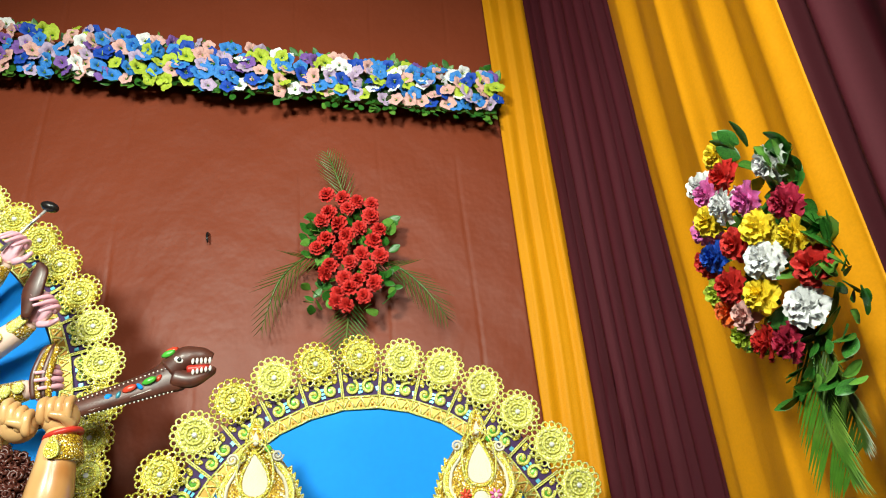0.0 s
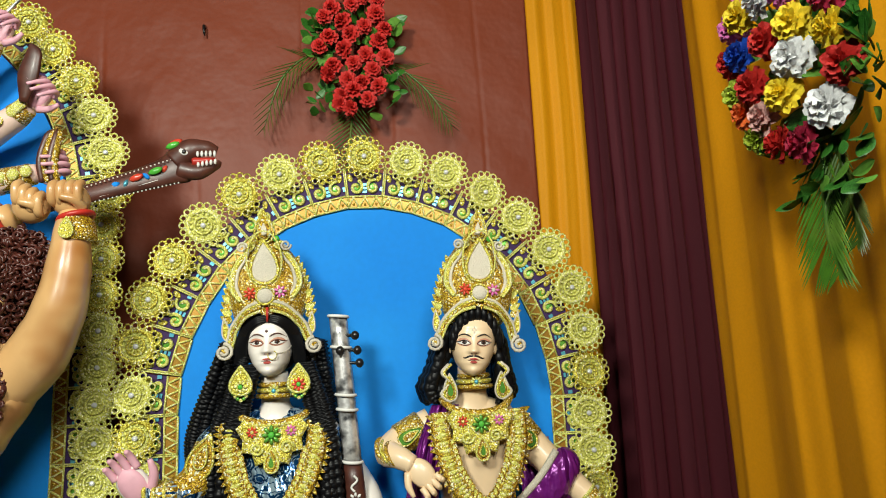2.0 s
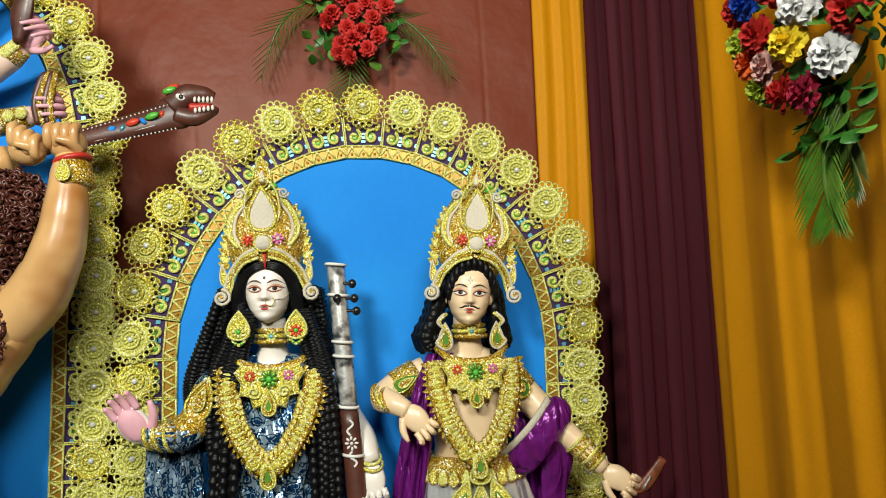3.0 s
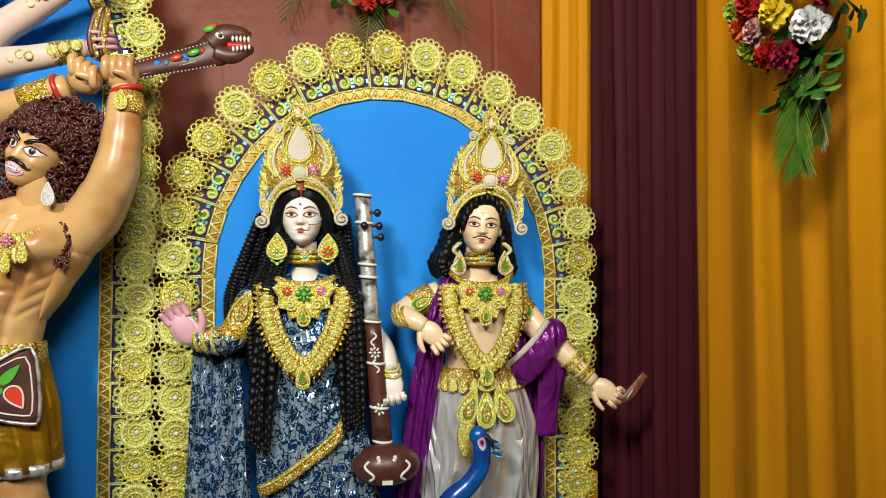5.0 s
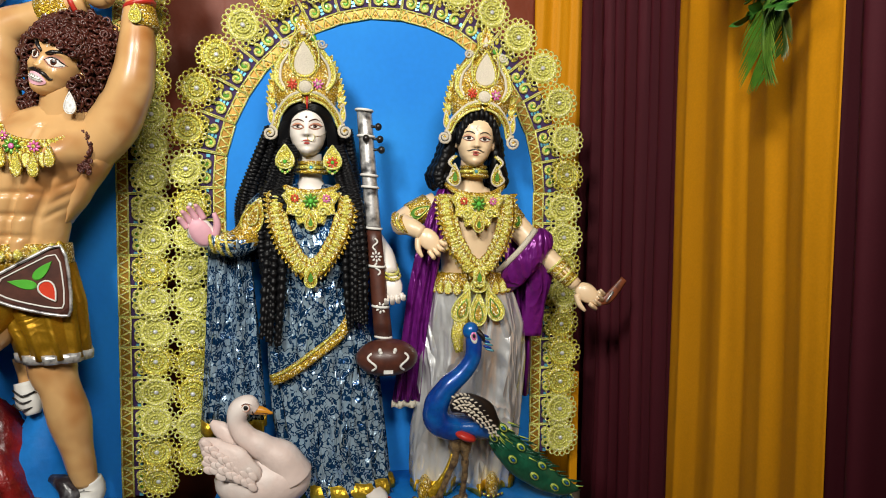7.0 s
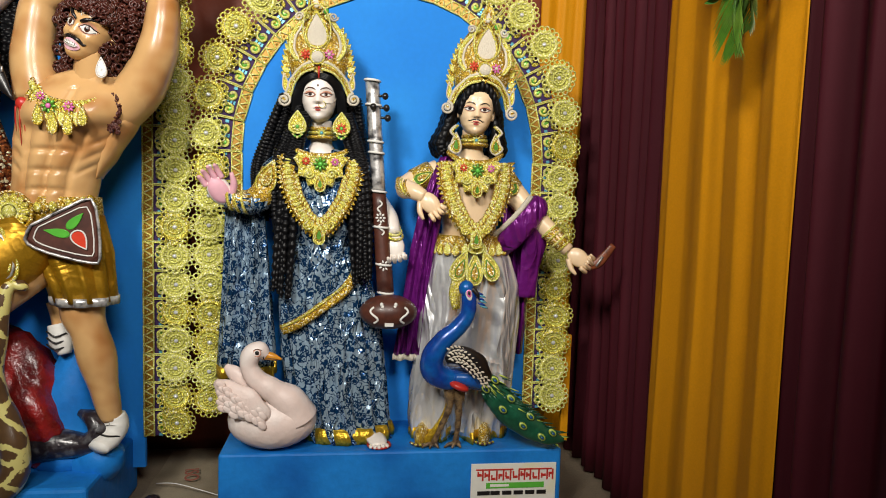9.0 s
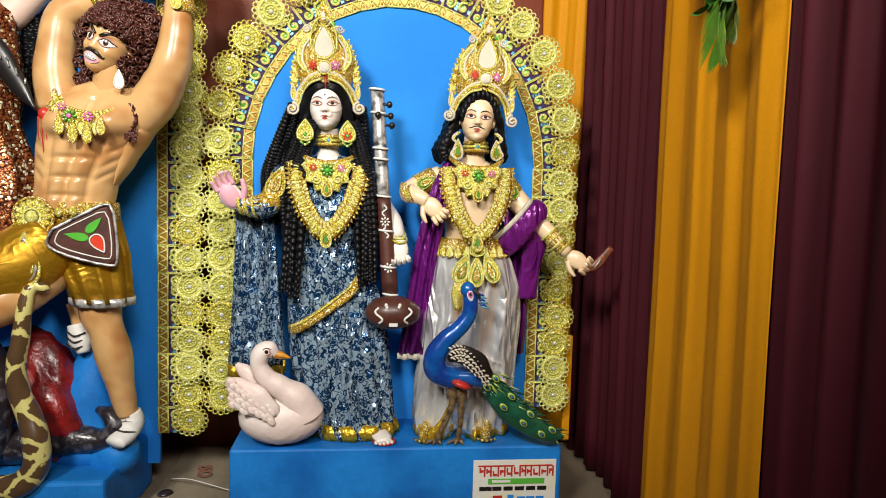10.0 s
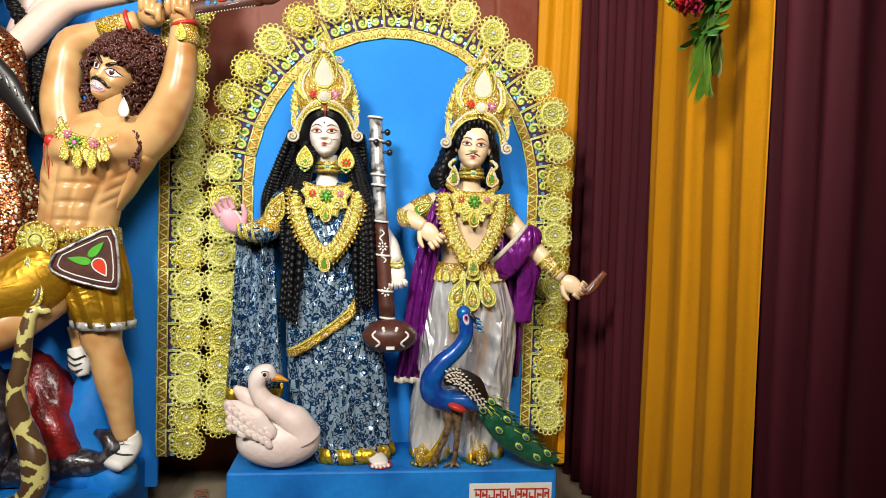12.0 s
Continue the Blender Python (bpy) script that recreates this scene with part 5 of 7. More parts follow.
s.rings(loops, "skin_ochre")
# neck, head
s.tube([(-0.548, 1.835, 1.415), (-0.540, 1.818, 1.465), (-0.530, 1.81, 1.52)], [0.060, 0.050, 0.050], "skin_ochre", 14, 4)
SKULL = pose(-0.532, 1.798, 1.560, 0, 25, -16)
s.head((-0.532, 1.798, 1.560), "skin_ochre", True, 1.24, (0, 25, -16), True)
# beadwork of curls
BARE = SKULL.inverted()
for k in range(1500):
    a, b = rnd.uniform(0, 2 * math.pi), math.acos(rnd.uniform(-1, 1))
    v = Vector((math.sin(b) * math.cos(a), math.sin(b) * math.sin(a), math.cos(b)))
    e = rnd.uniform(0.93, 1.06)
    p = Vector((-0.505 + 0.122 * e * v.x, 1.838 + 0.088 * e * v.y, 1.570 + 0.140 * e * v.z))
    q = BARE @ p
    if q.y < 0.010 and abs(q.x) < 0.066 and q.z < 0.046:
        continue
    if p.z < 1.50 and p.y < 1.81 and p.x < -0.50:
        continue
    s.ring(p, rnd.uniform(0.006, 0.010), 0.0038, "brown_curls", (rnd.uniform(0, 180), rnd.uniform(0, 180), 0), 7, 4)
for k in range(460):
    a, h = rnd.uniform(-1.7, 1.7), rnd.random()
    r = 0.073 * math.sqrt(1 - (0.88 * h) ** 2) + rnd.uniform(0.0, 0.008)
    p = SKULL @ Vector((r * math.sin(a), -r * math.cos(a), 0.050 - 0.016 * math.sin(a) ** 2 + 0.068 * h))
    s.ring(p, rnd.uniform(0.006, 0.010), 0.0036, "brown_curls", (rnd.uniform(0, 180), rnd.uniform(0, 180), 0), 7, 4)
s.ball((-0.500, 1.850, 1.570), (0.108, 0.076, 0.128), "brown_curls", u=16, v=10)
for k in range(90):
    t = rnd.random()
    s.ring((-0.640 + 0.035 * t + rnd.uniform(-0.01, 0.01), 1.83, 1.64 - 0.19 * rnd.random()), 0.010, 0.004, "brown_curls", (rnd.uniform(0, 180), rnd.uniform(0, 180), 0), 7, 4)
s.drop((-0.492, 1.748, 1.452), 0.015, 0.028, "silver_paint", "white", 0.01)
# arms
s.tube([(-0.480, 1.84, 1.345), (-0.415, 1.825, 1.405), (-0.362, 1.80, 1.495), (-0.342, 1.795, 1.585), (-0.338, 1.80, 1.675), (-0.340, 1.81, 1.735)], [0.072, 0.068, 0.058, 0.050, 0.041, 0.031], "skin_ochre", 20, 6)
s.ball((-0.395, 1.805, 1.455), (0.052, 0.045, 0.085), "skin_ochre", (0, 32, 0), 16, 12)
# side of the chest that widens into the raised arm
s.tube([(-0.425, 1.84, 1.40), (-0.462, 1.84, 1.31), (-0.505, 1.84, 1.22), (-0.535, 1.84, 1.14)], [(0.050, 0.05), (0.040, 0.058), (0.028, 0.052), (0.004, 0.03)], "skin_ochre", 16, 6)
s.tube([(-0.70, 1.85, 1.37), (-0.715, 1.85, 1.47), (-0.708, 1.85, 1.57), (-0.685, 1.85, 1.655), (-0.60, 1.84, 1.690), (-0.48, 1.825, 1.735)], [0.068, 0.062, 0.054, 0.050, 0.042, 0.032], "skin_ochre", 16, 5)
s.ball((-0.712, 1.845, 1.50), (0.054, 0.05, 0.07), "skin_ochre", u=14, v=10)
s.ball((-0.468, 1.774, 1.328), (0.018, 0.009, 0.055), "brown_curls", (0, 25, 0), 10, 8)
for k in range(60):
    s.ring((-0.468 + rnd.uniform(-0.016, 0.016), 1.766, 1.328 + rnd.uniform(-0.055, 0.055)), 0.005, 0.0028, "brown_curls", (rnd.uniform(0, 180), rnd.uniform(0, 180), 0), 6, 4)
for p, a in (((-0.345, 1.805, 1.765), 0.0), ((-0.435, 1.81, 1.755), 60.0)):
    s.ball(p, (0.043, 0.036, 0.040), "skin_ochre", (0, a, 0), 14, 10)
    for k in range(4):
        x = -0.030 + 0.019 * k
        q = Vector(p) + pose(0, 0, 0, 0, a * 0.5, 0) @ Vector((x, -0.028, 0.012))
        s.tube([q + Vector((0, 0.012, 0.026)), q + Vector((0, -0.006, 0.014)), q + Vector((0, -0.004, -0.014)), q + Vector((0, 0.008, -0.024))], [0.0105, 0.0108, 0.0105, 0.009], "skin_ochre", 8, 4)
    s.tube([Vector(p) + Vector((0.03, -0.01, -0.02)), Vector(p) + Vector((0.02, -0.036, -0.006)), Vector(p) + Vector((-0.008, -0.044, 0.0))], [0.014, 0.012, 0.008], "skin_ochre", 8, 4)
s.tube([(-0.326, 1.80, 1.66), (-0.332, 1.806, 1.715)], [0.0455, 0.039], "gold_dark", 16, 3)
s.drop((-0.33, 1.752, 1.69), 0.016, 0.024, "gold", "gold_cord", 0.01)
s.ring((-0.334, 1.808, 1.725), 0.037, 0.007, "red_paint", (0, -15, 0), 20, 6)
s.tube([(-0.585, 1.838, 1.693), (-0.515, 1.83, 1.722)], [0.0455, 0.040], "gold_dark", 16, 3)
s.ring((-0.503, 1.828, 1.727), 0.037, 0.007, "red_paint", (0, 70, 0), 20, 6)
# necklace
arc = [(-0.585 + 0.108 * math.sin(a), 1.80 - 0.074 * math.cos(a), 1.425 - 0.075 * math.cos(a) - 0.12 * (0.1 * math.sin(a))) for a in (-1.3, -0.8, -0.4, 0, 0.4, 0.8, 1.3)]
s.tube(arc, 0.006, "gold_dark", 8, 4)
s.chain([(x, y - 0.012, z - 0.006) for x, y, z in arc], 0.012, "gold", "gold_cord", 0.4)
s.fringe([(x * 0.96 - 0.023, y - 0.014, z - 0.026) for x, y, z in arc], 0.012, 0.024, "gold", "gold_dark", (-0.567, 1.45), 0.018)
s.fringe([(x * 0.8 - 0.115, y - 0.018, z - 0.05) for x, y, z in arc[1:-1]], 0.011, 0.02, "gold_cord", "gold_dark", (-0.567, 1.45), 0.018)
s.flower((-0.617, 1.706, 1.335), 0.022, "green_foil", "pink_gem")
s.flower((-0.565, 1.706, 1.335), 0.016, "pink_gem", "gold")
s.flower((-0.640, 1.712, 1.362), 0.013, "pink_gem", "gold")
for dx, dz, ln in ((-0.055, 0.0, 0.030), (-0.018, -0.018, 0.036), (0.022, -0.020, 0.034), (0.060, 0.0, 0.028)):
    s.drop((-0.590 + dx, 1.708, 1.312 + dz), 0.014, ln, "gold", "gold_dark", 0.008)
# blood-red paint below the collar bone
s.ball((-0.712, 1.765, 1.345), (0.018, 0.012, 0.018), "red_paint", u=8, v=6)
for k, ln in enumerate((0.07, 0.11, 0.09)):
    x = -0.722 + 0.012 * k
    s.tube([(x, 1.752, 1.335), (x - 0.002, 1.752, 1.335 - ln * 0.5), (x - 0.004, 1.765, 1.335 - ln)], [0.003, 0.002, 0.001], "red_paint", 5, 3)
# belt and short gold cloth, painted leather flap
s.robe([(1.02, -0.652, 1.84, 0.126, 0.092, 0), (1.05, -0.652, 1.84, 0.124, 0.091, 0), (1.085, -0.650, 1.84, 0.119, 0.086, 0)], "gold_dark")
s.chain([(-0.77, 1.79, 1.062), (-0.72, 1.752, 1.055), (-0.65, 1.742, 1.055), (-0.58, 1.757, 1.065), (-0.535, 1.80, 1.08)], 0.026, "gold_dark", "gold", 0.2)
s.flower((-0.735, 1.736, 1.040), 0.056, "gold", "gold_cord", 14)
s.ring((-0.735, 1.738, 1.040), 0.056, 0.005, "gold_dark", (90, 0, 0), 28, 6)
s.ring((-0.735, 1.730, 1.040), 0.024, 0.004, "gold_cord", (90, 0, 0), 20, 6)
s.robe([(0.775, -0.575, 1.835, 0.088, 0.080, 1), (0.83, -0.585, 1.835, 0.092, 0.085, 1), (0.92, -0.615, 1.84, 0.115, 0.09, 1), (1.03, -0.65, 1.84, 0.125, 0.09, 0.5)], "gold_satin", 11, 0.07)
s.robe([(0.765, -0.575, 1.835, 0.091, 0.083, 1), (0.79, -0.576, 1.835, 0.093, 0.085, 1)], "silver_paint", 9, 0.05)
s.tube([(-0.70, 1.80, 0.98), (-0.78, 1.77, 0.90), (-0.86, 1.75, 0.86)], [(0.10, 0.09), (0.11, 0.09), (0.10, 0.085)], "gold_satin", 20, 4)
s.drop((-0.745, 1.712, 0.915), 0.044, 0.078, "gold_dark", "gold", 0.012)
s.drop((-0.745, 1.705, 0.915), 0.034, 0.062, "black_paint", "silver_paint", 0.006)
s.ring((-0.745, 1.700, 0.892), 0.024, 0.005, "gold", (90, 0, 0), 24, 6)
s.ball((-0.745, 1.700, 0.892), (0.020, 0.006, 0.020), "pearl", u=14, v=8)
s.ball((-0.745, 1.694, 0.892), (0.005, 0.003, 0.005), "red_gem", u=8, v=5)
flap = [(-0.095, 0.02), (0.0, 0.075), (0.06, 0.10), (0.078, 0.03), (0.082, -0.075), (0.06, -0.09), (-0.02, -0.07), (-0.085, -0.045), (-0.11, -0.02)]
start = s.mark()
s.plate(flap, 0.016, "brown_paint", rim=0.006)
s.tube([(x * 0.97, -0.010, z * 0.97) for x, z in flap + flap[:1]], 0.0045, "silver_paint", 6, 2, caps=False)
s.tube([(x * 0.78, -0.0095, z * 0.74) for x, z in flap + flap[:1]], 0.0022, "white", 5, 2, caps=False)
s.drop((-0.030, -0.009, 0.0), 0.014, 0.034, "green_gem", None, 0.006, turn=-78)
s.drop((0.018, -0.009, 0.034), 0.014, 0.032, "green_gem", None, 0.006, turn=42)
s.drop((0.030, -0.009, -0.022), 0.020, 0.030, "red_gem", "white", 0.006, turn=150)
s.move(start, pose(-0.582, 1.738, 0.985, 0, 0, 14))
# standing leg, bent leg, decorated feet
s.tube([(-0.585, 1.84, 0.83), (-0.585, 1.835, 0.74), (-0.565, 1.83, 0.68), (-0.548, 1.84, 0.60), (-0.528, 1.85, 0.48), (-0.515, 1.86, 0.40)], [0.075, 0.062, 0.052, 0.056, 0.040, 0.032], "skin_ochre", 16, 5)
s.tube([(-0.512, 1.865, 0.405), (-0.505, 1.865, 0.375), (-0.515, 1.84, 0.345), (-0.53, 1.79, 0.33)], [0.036, 0.040, (0.038, 0.03), (0.032, 0.018)], "white", 12, 4)
s.tube([(-0.512, 1.83, 0.392), (-0.486, 1.85, 0.38), (-0.478, 1.87, 0.372)], 0.003, "black_paint", 5, 3)
s.tube([(-0.545, 1.815, 0.37), (-0.51, 1.805, 0.362), (-0.482, 1.83, 0.352)], 0.003, "black_paint", 5, 3)
s.tube([(-0.72, 1.82, 0.88), (-0.80, 1.76, 0.80), (-0.88, 1.73, 0.755), (-0.98, 1.75, 0.76)], [0.075, 0.070, 0.062, 0.055], "skin_ochre", 16, 4)
s.tube([(-0.685, 1.90, 0.76), (-0.672, 1.90, 0.70), (-0.660, 1.89, 0.635)], [0.03, 0.028, (0.035, 0.03)], "skin_ochre", 12, 4)
s.tube([(-0.675, 1.888, 0.69), (-0.663, 1.880, 0.64), (-0.652, 1.872, 0.60)], [0.032, (0.038, 0.032), (0.018, 0.02)], "white", 12, 4)
for k in range(3):
    s.tube([(-0.695, 1.85, 0.675 - 0.02 * k), (-0.668, 1.842, 0.66 - 0.02 * k), (-0.642, 1.86, 0.668 - 0.02 * k)], 0.003, "black_paint", 5, 3)
tagged(set_back(s.done("statue"), FAR), "ochre painted muscular statue with curly hair and arms raised overhead", "statue")

# ---- curved club with a carved beast's head ----
club = thing("beast_headed_blade", "dark painted wooden blade ending in an open-jawed beast head", "weapon", (-0.36, 1.93, 1.81))
off = Matrix.Translation((0.36, -1.93, -1.81))
s = Shape()
s.tube([(-0.44, 1.88, 1.77), (-0.355, 1.93, 1.815), (-0.27, 1.965, 1.852), (-0.20, 1.985, 1.88), (-0.15, 1.995, 1.905), (-0.125, 2.0, 1.915)], [(0.018, 0.012), (0.026, 0.012), (0.031, 0.013), (0.038, 0.014), (0.052, 0.018), (0.042, 0.018)], "brown_paint", 12, 5)
s.done("blade", club).matrix_basis = off
s = Shape()
s.tube([(-0.165, 1.99, 1.915), (-0.125, 1.985, 1.945), (-0.085, 1.99, 1.952), (-0.056, 2.0, 1.945)], [(0.034, 0.02), (0.032, 0.022), (0.023, 0.016), (0.015, 0.012)], "brown_paint", 12, 5)
s.tube([(-0.15, 1.99, 1.895), (-0.105, 1.988, 1.885), (-0.06, 1.998, 1.905), (-0.048, 2.0, 1.918)], [(0.028, 0.02), (0.023, 0.018), (0.013, 0.012), (0.006, 0.006)], "brown_paint", 12, 5)
s.tube([(-0.115, 1.985, 1.912), (-0.08, 1.985, 1.915), (-0.058, 1.99, 1.922)], [0.014, 0.010, 0.004], "red_paint", 8, 4)
hd = s.done("beast_head", club, "open jaws with white teeth")
hd.matrix_basis = off
s = Shape()
for k in range(5):
    s.ball((-0.100 + 0.011 * k, 1.972, 1.931), (0.0045, 0.004, 0.009), "white", u=6, v=4)
    s.ball((-0.098 + 0.011 * k, 1.972, 1.901 + 0.002 * k), (0.0045, 0.004, 0.008), "white", u=6, v=4)
s.done("teeth", hd, "white teeth")
s = Shape()
s.ball((-0.135, 1.968, 1.936), (0.015, 0.005, 0.010), "white", (0, 20, 0), 10, 6)
s.ball((-0.133, 1.963, 1.935), (0.006, 0.003, 0.006), "black_paint", u=8, v=5)
s.done("eye", hd, "white eye with black pupil")
for k, (x, z, mat) in enumerate(((-0.305, 1.838, "blue_board"), (-0.25, 1.862, "red_gem"), (-0.205, 1.882, "green_gem"), (-0.165, 1.955, "green_gem"), (-0.16, 1.965, "red_gem"))):
    s = Shape()
    s.ball((x, 1.945 + 0.035 * (k / 4), z), (0.020, 0.006, 0.009), mat, (0, -24, 0), 8, 5)
    s.done("painted_leaf", club, "bright painted leaf").matrix_basis = off
s = Shape()
s.tube([(-0.345, 1.925, 1.80), (-0.27, 1.955, 1.832), (-0.20, 1.972, 1.86)], 0.0022, "white", 5, 5)
s.done("painted_line", club).matrix_basis = off
for edge in (-1, 1):
    s = Shape()
    for k in range(26):
        t = k / 25
        x, z = -0.385 + 0.235 * t, 1.797 + 0.092 * t + edge * (0.020 + 0.016 * t)
        s.ball((x, 1.911 + 0.068 * t, z), (0.0024, 0.0024, 0.0024), "white", u=6, v=4)
    s.done("dotted_border", club, "row of white painted dots").matrix_basis = off
for x, z, turn, mat in ((-0.335, 1.820, 30, "red_gem"), (-0.275, 1.845, -70, "cyan_foil"), (-0.228, 1.868, 40, "blue_board"), (-0.185, 1.890, -60, "red_gem")):
    s = Shape()
    s.ball((x, 1.936 + 0.25 * (x + 0.335), z), (0.012, 0.005, 0.006), mat, (0, turn, 0), 8, 5)
    s.done("painted_leaf", club, "bright painted leaf").matrix_basis = off

set_back(club, FAR)

# ---- middle group statue, only its side in view ----
s = Statue()
s.robe([(0.75, -1.10, 1.97, 0.16, 0.10, 1), (0.95, -1.05, 1.97, 0.20, 0.11, 1), (1.15, -1.0, 1.97, 0.18, 0.11, 0.8), (1.32, -1.02, 1.97, 0.14, 0.09, 0.4), (1.5, -1.02, 1.97, 0.15, 0.09, 0.2), (1.68, -1.03, 1.97, 0.14, 0.08, 0), (1.74, -1.03, 1.97, 0.06, 0.05, 0)], "dark_sequin", 9, 0.07)
s.tube([(-1.03, 1.97, 1.70), (-1.03, 1.95, 1.80)], 0.045, "skin_white", 12, 3)
s.head((-1.03, 1.92, 1.86), "skin_white")
s.crown((-1.03, 1.87, 1.93))
locks = []
rnd = random.Random(8)
for k in range(16):
    locks.append(((-0.97, 1.98, 1.88), (-0.90 + 0.05 * rnd.random(), 2.03, 1.68), (-0.92 + 0.14 * rnd.random(), 2.02, 1.36 + 0.1 * rnd.random())))
s.tresses(rnd, None, locks, "black_hair", 0.012, 14)
# three arms that reach out to the side
arms = ([(-0.93, 2.0, 1.66), (-0.80, 2.0, 1.80), (-0.72, 1.99, 1.835), (-0.60, 1.97, 1.855), (-0.49, 1.97, 1.885)],
        [(-0.93, 2.06, 1.70), (-0.80, 2.08, 1.92), (-0.70, 2.07, 2.0), (-0.60, 2.05, 2.06), (-0.555, 2.04, 2.095)],
        [(-0.95, 2.08, 1.72), (-0.86, 2.11, 2.0), (-0.78, 2.10, 2.15), (-0.71, 2.08, 2.23), (-0.665, 2.06, 2.29)])
for k, pts in enumerate(arms):
    s.tube(pts, [0.05, 0.048, 0.042, 0.034, 0.024], "skin_pink", 14, 4)
    a, b = Vector(pts[-2]), Vector(pts[-1])
    s.tube([a * 0.75 + b * 0.25, a * 0.1 + b * 0.9], [0.034, 0.028], "gold_dark", 14, 3)
    for j in range(3):
        s.ball(a * (0.7 - 0.28 * j) + b * (0.3 + 0.28 * j) + Vector((0, -0.03, 0)), (0.016, 0.008, 0.016), "gold_cord", u=8, v=5)
    for j in range(5):
        q = Vector(pts[2]) * (1 - j / 5) + a * (j / 5)
        s.ring(q + Vector((0, -0.036, 0.008 * math.sin(3 * j))), 0.011, 0.0025, "gold", (90, 0, 0), 10, 4)
    d = (b - a).normalized()
    s.hand(pose(*b, 8, 90 - math.degrees(math.atan2(d.z, d.x)), 0), "skin_pink", 1.05, 8, 0.4, "palm_pink")
tagged(s.done("statue"), "large painted statue in copper sequins with several outstretched gilded arms", "statue")
s = Shape()
s.tube([(-0.55, 2.0, 2.09), (-0.535, 1.985, 2.16), (-0.522, 1.98, 2.215), (-0.53, 1.98, 2.245)], [(0.012, 0.008), (0.028, 0.008), (0.022, 0.007), (0.006, 0.004)], "brown_paint", 10, 4)
tagged(s.done("blade"), "dark metal blade held in a statue's hand", "weapon")
wea = thing("mace", "thin rod with a dark metal knob in a statue's hand", "weapon", (-0.65, 2.03, 2.33))
s = Shape()
s.tube([(-0.015, 0, -0.02), (0.09, 0.0, 0.11)], 0.0045, "silver_paint", 6, 3)
s.done("rod", wea)
s = Shape()
s.ball((0.098, 0, 0.12), (0.028, 0.02, 0.016), "black_paint", (0, 20, 0), 12, 8)
s.done("knob", wea, "dark knob")
s = Shape()
for k in range(4):
    s.tube([(-0.455 + 0.012 * k, 1.92, 1.845), (-0.462 + 0.012 * k, 1.915, 1.90), (-0.448 + 0.010 * k, 1.918, 1.965), (-0.435 + 0.004 * k, 1.925, 1.985)], [0.007, 0.009, 0.008, 0.003], "gold_dark" if k % 2 else "brown_paint", 8, 4)
tagged(s.done("conch"), "brown ribbed conch shell held in a statue's hand", "shell")
s = Shape()
s.tube([(-0.985, 1.80, 1.66), (-0.93, 1.80, 1.60), (-0.86, 1.795, 1.52), (-0.80, 1.785, 1.44), (-0.735, 1.765, 1.355)], [(0.028, 0.012), (0.04, 0.014), (0.042, 0.014), (0.03, 0.012), (0.004, 0.004)], "black_paint", 12, 5)
for k in range(8):
    t = k / 7
    s.tube([(-0.955 + 0.19 * t, 1.785 - 0.014 * t, 1.655 - 0.21 * t), (-0.925 + 0.16 * t, 1.782 - 0.012 * t, 1.595 - 0.165 * t)], 0.0028, "silver_paint", 5, 2)
tagged(set_back(s.done("spear_blade"), FAR), "black spear blade with silver lines piercing the statue's chest", "weapon")

# ---- snake, rock, pedestal of the middle group ----
M["snake_skin"] = material("snake_skin", (0.10, 0.055, 0.025), 0.3, grain=40, vary=0.2, coat=0.4)
# ragged yellow net over the brown skin
nt = M["snake_skin"].node_tree
co, warp, add, net, thin, tint = (nt.nodes.new("ShaderNode" + k) for k in ("TexCoord", "TexNoise", "VectorMath", "TexVoronoi", "MapRange", "Mix"))
warp.inputs["Scale"].default_value = 60
add.operation = "MULTIPLY_ADD"
add.inputs[1].default_value = (0.018, 0.018, 0.018)
net.feature = "DISTANCE_TO_EDGE"
net.inputs["Scale"].default_value = 13
thin.inputs[1].default_value, thin.inputs[2].default_value, thin.inputs[3].default_value, thin.inputs[4].default_value = 0.07, 0.09, 1.0, 0.0
tint.data_type = "RGBA"
tint.inputs[7].default_value = (0.62, 0.56, 0.20, 1)
shade = nt.nodes["Principled BSDF"].inputs["Base Color"]
nt.links.new(co.outputs["Object"], warp.inputs["Vector"])
nt.links.new(warp.outputs["Color"], add.inputs[0])
nt.links.new(co.outputs["Object"], add.inputs[2])
nt.links.new(add.outputs[0], net.inputs["Vector"])
nt.links.new(net.outputs["Distance"], thin.inputs[0])
nt.links.new(thin.outputs[0], tint.inputs[0])
nt.links.new(shade.links[0].from_socket, tint.inputs[6])
nt.links.new(tint.outputs[2], shade)
M["red_rock"] = material("red_rock", (0.24, 0.010, 0.009), 0.3, grain=25, vary=0.4, bump=1.0, bump_scale=90, second=(0.13, 0.006, 0.006), second_scale=14, coat=0.4)
M["dark_hide"] = material("dark_hide", (0.02, 0.015, 0.02), 0.28, grain=50, vary=0.3, bump=0.8, bump_scale=60, second=(0.12, 0.12, 0.13), second_scale=40, second_at=0.62, coat=0.3)
s = Shape()
s.tube([(-0.700, 1.73, 0.840), (-0.733, 1.71, 0.828), (-0.748, 1.70, 0.76), (-0.758, 1.70, 0.68), (-0.772, 1.70, 0.60), (-0.764, 1.70, 0.52), (-0.738, 1.70, 0.45), (-0.716, 1.69, 0.38), (-0.718, 1.69, 0.30), (-0.765, 1.69, 0.245), (-0.85, 1.70, 0.235), (-0.95, 1.72, 0.25)],
       [0.010, 0.018, 0.022, 0.025, 0.027, 0.030, 0.034, 0.037, 0.038, 0.038, 0.036, 0.03], "snake_skin", 18, 7)
s.ball((-0.712, 1.722, 0.836), (0.03, 0.022, 0.016), "snake_skin", (0, 25, 0), 12, 8)
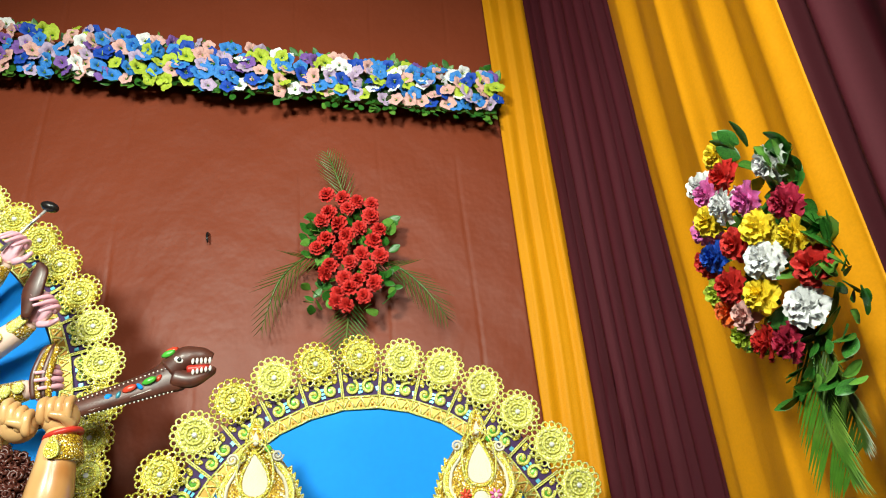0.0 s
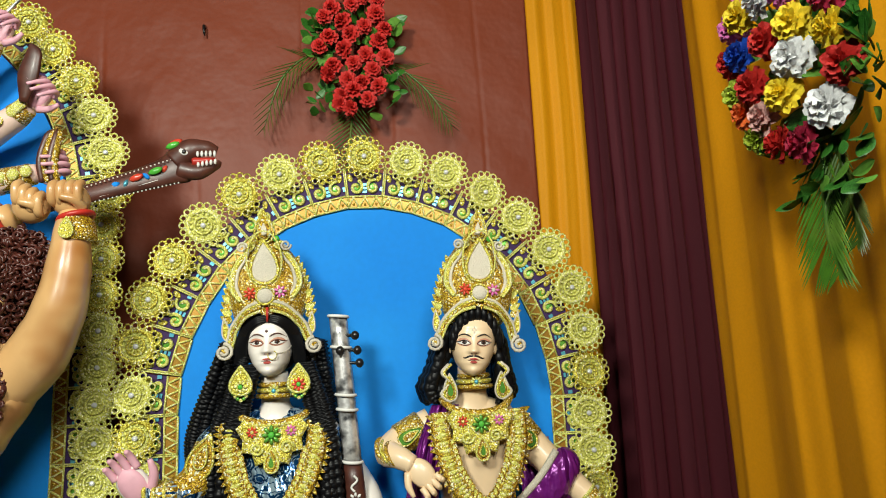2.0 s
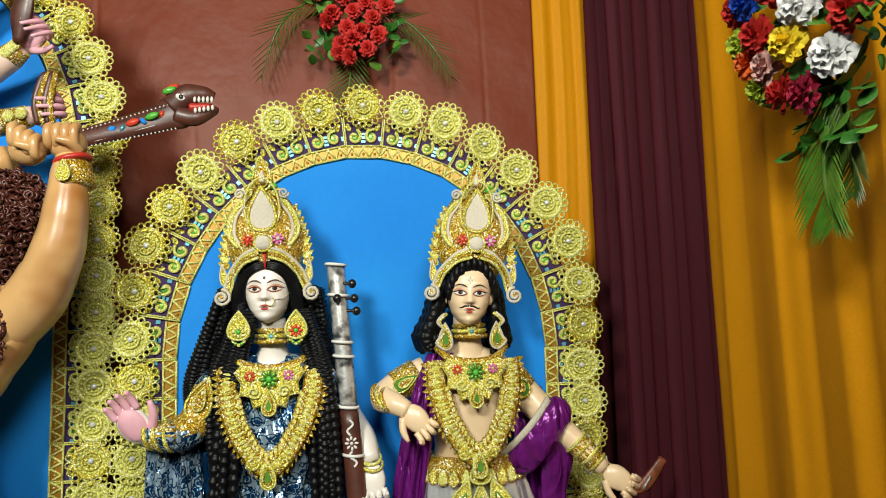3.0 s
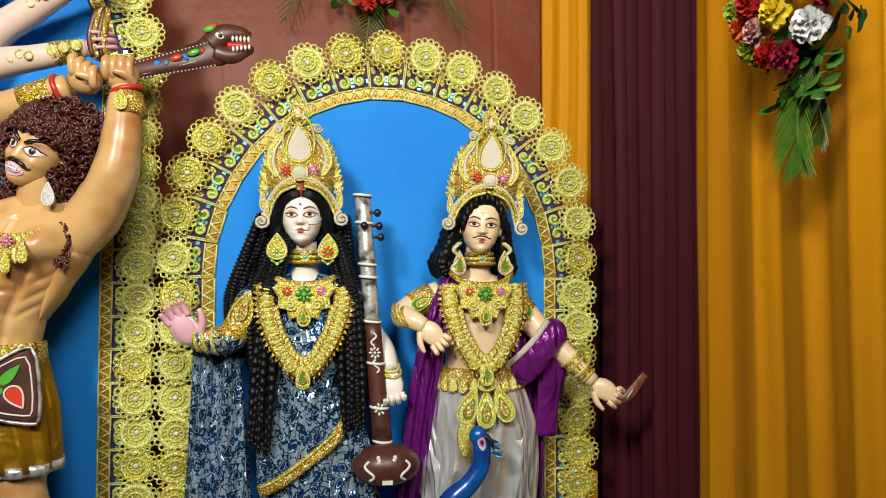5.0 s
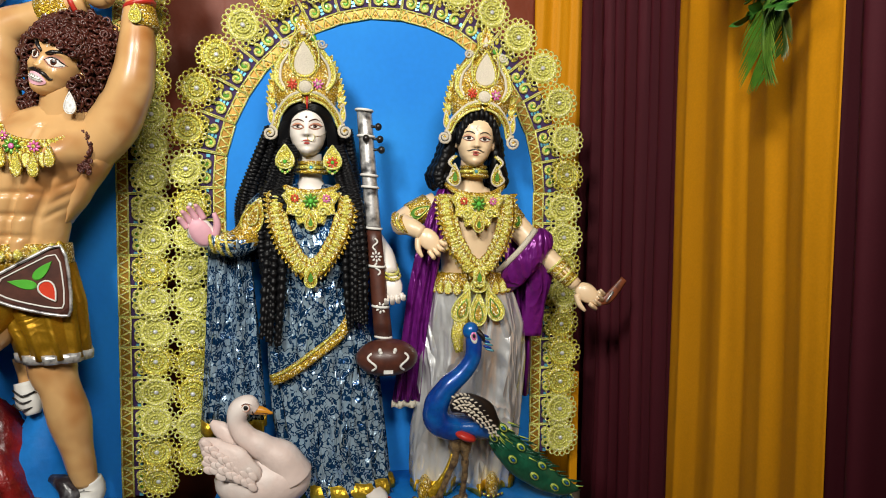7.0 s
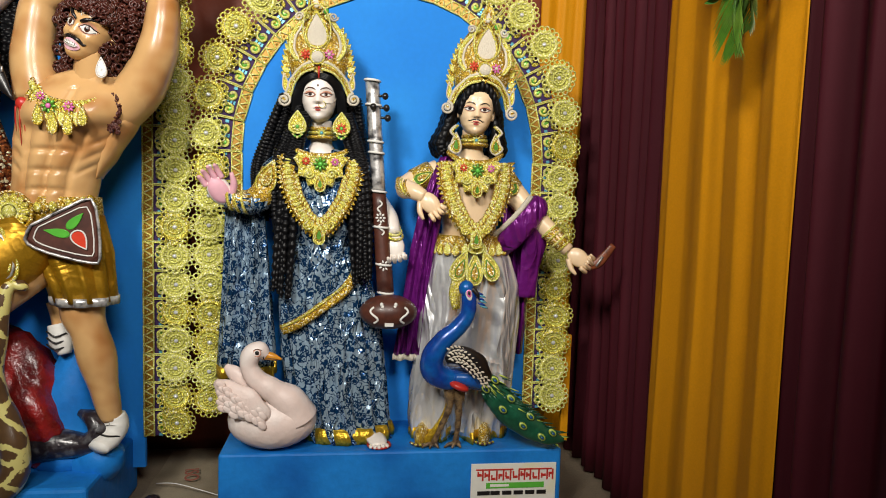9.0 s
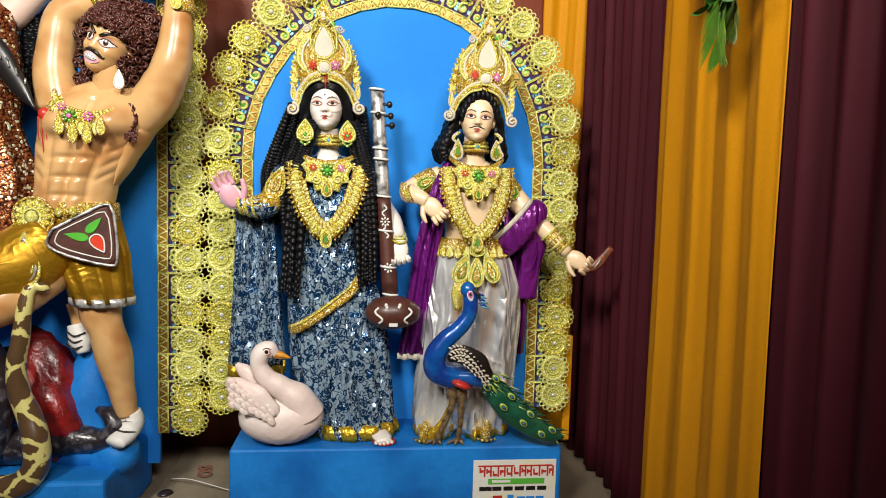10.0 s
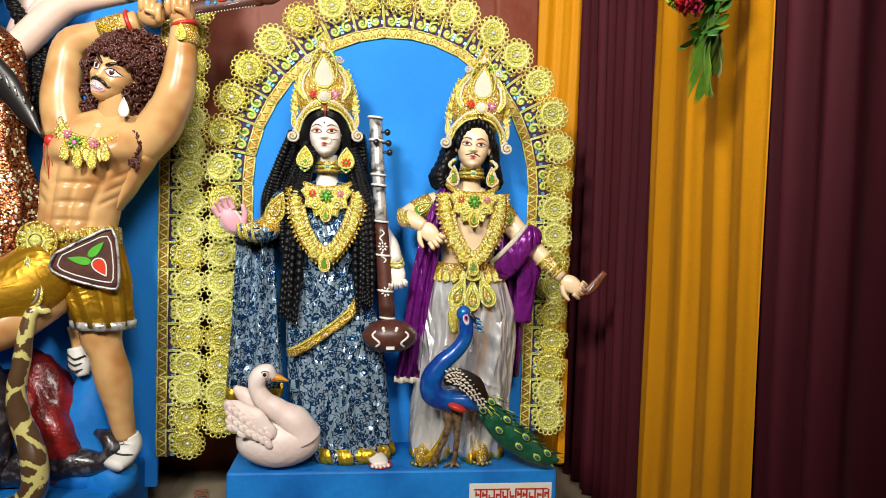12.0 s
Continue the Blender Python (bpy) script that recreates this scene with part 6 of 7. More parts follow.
tagged(set_back(s.done("snake_figure"), FAR), "brown model snake with yellow blotches rearing from the pedestal", "model snake")
bmr = bmesh.new()
bmesh.ops.create_icosphere(bmr, subdivisions=4, radius=1)
for v in bmr.verts:
    r = 1 + 0.42 * noise.noise(v.co * 1.6 + Vector((3, 1, 0))) + 0.16 * noise.noise(v.co * 4) + 0.05 * noise.noise(v.co * 11)
    v.co = Vector((-0.755, 1.91, 0.44)) + Vector((v.co.x * 0.115 * r, v.co.y * 0.10 * r, v.co.z * 0.21 * r))
    v.co.x += 0.075 * (0.44 - v.co.z) / 0.2
for f in bmr.faces:
    f.smooth = True
me = bpy.data.meshes.new("rock")
bmr.to_mesh(me)
bmr.free()
me.materials.append(M["red_rock"])
tagged(set_back(new("rock", me), FAR), "glossy red painted lump of clay on the blue pedestal", "rock")
s = Shape()
s.tube([(-0.95, 1.86, 0.30), (-0.82, 1.85, 0.31), (-0.68, 1.85, 0.325), (-0.585, 1.84, 0.325), (-0.548, 1.84, 0.36), (-0.565, 1.85, 0.40), (-0.61, 1.87, 0.415)], [0.06, 0.062, 0.05, 0.035, 0.030, 0.026, 0.012], "dark_hide", 14, 6)
s.tube([(-1.02, 1.88, 0.60), (-0.94, 1.82, 0.56), (-0.90, 1.80, 0.44), (-0.92, 1.80, 0.30)], [0.10, 0.085, 0.07, 0.06], "dark_hide", 14, 5)
tagged(set_back(s.done("beast_figure"), FAR), "dark scaly model beast lying on the blue pedestal", "model beast")
s = Shape()
s.box((1.0, 0.46, 0.204), (-1.03, 1.93, 0.143), "blue_plinth", bevel=0.012)
s.tube([(-0.60, 1.92, 0.24), (-0.545, 1.87, 0.27), (-0.52, 1.86, 0.31)], [0.10, 0.07, 0.045], "blue_plinth", 12, 4)
s.tube([(-0.66, 1.95, 0.24), (-0.66, 1.95, 0.42), (-0.63, 1.95, 0.60), (-0.64, 1.95, 0.66)], [0.13, 0.10, 0.06, 0.02], "blue_plinth", 12, 4)
tagged(set_back(s.done("plinth"), FAR), "blue painted pedestal with a moulded mound of earth", "plinth")

# ---- swan ----
M["beak_orange"] = material("beak_orange", (0.62, 0.26, 0.02), 0.35, grain=60, vary=0.15, coat=0.2)
M["swan_white"] = material("swan_white", (0.74, 0.60, 0.55), 0.45, grain=30, vary=0.06, bump=0.4, bump_scale=70, second=(0.78, 0.70, 0.66), second_scale=10)
s = Statue()
# body with combed plumage
loops = []
for k in range(41):
    t = -1 + 2 * k / 40
    r = max(0.0, 1 - abs(t) ** 2.4) ** 0.5
    x = -0.012 + 0.131 * t
    cz, hz = 0.422 + 0.024 * max(0.0, -t) + 0.012 * t, 0.082 * r + 0.004
    loop = []
    for n in range(48):
        a = 2 * math.pi * n / 48
        comb = 0.0016 * math.sin(34 * a + 26 * t * t) * max(0.0, -math.sin(a)) * (t > -0.4)
        z = cz + (hz + comb) * math.sin(a) * (0.98 if math.sin(a) > 0 else 0.9)
        loop.append((x, 1.742 - (0.074 * r + 0.004 + comb) * math.cos(a), max(0.343, z)))
    loops.append(loop)
s.rings(loops, "swan_white")
# breast runs up and back into the neck
s.tube([(0.062, 1.735, 0.440), (0.040, 1.722, 0.492), (-0.010, 1.712, 0.532), (-0.055, 1.708, 0.566), (-0.076, 1.706, 0.605), (-0.070, 1.706, 0.640), (-0.047, 1.706, 0.651), (-0.026, 1.706, 0.638)],
       [0.062, 0.050, 0.036, 0.030, 0.026, 0.029, 0.029, 0.015], "swan_white", 20, 7)
s.tube([(-0.036, 1.706, 0.640), (-0.012, 1.704, 0.636), (0.018, 1.702, 0.628)], [(0.016, 0.014), (0.012, 0.011), (0.003, 0.003)], "beak_orange", 12, 4)
s.tube([(-0.030, 1.690, 0.655), (-0.034, 1.689, 0.640), (-0.030, 1.690, 0.626)], 0.0016, "black_paint", 5, 4)
s.tube([(-0.026, 1.693, 0.634), (0.006, 1.694, 0.630)], 0.0008, "brown_paint", 5, 3)
s.ball((-0.050, 1.678, 0.652), (0.0065, 0.003, 0.0065), "black_paint", u=10, v=6)
s.ring((-0.050, 1.679, 0.652), 0.0105, 0.0016, "lid_paint", (90, 0, 0), 16, 5)
s.tube([(-0.066, 1.682, 0.656), (-0.050, 1.677, 0.664), (-0.036, 1.682, 0.658)], 0.0012, "brown_paint", 5, 4)
# folded wing: a padded shape with rows of overlapping feathers and two raised tips
s.tube([(-0.172, 1.715, 0.556), (-0.135, 1.690, 0.535), (-0.085, 1.672, 0.505), (-0.040, 1.672, 0.472), (-0.015, 1.68, 0.448)], [(0.012, 0.008), (0.036, 0.014), (0.050, 0.016), (0.034, 0.014), (0.010, 0.006)], "swan_white", 14, 5)
s.tube([(-0.150, 1.745, 0.596), (-0.120, 1.735, 0.575), (-0.075, 1.72, 0.545)], [(0.010, 0.008), (0.024, 0.014), (0.03, 0.016)], "swan_white", 12, 4)
rnd = random.Random(3)
for row in range(7):
    for k in range(7):
        t = k / 6
        x = -0.150 + 0.112 * t + 0.006 * (row % 2) + rnd.uniform(-0.002, 0.002)
        z = 0.560 - 0.075 * t - 0.0135 * row - 0.006 * math.sin(math.pi * t) + rnd.uniform(-0.002, 0.002)
        if abs((z - (0.545 - 0.66 * (x + 0.15))) + 0.005) > 0.048 - 0.02 * t:
            continue
        s.ball((x, 1.660 + 0.30 * max(0.0, -0.10 - x) - 0.0012 * row, z), (0.0165, 0.0036, 0.0098), "swan_white", (0, 32 + 16 * t, 14), 10, 6)
tagged(set_back(s.done("swan_figure"), NEAR), "white clay swan with an orange beak resting on the plinth", "model bird")

# ---- peacock ----
M["peacock_blue"] = material("peacock_blue", (0.006, 0.05, 0.32), 0.26, 0.2, grain=60, vary=0.25, second=(0.005, 0.12, 0.42), second_scale=14, coat=0.35)
M["feather_pale"] = material("feather_pale", (0.62, 0.56, 0.46), 0.45, grain=200, vary=0.3)
M["eye_lime"] = material("eye_lime", (0.45, 0.55, 0.08), 0.35, grain=90, vary=0.2, coat=0.3)
M["tail_blue"] = material("tail_blue", (0.01, 0.10, 0.40), 0.3, grain=90, vary=0.25, coat=0.3)
M["leg_brown"] = material("leg_brown", (0.20, 0.13, 0.06), 0.45, grain=160, vary=0.4, second=(0.05, 0.03, 0.02), second_scale=60, bump=0.6)
M["tail_green"] = material("tail_green", (0.006, 0.06, 0.03), 0.35, grain=90, vary=0.3, second=(0.01, 0.10, 0.05), second_scale=30, coat=0.3)
s = Statue()
s.tube([(0.553, 1.66, 0.858), (0.564, 1.66, 0.830), (0.563, 1.66, 0.778), (0.536, 1.66, 0.735), (0.492, 1.66, 0.695), (0.463, 1.665, 0.645), (0.467, 1.672, 0.600), (0.505, 1.68, 0.575), (0.56, 1.69, 0.572), (0.62, 1.695, 0.555), (0.655, 1.70, 0.54)],
       [0.019, 0.023, 0.023, 0.025, 0.029, 0.035, 0.038, 0.037, 0.033, 0.026, 0.012], "peacock_blue", 22, 7)
s.ball((0.555, 1.655, 0.852), (0.023, 0.021, 0.025), "peacock_blue", u=14, v=10)
# eye patch, beak, crest tufts
s.ball((0.560, 1.637, 0.838), (0.010, 0.003, 0.020), "white", (0, -14, 0), 12, 6)
s.ball((0.560, 1.635, 0.840), (0.0075, 0.003, 0.0125), "pink_gem", (0, -14, 0), 10, 6)
s.ball((0.560, 1.633, 0.841), (0.0045, 0.003, 0.007), "black_paint", (0, -14, 0), 8, 5)
s.tube([(0.572, 1.648, 0.852), (0.586, 1.640, 0.838), (0.590, 1.638, 0.822)], [0.009, 0.006, 0.0015], "black_paint", 8, 4)
for k in range(6):
    s.ball((0.594 + 0.005 * (k % 2) + 0.002 * k, 1.652, 0.838 - 0.008 * k), (0.014, 0.006, 0.0038), "cyan_foil" if k % 2 else "peacock_blue", (0, 18, 0), 8, 5)
# wing: dark ground, rows of pale barred feathers
s.tube([(0.500, 1.640, 0.640), (0.540, 1.628, 0.655), (0.585, 1.632, 0.632), (0.620, 1.65, 0.590), (0.635, 1.67, 0.565)], [(0.012, 0.010), (0.032, 0.016), (0.034, 0.018), (0.022, 0.014), (0.006, 0.005)], "black_paint", 14, 6)
for row in range(7):
    for k in range(12):
        t = k / 11
        x = 0.502 + 0.122 * t + 0.005 * (row % 2)
        top = 0.664 + 0.030 * math.sin(math.pi * min(1, 0.15 + 0.95 * t)) - 0.075 * t ** 1.6
        z = top - 0.0088 * row
        if row > 1 + 5.5 * math.sin(math.pi * (0.08 + 0.84 * t)) ** 0.7:
            continue
        dz = z - (top - 0.030)
        s.ball((x, 1.630 + 0.045 * max(0, t - 0.6) - 0.019 * math.sqrt(max(0.05, 1 - (dz / 0.034) ** 2)), z), (0.0066, 0.0045, 0.0030), "feather_pale", (0, 30 + 40 * t - 50 * (row % 2), 0), 8, 5)
s.ball((0.542, 1.652, 0.558), (0.034, 0.03, 0.013), "red_paint", (0, 22, 0), 10, 6)
s.tube([(0.530, 1.655, 0.582), (0.575, 1.652, 0.575), (0.615, 1.668, 0.548)], [(0.012, 0.01), (0.020, 0.012), (0.008, 0.008)], "tail_blue", 10, 4)
# train of eyed feathers sweeping down to the plinth
s.tube([(0.628, 1.690, 0.570), (0.668, 1.682, 0.515), (0.712, 1.678, 0.468), (0.768, 1.672, 0.424), (0.825, 1.668, 0.393), (0.878, 1.665, 0.381)], [(0.026, 0.020), (0.042, 0.022), (0.046, 0.020), (0.038, 0.018), (0.028, 0.014), (0.008, 0.006)], "tail_green", 16, 6)
for x, z in ((0.625, 0.546), (0.652, 0.574), (0.679, 0.484), (0.703, 0.518), (0.744, 0.432), (0.766, 0.461), (0.804, 0.396), (0.838, 0.409)):
    y = 1.654 + (0.006 if x < 0.66 else 0.0)
    s.ball((x, y, z), (0.0175, 0.005, 0.0115), "tail_green", (0, 42, 0), 12, 6)
    s.ball((x, y - 0.002, z), (0.0155, 0.005, 0.0095), "eye_lime", (0, 42, 0), 12, 6)
    s.ball((x, y - 0.005, z), (0.0105, 0.004, 0.0060), "tail_green", (0, 42, 0), 10, 5)
    s.ball((x + 0.001, y - 0.0075, z - 0.001), (0.0058, 0.003, 0.0034), "tail_blue", (0, 42, 0), 8, 5)
rnd = random.Random(9)
for k in range(150):
    t, u = rnd.random(), rnd.uniform(-1, 1)
    c = Vector((0.640 + 0.225 * t, 1.662 + 0.012 * u * u, 0.560 - 0.255 * t + 0.075 * t * t)) + Vector((0.030, 0, 0.030)) * u * (1 - 0.55 * t)
    c.z = max(c.z, 0.362)
    s.tube([c, c + Vector((0.020, -0.003, -0.018 * (1 - 0.6 * t))) + Vector((0.010, 0, 0.009)) * u], [0.0032, 0.0008], "eye_lime" if k % 5 == 0 else "tail_green", 5, 2)
# legs and spread toes
for x0, z0, x1, x2 in ((0.520, 0.545, 0.500, 0.478), (0.548, 0.540, 0.548, 0.548)):
    s.tube([(x0, 1.685, z0), (x0 + 0.002, 1.69, z0 - 0.06), (x1 + 0.004, 1.70, 0.43), (x2, 1.722, 0.352)], [0.024, 0.011, 0.0085, 0.0095], "leg_brown", 10, 6, 0.10, 14)
    for dx, dy in ((-0.036, -0.010), (-0.012, -0.018), (0.016, -0.016), (0.020, 0.020)):
        s.tube([(x2, 1.724, 0.353), (x2 + dx * 0.55, 1.724 + dy * 0.6, 0.354), (x2 + dx, 1.724 + dy, 0.345)], [0.008, 0.006, 0.0025], "leg_brown", 7, 3)
tagged(set_back(s.done("peacock_figure"), NEAR), "painted clay peacock with blue neck and long eyed tail", "model bird")

# ---- sign on the plinth, with bars for its lettering ----
M["sign_white"] = material("sign_white", (0.72, 0.72, 0.66), 0.5, grain=60, vary=0.04, second=(0.75, 0.70, 0.30), second_scale=7, second_at=0.62)
sign = thing("sign", "white printed sign with red heading bars fixed to the blue plinth", "sign", (0.733, 1.694, 0.197))
s = Shape()
s.box((0.272, 0.004, 0.200), (0, 0.002, 0), "sign_white", bevel=0.001)
s.done("sheet", sign)


def bar(w, h, x, z, mat):
    t = Shape()
    t.box((w, 0.001, h), (x, -0.0012, z), mat)
    t.done("lettering_bar", sign)


rnd = random.Random(17)
x = -0.118
while x < 0.118:
    w = rnd.uniform(0.013, 0.024)
    if not 0.0 < x < 0.014:
        bar(0.0052, 0.034, x + w, 0.063, "red_paint")
        bar(w * 0.62, 0.0075, x + w * 0.48, 0.056 + rnd.uniform(-0.006, 0.012), "red_paint")
        bar(0.005, 0.016, x + w * 0.22, 0.060 + rnd.uniform(-0.004, 0.008), "red_paint")
    x += w + 0.004
bar(0.118, 0.0045, -0.062, 0.0815, "red_paint")
bar(0.108, 0.0045, 0.068, 0.0815, "red_paint")
bar(0.185, 0.018, 0.005, 0.030, "green_gem")
bar(0.06, 0.008, -0.045, 0.0305, "white")
for k in range(6):
    bar(0.030 if k else 0.04, 0.013, -0.095 + 0.037 * k, 0.006, "black_paint")
bar(0.03, 0.018, -0.055, -0.026, "red_paint")
bar(0.02, 0.022, -0.012, -0.026, "blue_board")
for k in range(3):
    bar(0.026, 0.010, 0.022 + 0.031 * k, -0.026, "blue_board")
bar(0.264, 0.022, 0.0, -0.062, "black_paint")
for k in range(6):
    bar(0.034, 0.010, -0.105 + 0.042 * k, -0.0615, "gold_cord")
for o in sign.children:
    if o.location.length == 0 and o.name.startswith("lettering_bar") and o.dimensions.z < 0.011:
        o.location.y = -0.0006

set_back(sign, NEAR)

# ---- floor clutter: flattened sack with faded print, stones, wire ----
M["sack"] = material("sack", (0.30, 0.25, 0.17), 0.8, grain=220, vary=0.2, bump=0.5, second=(0.24, 0.19, 0.12), second_scale=6)
M["faded_print"] = material("faded_print", (0.30, 0.09, 0.06), 0.8, grain=80, vary=0.3)
bmr = bmesh.new()
bmesh.ops.create_grid(bmr, x_segments=24, y_segments=30, size=0.5)
for v in bmr.verts:
    v.co = Vector((v.co.x * 0.30 - 0.36, v.co.y * 0.66 + 2.22, 0.014 + 0.008 * noise.noise(Vector((v.co.x * 6, v.co.y * 6, 1)))))
me = bpy.data.meshes.new("sack")
bmr.to_mesh(me)
bmr.free()
me.materials.append(M["sack"])
sack = new("sack", me)
sm = sack.modifiers.new("thickness", "SOLIDIFY")
sm.thickness = 0.01
tagged(sack, "flattened brown sack with faded red print on the floor", "sack")
fc = bpy.data.curves.new("print", "FONT")
fc.body, fc.size, fc.extrude = "ISO", 0.075, 0.0006
fc.materials.append(M["faded_print"])
pr = new("print", fc)
pr.parent = sack
pr.matrix_basis = pose(-0.41, 2.33, 0.027, 0, 0, -78)
for k, (x, y, r) in enumerate(((-0.53, 2.02, 0.03), (-0.47, 2.10, 0.024), (-0.45, 1.98, 0.02), (-0.50, 1.90, 0.022))):
    s = Shape()
    s.ball((x, y, r * 0.62), (r * 1.3, r, r * 0.7), "dark_hide" if k % 2 else "plain_wall", (0, 0, 40 * k), 10, 7)
    tagged(s.done("stone"), "small grey stone lying on the matting by the pedestal", "stone", group="stones by the pedestal")
s = Shape()
s.tube([(-0.48, 2.2, 0.03), (-0.40, 2.15, 0.05), (-0.30, 2.12, 0.035), (-0.22, 2.08, 0.028)], 0.0018, "white", 5, 5)
tagged(s.done("wire"), "thin pale wire lying loosely across the floor sack", "wire")

# ---- flowers ----
for name, col in (("red", (0.58, 0.018, 0.014)), ("white", (0.88, 0.88, 0.88)), ("pink", (0.82, 0.20, 0.56)), ("yellow", (0.95, 0.72, 0.03)), ("crimson", (0.50, 0.02, 0.07)),
                  ("blue", (0.01, 0.07, 0.50)), ("orange", (0.90, 0.17, 0.03)), ("sky", (0.05, 0.25, 0.72)), ("lime", (0.50, 0.62, 0.05)), ("peach", (0.80, 0.46, 0.42)),
                  ("violet", (0.22, 0.10, 0.42)), ("lilac", (0.55, 0.42, 0.62))):
    M["petal_" + name] = material("petal_" + name, col, 0.6, grain=120, vary=0.14, bump=0.3)
M["leaf"] = material("leaf", (0.045, 0.17, 0.02), 0.4, grain=60, vary=0.3, second=(0.02, 0.09, 0.012), second_scale=20)
M["leaf_pale"] = material("leaf_pale", (0.13, 0.30, 0.04), 0.4, grain=60, vary=0.25)
M["frond"] = material("frond", (0.055, 0.115, 0.013), 0.4, grain=60, vary=0.3, second=(0.12, 0.12, 0.022), second_scale=12)
M["frond_fresh"] = material("frond_fresh", (0.085, 0.23, 0.018), 0.4, grain=60, vary=0.3, second=(0.15, 0.26, 0.03), second_scale=14)


def petal(s, m, w, h, mat, cup=0.3, ruffle=0.12, seed=0.0):
    n = 4
    rows = []
    for j in range(n + 1):
        t = j / n
        rows.append([m @ Vector((w * (0.25 + 0.75 * math.sin(math.pi * (0.15 + 0.55 * t))) * (u - 0.5) * 2, cup * h * t * t + ruffle * h * t * math.sin(9 * u + 4 * t + seed), h * t * (1 - 0.25 * (2 * u - 1) ** 2 * t)))
                     for u in (0, 0.25, 0.5, 0.75, 1)])
    s.rings(rows, mat, closed=False)


def carnation(mat, seed):
    """Local: faces -y, radius about 1."""
    rnd = random.Random(seed)
    s = Shape()
    for ring, (n, tilt, size) in enumerate(((9, 78, 0.95), (9, 58, 0.85), (8, 36, 0.72), (6, 14, 0.58))):
        for k in range(n):
            a = 360 * k / n + rnd.uniform(-14, 14)
            petal(s, pose(0, -0.12 * ring, 0, 0, a, 0) @ pose(0, 0, 0, 90 - tilt + rnd.uniform(-8, 8), 0, 0) @ pose(0, 0, 0.02), 0.36 * size, size, "petal_" + mat, 0.18, 0.13, rnd.uniform(0, 6))
    s.ball((0, 0.05, 0), (0.35, 0.3, 0.35), "petal_" + mat, u=8, v=6)
    return loose(s, "carnation")


def trumpet(mat, seed):
    """A five-lobed open flower with a dark throat."""
    rnd = random.Random(seed)
    s = Shape()
    n, rows = 30, []
    for r, y in ((0.10, 0.55), (0.22, 0.25), (0.45, 0.02), (0.75, -0.06), (1.0, 0.02)):
        rows.append([(r * (1 + 0.10 * math.cos(5 * a) * r) * math.cos(a), y + 0.07 * r * math.sin(10 * a + seed), r * (1 + 0.10 * math.cos(5 * a) * r) * math.sin(a)) for a in (2 * math.pi * i / n for i in range(n))])
    s.rings(rows, "petal_" + mat, caps=False)
    s.tube([(0, 0.2, -0.1), (0.05, -0.25, 0.15)], [0.06, 0.03], "petal_lime", 5, 2)
    s.ball((0, 0.3, 0), (0.16, 0.1, 0.16), "leaf", u=7, v=5)
    return loose(s, "flower")


def leaf_mesh(mat):
    s = Shape()
    rows = []
    for j in range(7):
        t = j / 6
        w = 0.30 * math.sin(math.pi * min(1, t * 0.94 + 0.04)) ** 0.8
        rows.append([(-w, 0.10 * w - 0.12 * t * t, t), (-w * 0.5, -0.03 - 0.12 * t * t, t), (0, 0.02 - 0.12 * t * t, t), (w * 0.5, -0.03 - 0.12 * t * t, t), (w, 0.10 * w - 0.12 * t * t, t)])
    s.rings(rows, mat, closed=False)
    return loose(s, "leaf")


LEAF = [leaf_mesh("leaf"), leaf_mesh("leaf"), leaf_mesh("leaf_pale")]
CARN = {c: [carnation(c, i * 7 + k) for k in range(2)] for i, c in enumerate(("red", "white", "pink", "yellow", "crimson", "blue", "orange", "peach", "lime"))}
TRUMP = {c: [trumpet(c, i + k * 11) for k in range(2)] for i, c in enumerate(("sky", "white", "lime", "peach", "violet", "lilac", "red", "blue"))}


def frond(path, length, parent, m, side=1.0, droop=0.3, name="palm_frond", n=26, mat="frond", blade=0.005):
    """A palm leaf: midrib along path (x, y, z points), narrow leaflets both sides."""
    rnd = random.Random(int(length * 1000) + n)
    s = Shape()
    s.tube(path, [0.0045] * (len(path) - 1) + [0.0012], mat, 6, 6)
    pts = [Vector(p) for p in path]
    for k in range(n):
        t = (k + 0.5) / n * (len(pts) - 1)
        i = min(int(t), len(pts) - 2)
        p = pts[i].lerp(pts[i + 1], t - i)
        along = (pts[i + 1] - pts[i]).normalized()
        across = along.cross(Vector((0, 1, 0))).normalized()
        ln = length * math.sin(math.pi * (0.12 + 0.86 * (k + 0.5) / n)) ** 0.7
        for sgn in (-1, 1):
            d = (along * 0.9 + across * sgn * side * 0.75).normalized()
            q = p + d * ln + Vector((0, -droop * 0.04, -droop * 0.03 + rnd.uniform(-0.004, 0.004)))
            wide = along.cross(Vector((0, 1, 0))).cross(Vector((0, 1, 0))).normalized() * blade
            s.rings([[p - wide, p + Vector((0, -0.002, 0)), p + wide], [p.lerp(q, 0.5) - wide, p.lerp(q, 0.5) + Vector((0, -0.004, 0)), p.lerp(q, 0.5) + wide], [q - wide * 0.15, q, q + wide * 0.15]], mat, closed=False)
    ob = s.done(name, parent)
    ob.matrix_basis = m
    return ob


def place(parent, name, mesh, at, size, rnd, wild=22, base=(0, 0, 0)):
    return share(name, mesh, parent, pose(*at) @ pose(0, 0, 0, *base) @ pose(0, 0, 0, rnd.uniform(-wild, wild), rnd.uniform(0, 360), rnd.uniform(-wild, wild)) @ Matrix.Scale(size, 4))


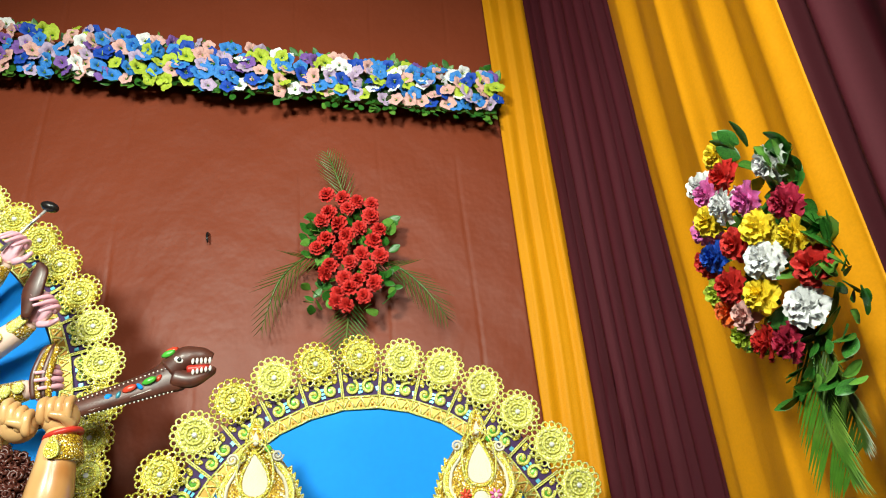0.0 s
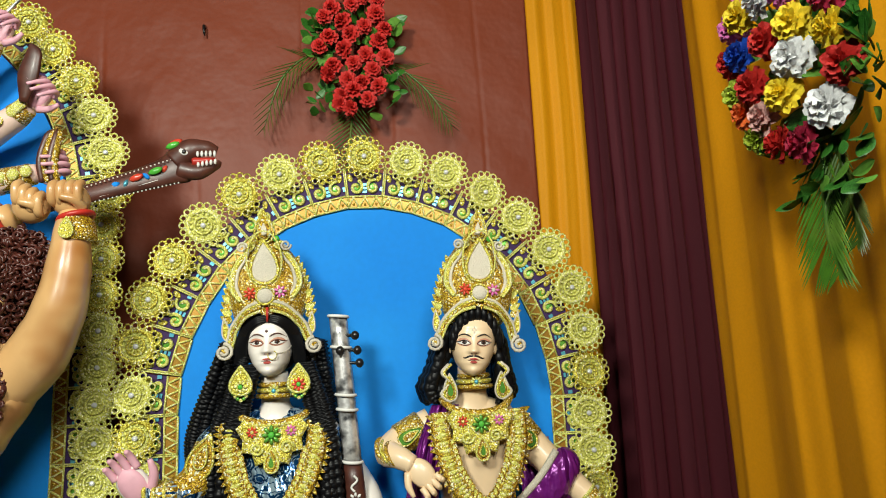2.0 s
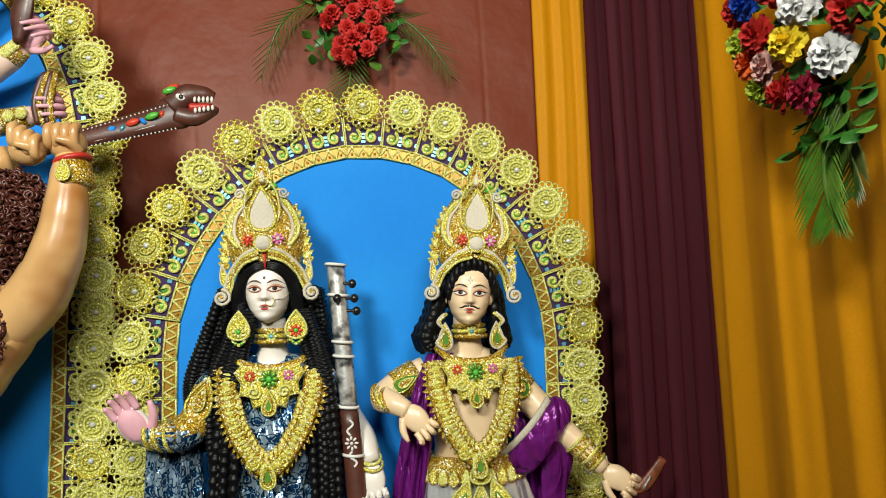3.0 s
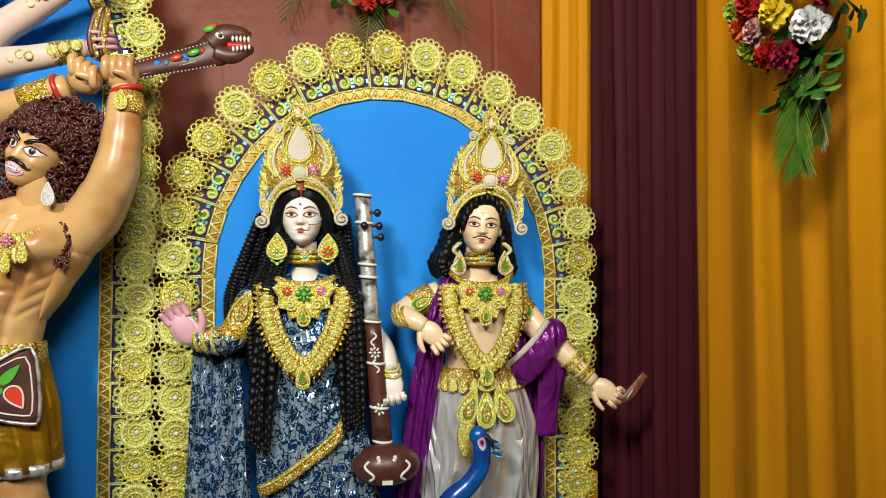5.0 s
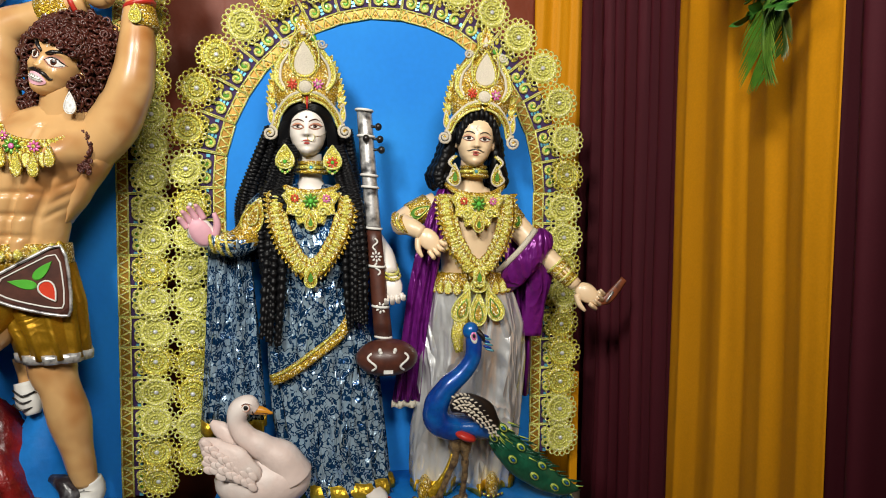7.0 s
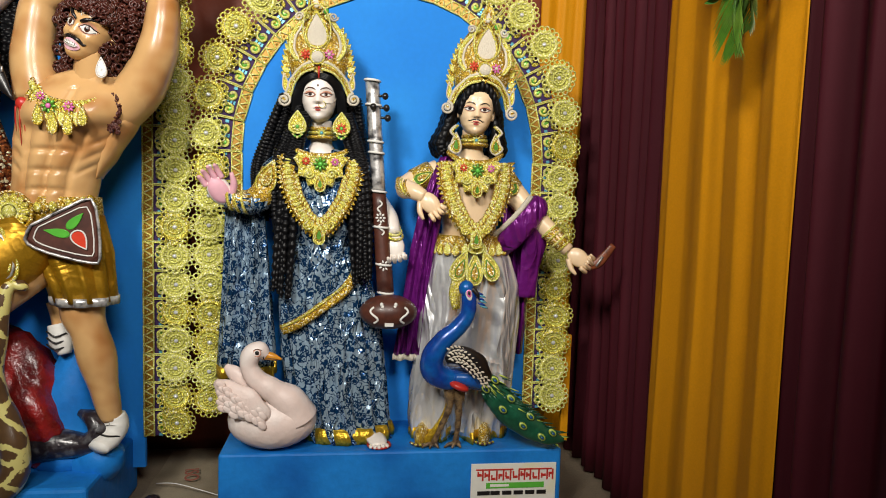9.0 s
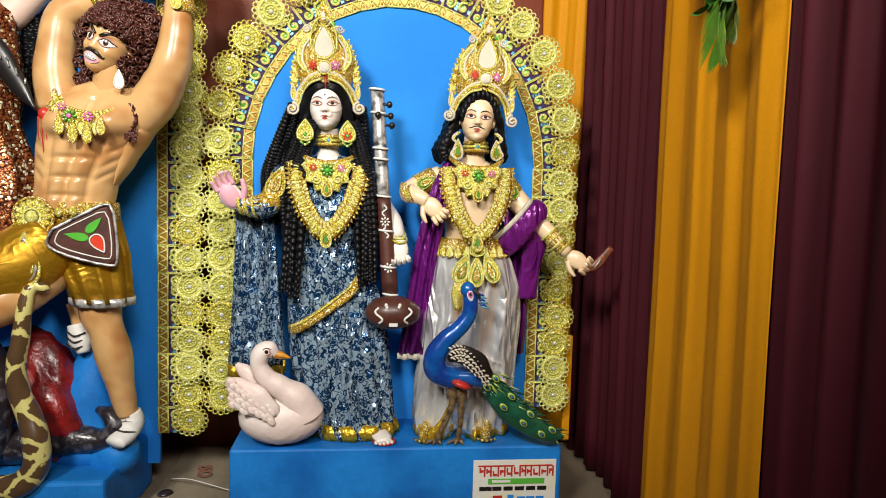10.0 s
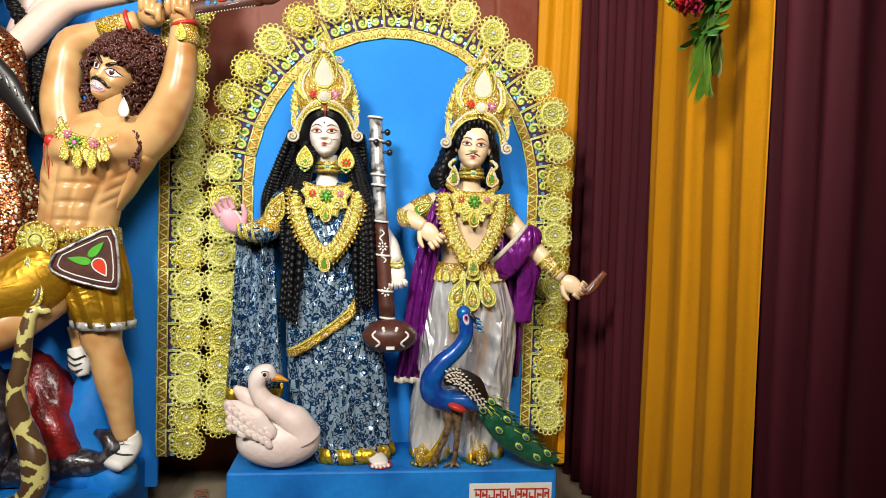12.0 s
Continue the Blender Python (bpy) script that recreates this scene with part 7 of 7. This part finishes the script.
def foliage(parent, rnd, spots, size, reach=70, base=(0, 0, 0)):
    for at in spots:
        out = rnd.uniform(0, 360) if len(at) == 3 else at[3]
        share("leaf", LEAF[rnd.randrange(3)], parent, pose(*at[:3]) @ pose(0, 0, 0, *base) @ pose(0, 0, 0, 0, out, 0) @ pose(0, 0, 0, rnd.uniform(8, reach), 0, rnd.uniform(-30, 30)) @ Matrix.Scale(size * rnd.uniform(0.7, 1.25), 4))


# red arrangement on the back wall
rnd = random.Random(41)
red = thing("flower_arrangement", "red artificial carnations with green leaves and palm fronds on red cloth", "flowers", (0.325, 2.56, 2.48))
frond([(0.0, 0, 0.15), (-0.02, -0.01, 0.28), (-0.05, -0.02, 0.38), (-0.085, -0.02, 0.48)], 0.12, red, Matrix.Identity(4), 0.75, n=17, blade=0.0040)
frond([(0.0, 0, -0.15), (-0.015, -0.01, -0.25), (-0.025, -0.02, -0.35), (-0.03, -0.02, -0.45)], 0.14, red, Matrix.Identity(4), 1.2, n=17, blade=0.0040)
frond([(-0.08, 0, 0.02), (-0.18, -0.02, 0.0), (-0.27, -0.03, -0.10), (-0.33, -0.02, -0.28)], 0.12, red, Matrix.Identity(4), 0.8, 1.2, n=18, blade=0.0038)
frond([(0.08, 0, -0.02), (0.18, -0.02, -0.05), (0.28, -0.03, -0.15), (0.355, -0.02, -0.27)], 0.12, red, Matrix.Identity(4), 0.8, 1.2, n=18, blade=0.0038)
foliage(red, rnd, [(rnd.uniform(-0.15, 0.15), -0.03, rnd.uniform(-0.24, 0.18)) for _ in range(80)], 0.058)
foliage(red, rnd, [(sgn * rnd.uniform(0.11, 0.16), -0.04, rnd.uniform(-0.22, 0.17), sgn * 90 + rnd.uniform(-50, 50)) for sgn in (-1, 1) for _ in range(16)], 0.05)
for k in range(30):
    t = k / 29
    z = 0.24 - 0.46 * t
    half = 0.035 + 0.085 * math.sin(math.pi * min(1, 0.15 + t * 0.85)) ** 0.8
    place(red, "carnation", CARN["red"][k % 2], (half * (-1, -0.35, 0.35, 1, 0, -0.7, 0.7)[k % 7] + rnd.uniform(-0.01, 0.01), -0.07 - 0.02 * rnd.random(), z), rnd.uniform(0.031, 0.039), rnd, 30)

# mixed bouquet on the yellow curtain; local x runs along the side wall away from the back wall, local -y into the hall
rnd = random.Random(42)
bq = thing("flower_bouquet", "bouquet of mixed artificial carnations with leaves and palm frond on curtain", "flowers", (1.09, 1.10, 1.83))
bq.rotation_euler = (0, 0, radians(-90))
spots = [("yellow", -0.014, 0.172), ("white", 0.107, 0.084), ("red", 0.005, 0.118), ("white", -0.105, 0.160), ("pink", -0.069, 0.127), ("pink", 0.050, 0.052), ("white", -0.008, 0.070), ("crimson", 0.113, 0.011),
         ("yellow", -0.075, 0.075), ("yellow", 0.050, -0.002), ("yellow", 0.110, -0.041), ("pink", -0.112, 0.076), ("red", -0.013, 0.002), ("blue", -0.082, 0.009), ("red", -0.134, 0.021), ("white", 0.041, -0.053),
         ("red", 0.111, -0.093), ("red", -0.062, -0.053), ("yellow", 0.010, -0.097), ("lime", -0.124, -0.042), ("white", 0.074, -0.140), ("orange", -0.100, -0.086), ("peach", -0.045, -0.114), ("lime", -0.075, -0.135),
         ("red", -0.025, -0.163), ("crimson", 0.020, -0.177)]
for c, x, z in spots:
    edge = math.hypot((x + 0.01) / 0.13, z / 0.18)
    place(bq, "carnation", CARN[c][rnd.randrange(2)], (x, -0.110 + 0.045 * max(0.0, edge - 0.6), z), 0.034 if c != "white" else 0.037, rnd, 24)
foliage(bq, rnd, [(rnd.uniform(-0.09, 0.11), -0.05, rnd.uniform(-0.17, 0.14)) for _ in range(60)], 0.055)
foliage(bq, rnd, [(0.135 + rnd.uniform(-0.03, 0.025), -0.075, rnd.uniform(-0.19, -0.02), 100 + rnd.uniform(-60, 60)) for _ in range(26)], 0.040)
foliage(bq, rnd, [(rnd.uniform(0.07, 0.14), -0.08, 0.075 + rnd.uniform(-0.04, 0.03), 60 + rnd.uniform(-70, 70)) for _ in range(16)], 0.050)
foliage(bq, rnd, [(rnd.uniform(0.0, 0.06), -0.09, 0.155 + rnd.uniform(-0.02, 0.02), rnd.uniform(-60, 60)) for _ in range(6)], 0.050)
foliage(bq, rnd, [(rnd.uniform(-0.05, 0.12), -0.07, -0.20 + rnd.uniform(-0.06, 0.02), 180 + rnd.uniform(-60, 60)) for _ in range(26)], 0.034)
frond([(0.0, -0.05, -0.15), (0.0, -0.06, -0.24), (-0.005, -0.06, -0.31), (-0.006, -0.05, -0.37)], 0.105, bq, Matrix.Identity(4), 0.85, n=22, mat="frond_fresh", blade=0.0036)
frond([(0.03, -0.05, -0.15), (0.045, -0.06, -0.22), (0.045, -0.055, -0.27), (0.03, -0.04, -0.33)], 0.075, bq, Matrix.Identity(4), 0.8, n=22, mat="frond", blade=0.0035)

s = Shape()
s.tube([(0, -0.05, 0.0), (-0.02, 0.02, 0.02), (-0.02, 0.09, 0.03)], [0.05, 0.03, 0.02], "leaf", 8, 4)
s.done("stem", bq, "dark stem tied to the curtain")

# long garland across the top of the red cloth
rnd = random.Random(43)
gl = thing("flower_garland", "garland of blue, white and lime artificial flowers on red cloth", "garland", (0, 2.545, 3.235))
pal = ["sky"] * 5 + ["white"] * 3 + ["lime"] * 4 + ["peach"] * 4 + ["violet"] * 2 + ["lilac"] * 3 + ["blue"] * 3 + ["sky"] * 2


def garland_line(x):
    return 0.115 - 0.128 * (x + 0.02)


for k in range(270):
    x = -1.45 + 2.44 * (k // 6 + rnd.uniform(0.1, 0.9)) / 45
    row = k % 6
    z = garland_line(x) + (0.098 - 0.039 * row) * (0.95 - 0.16 * x) + rnd.uniform(-0.014, 0.014)
    place(gl, "flower", TRUMP[pal[rnd.randrange(len(pal))]][rnd.randrange(2)], (x, -0.05 - 0.03 * math.sin(math.pi * (row + 0.5) / 6), z), rnd.uniform(0.028, 0.038), rnd, 34)
foliage(gl, rnd, [(x, -0.015, garland_line(x) + rnd.uniform(-0.13, 0.12)) for x in (-1.45 + 2.43 * k / 149 for k in range(150))], 0.06)
foliage(gl, rnd, [(x, -0.035, garland_line(x) - 0.10 + rnd.uniform(-0.03, 0.02), 180 + rnd.uniform(-40, 40)) for x in (-1.45 + 2.43 * rnd.random() for k in range(170))], 0.042, 40)
foliage(gl, rnd, [(x, -0.035, garland_line(x) + 0.105 + rnd.uniform(-0.02, 0.02), rnd.uniform(-50, 50)) for x in (-1.45 + 2.43 * rnd.random() for k in range(60))], 0.040, 30)
s = Shape()
s.tube([(-1.5, 0.0, garland_line(-1.5)), (-0.3, 0.0, garland_line(-0.3)), (0.99, 0.0, garland_line(0.99))], [(0.085, 0.035)] * 3, "leaf", 10, 4)
s.done("backing", gl, "dark green backing of the garland")

# small dark hook in the red cloth
s = Shape()
s.tube([(-0.225, 2.615, 2.63), (-0.226, 2.585, 2.625), (-0.224, 2.578, 2.60), (-0.222, 2.585, 2.585)], [0.005, 0.006, 0.005, 0.003], "black_paint", 6, 4)
tagged(s.done("wall_hook"), "small dark metal hook sticking out of the red cloth", "hook")
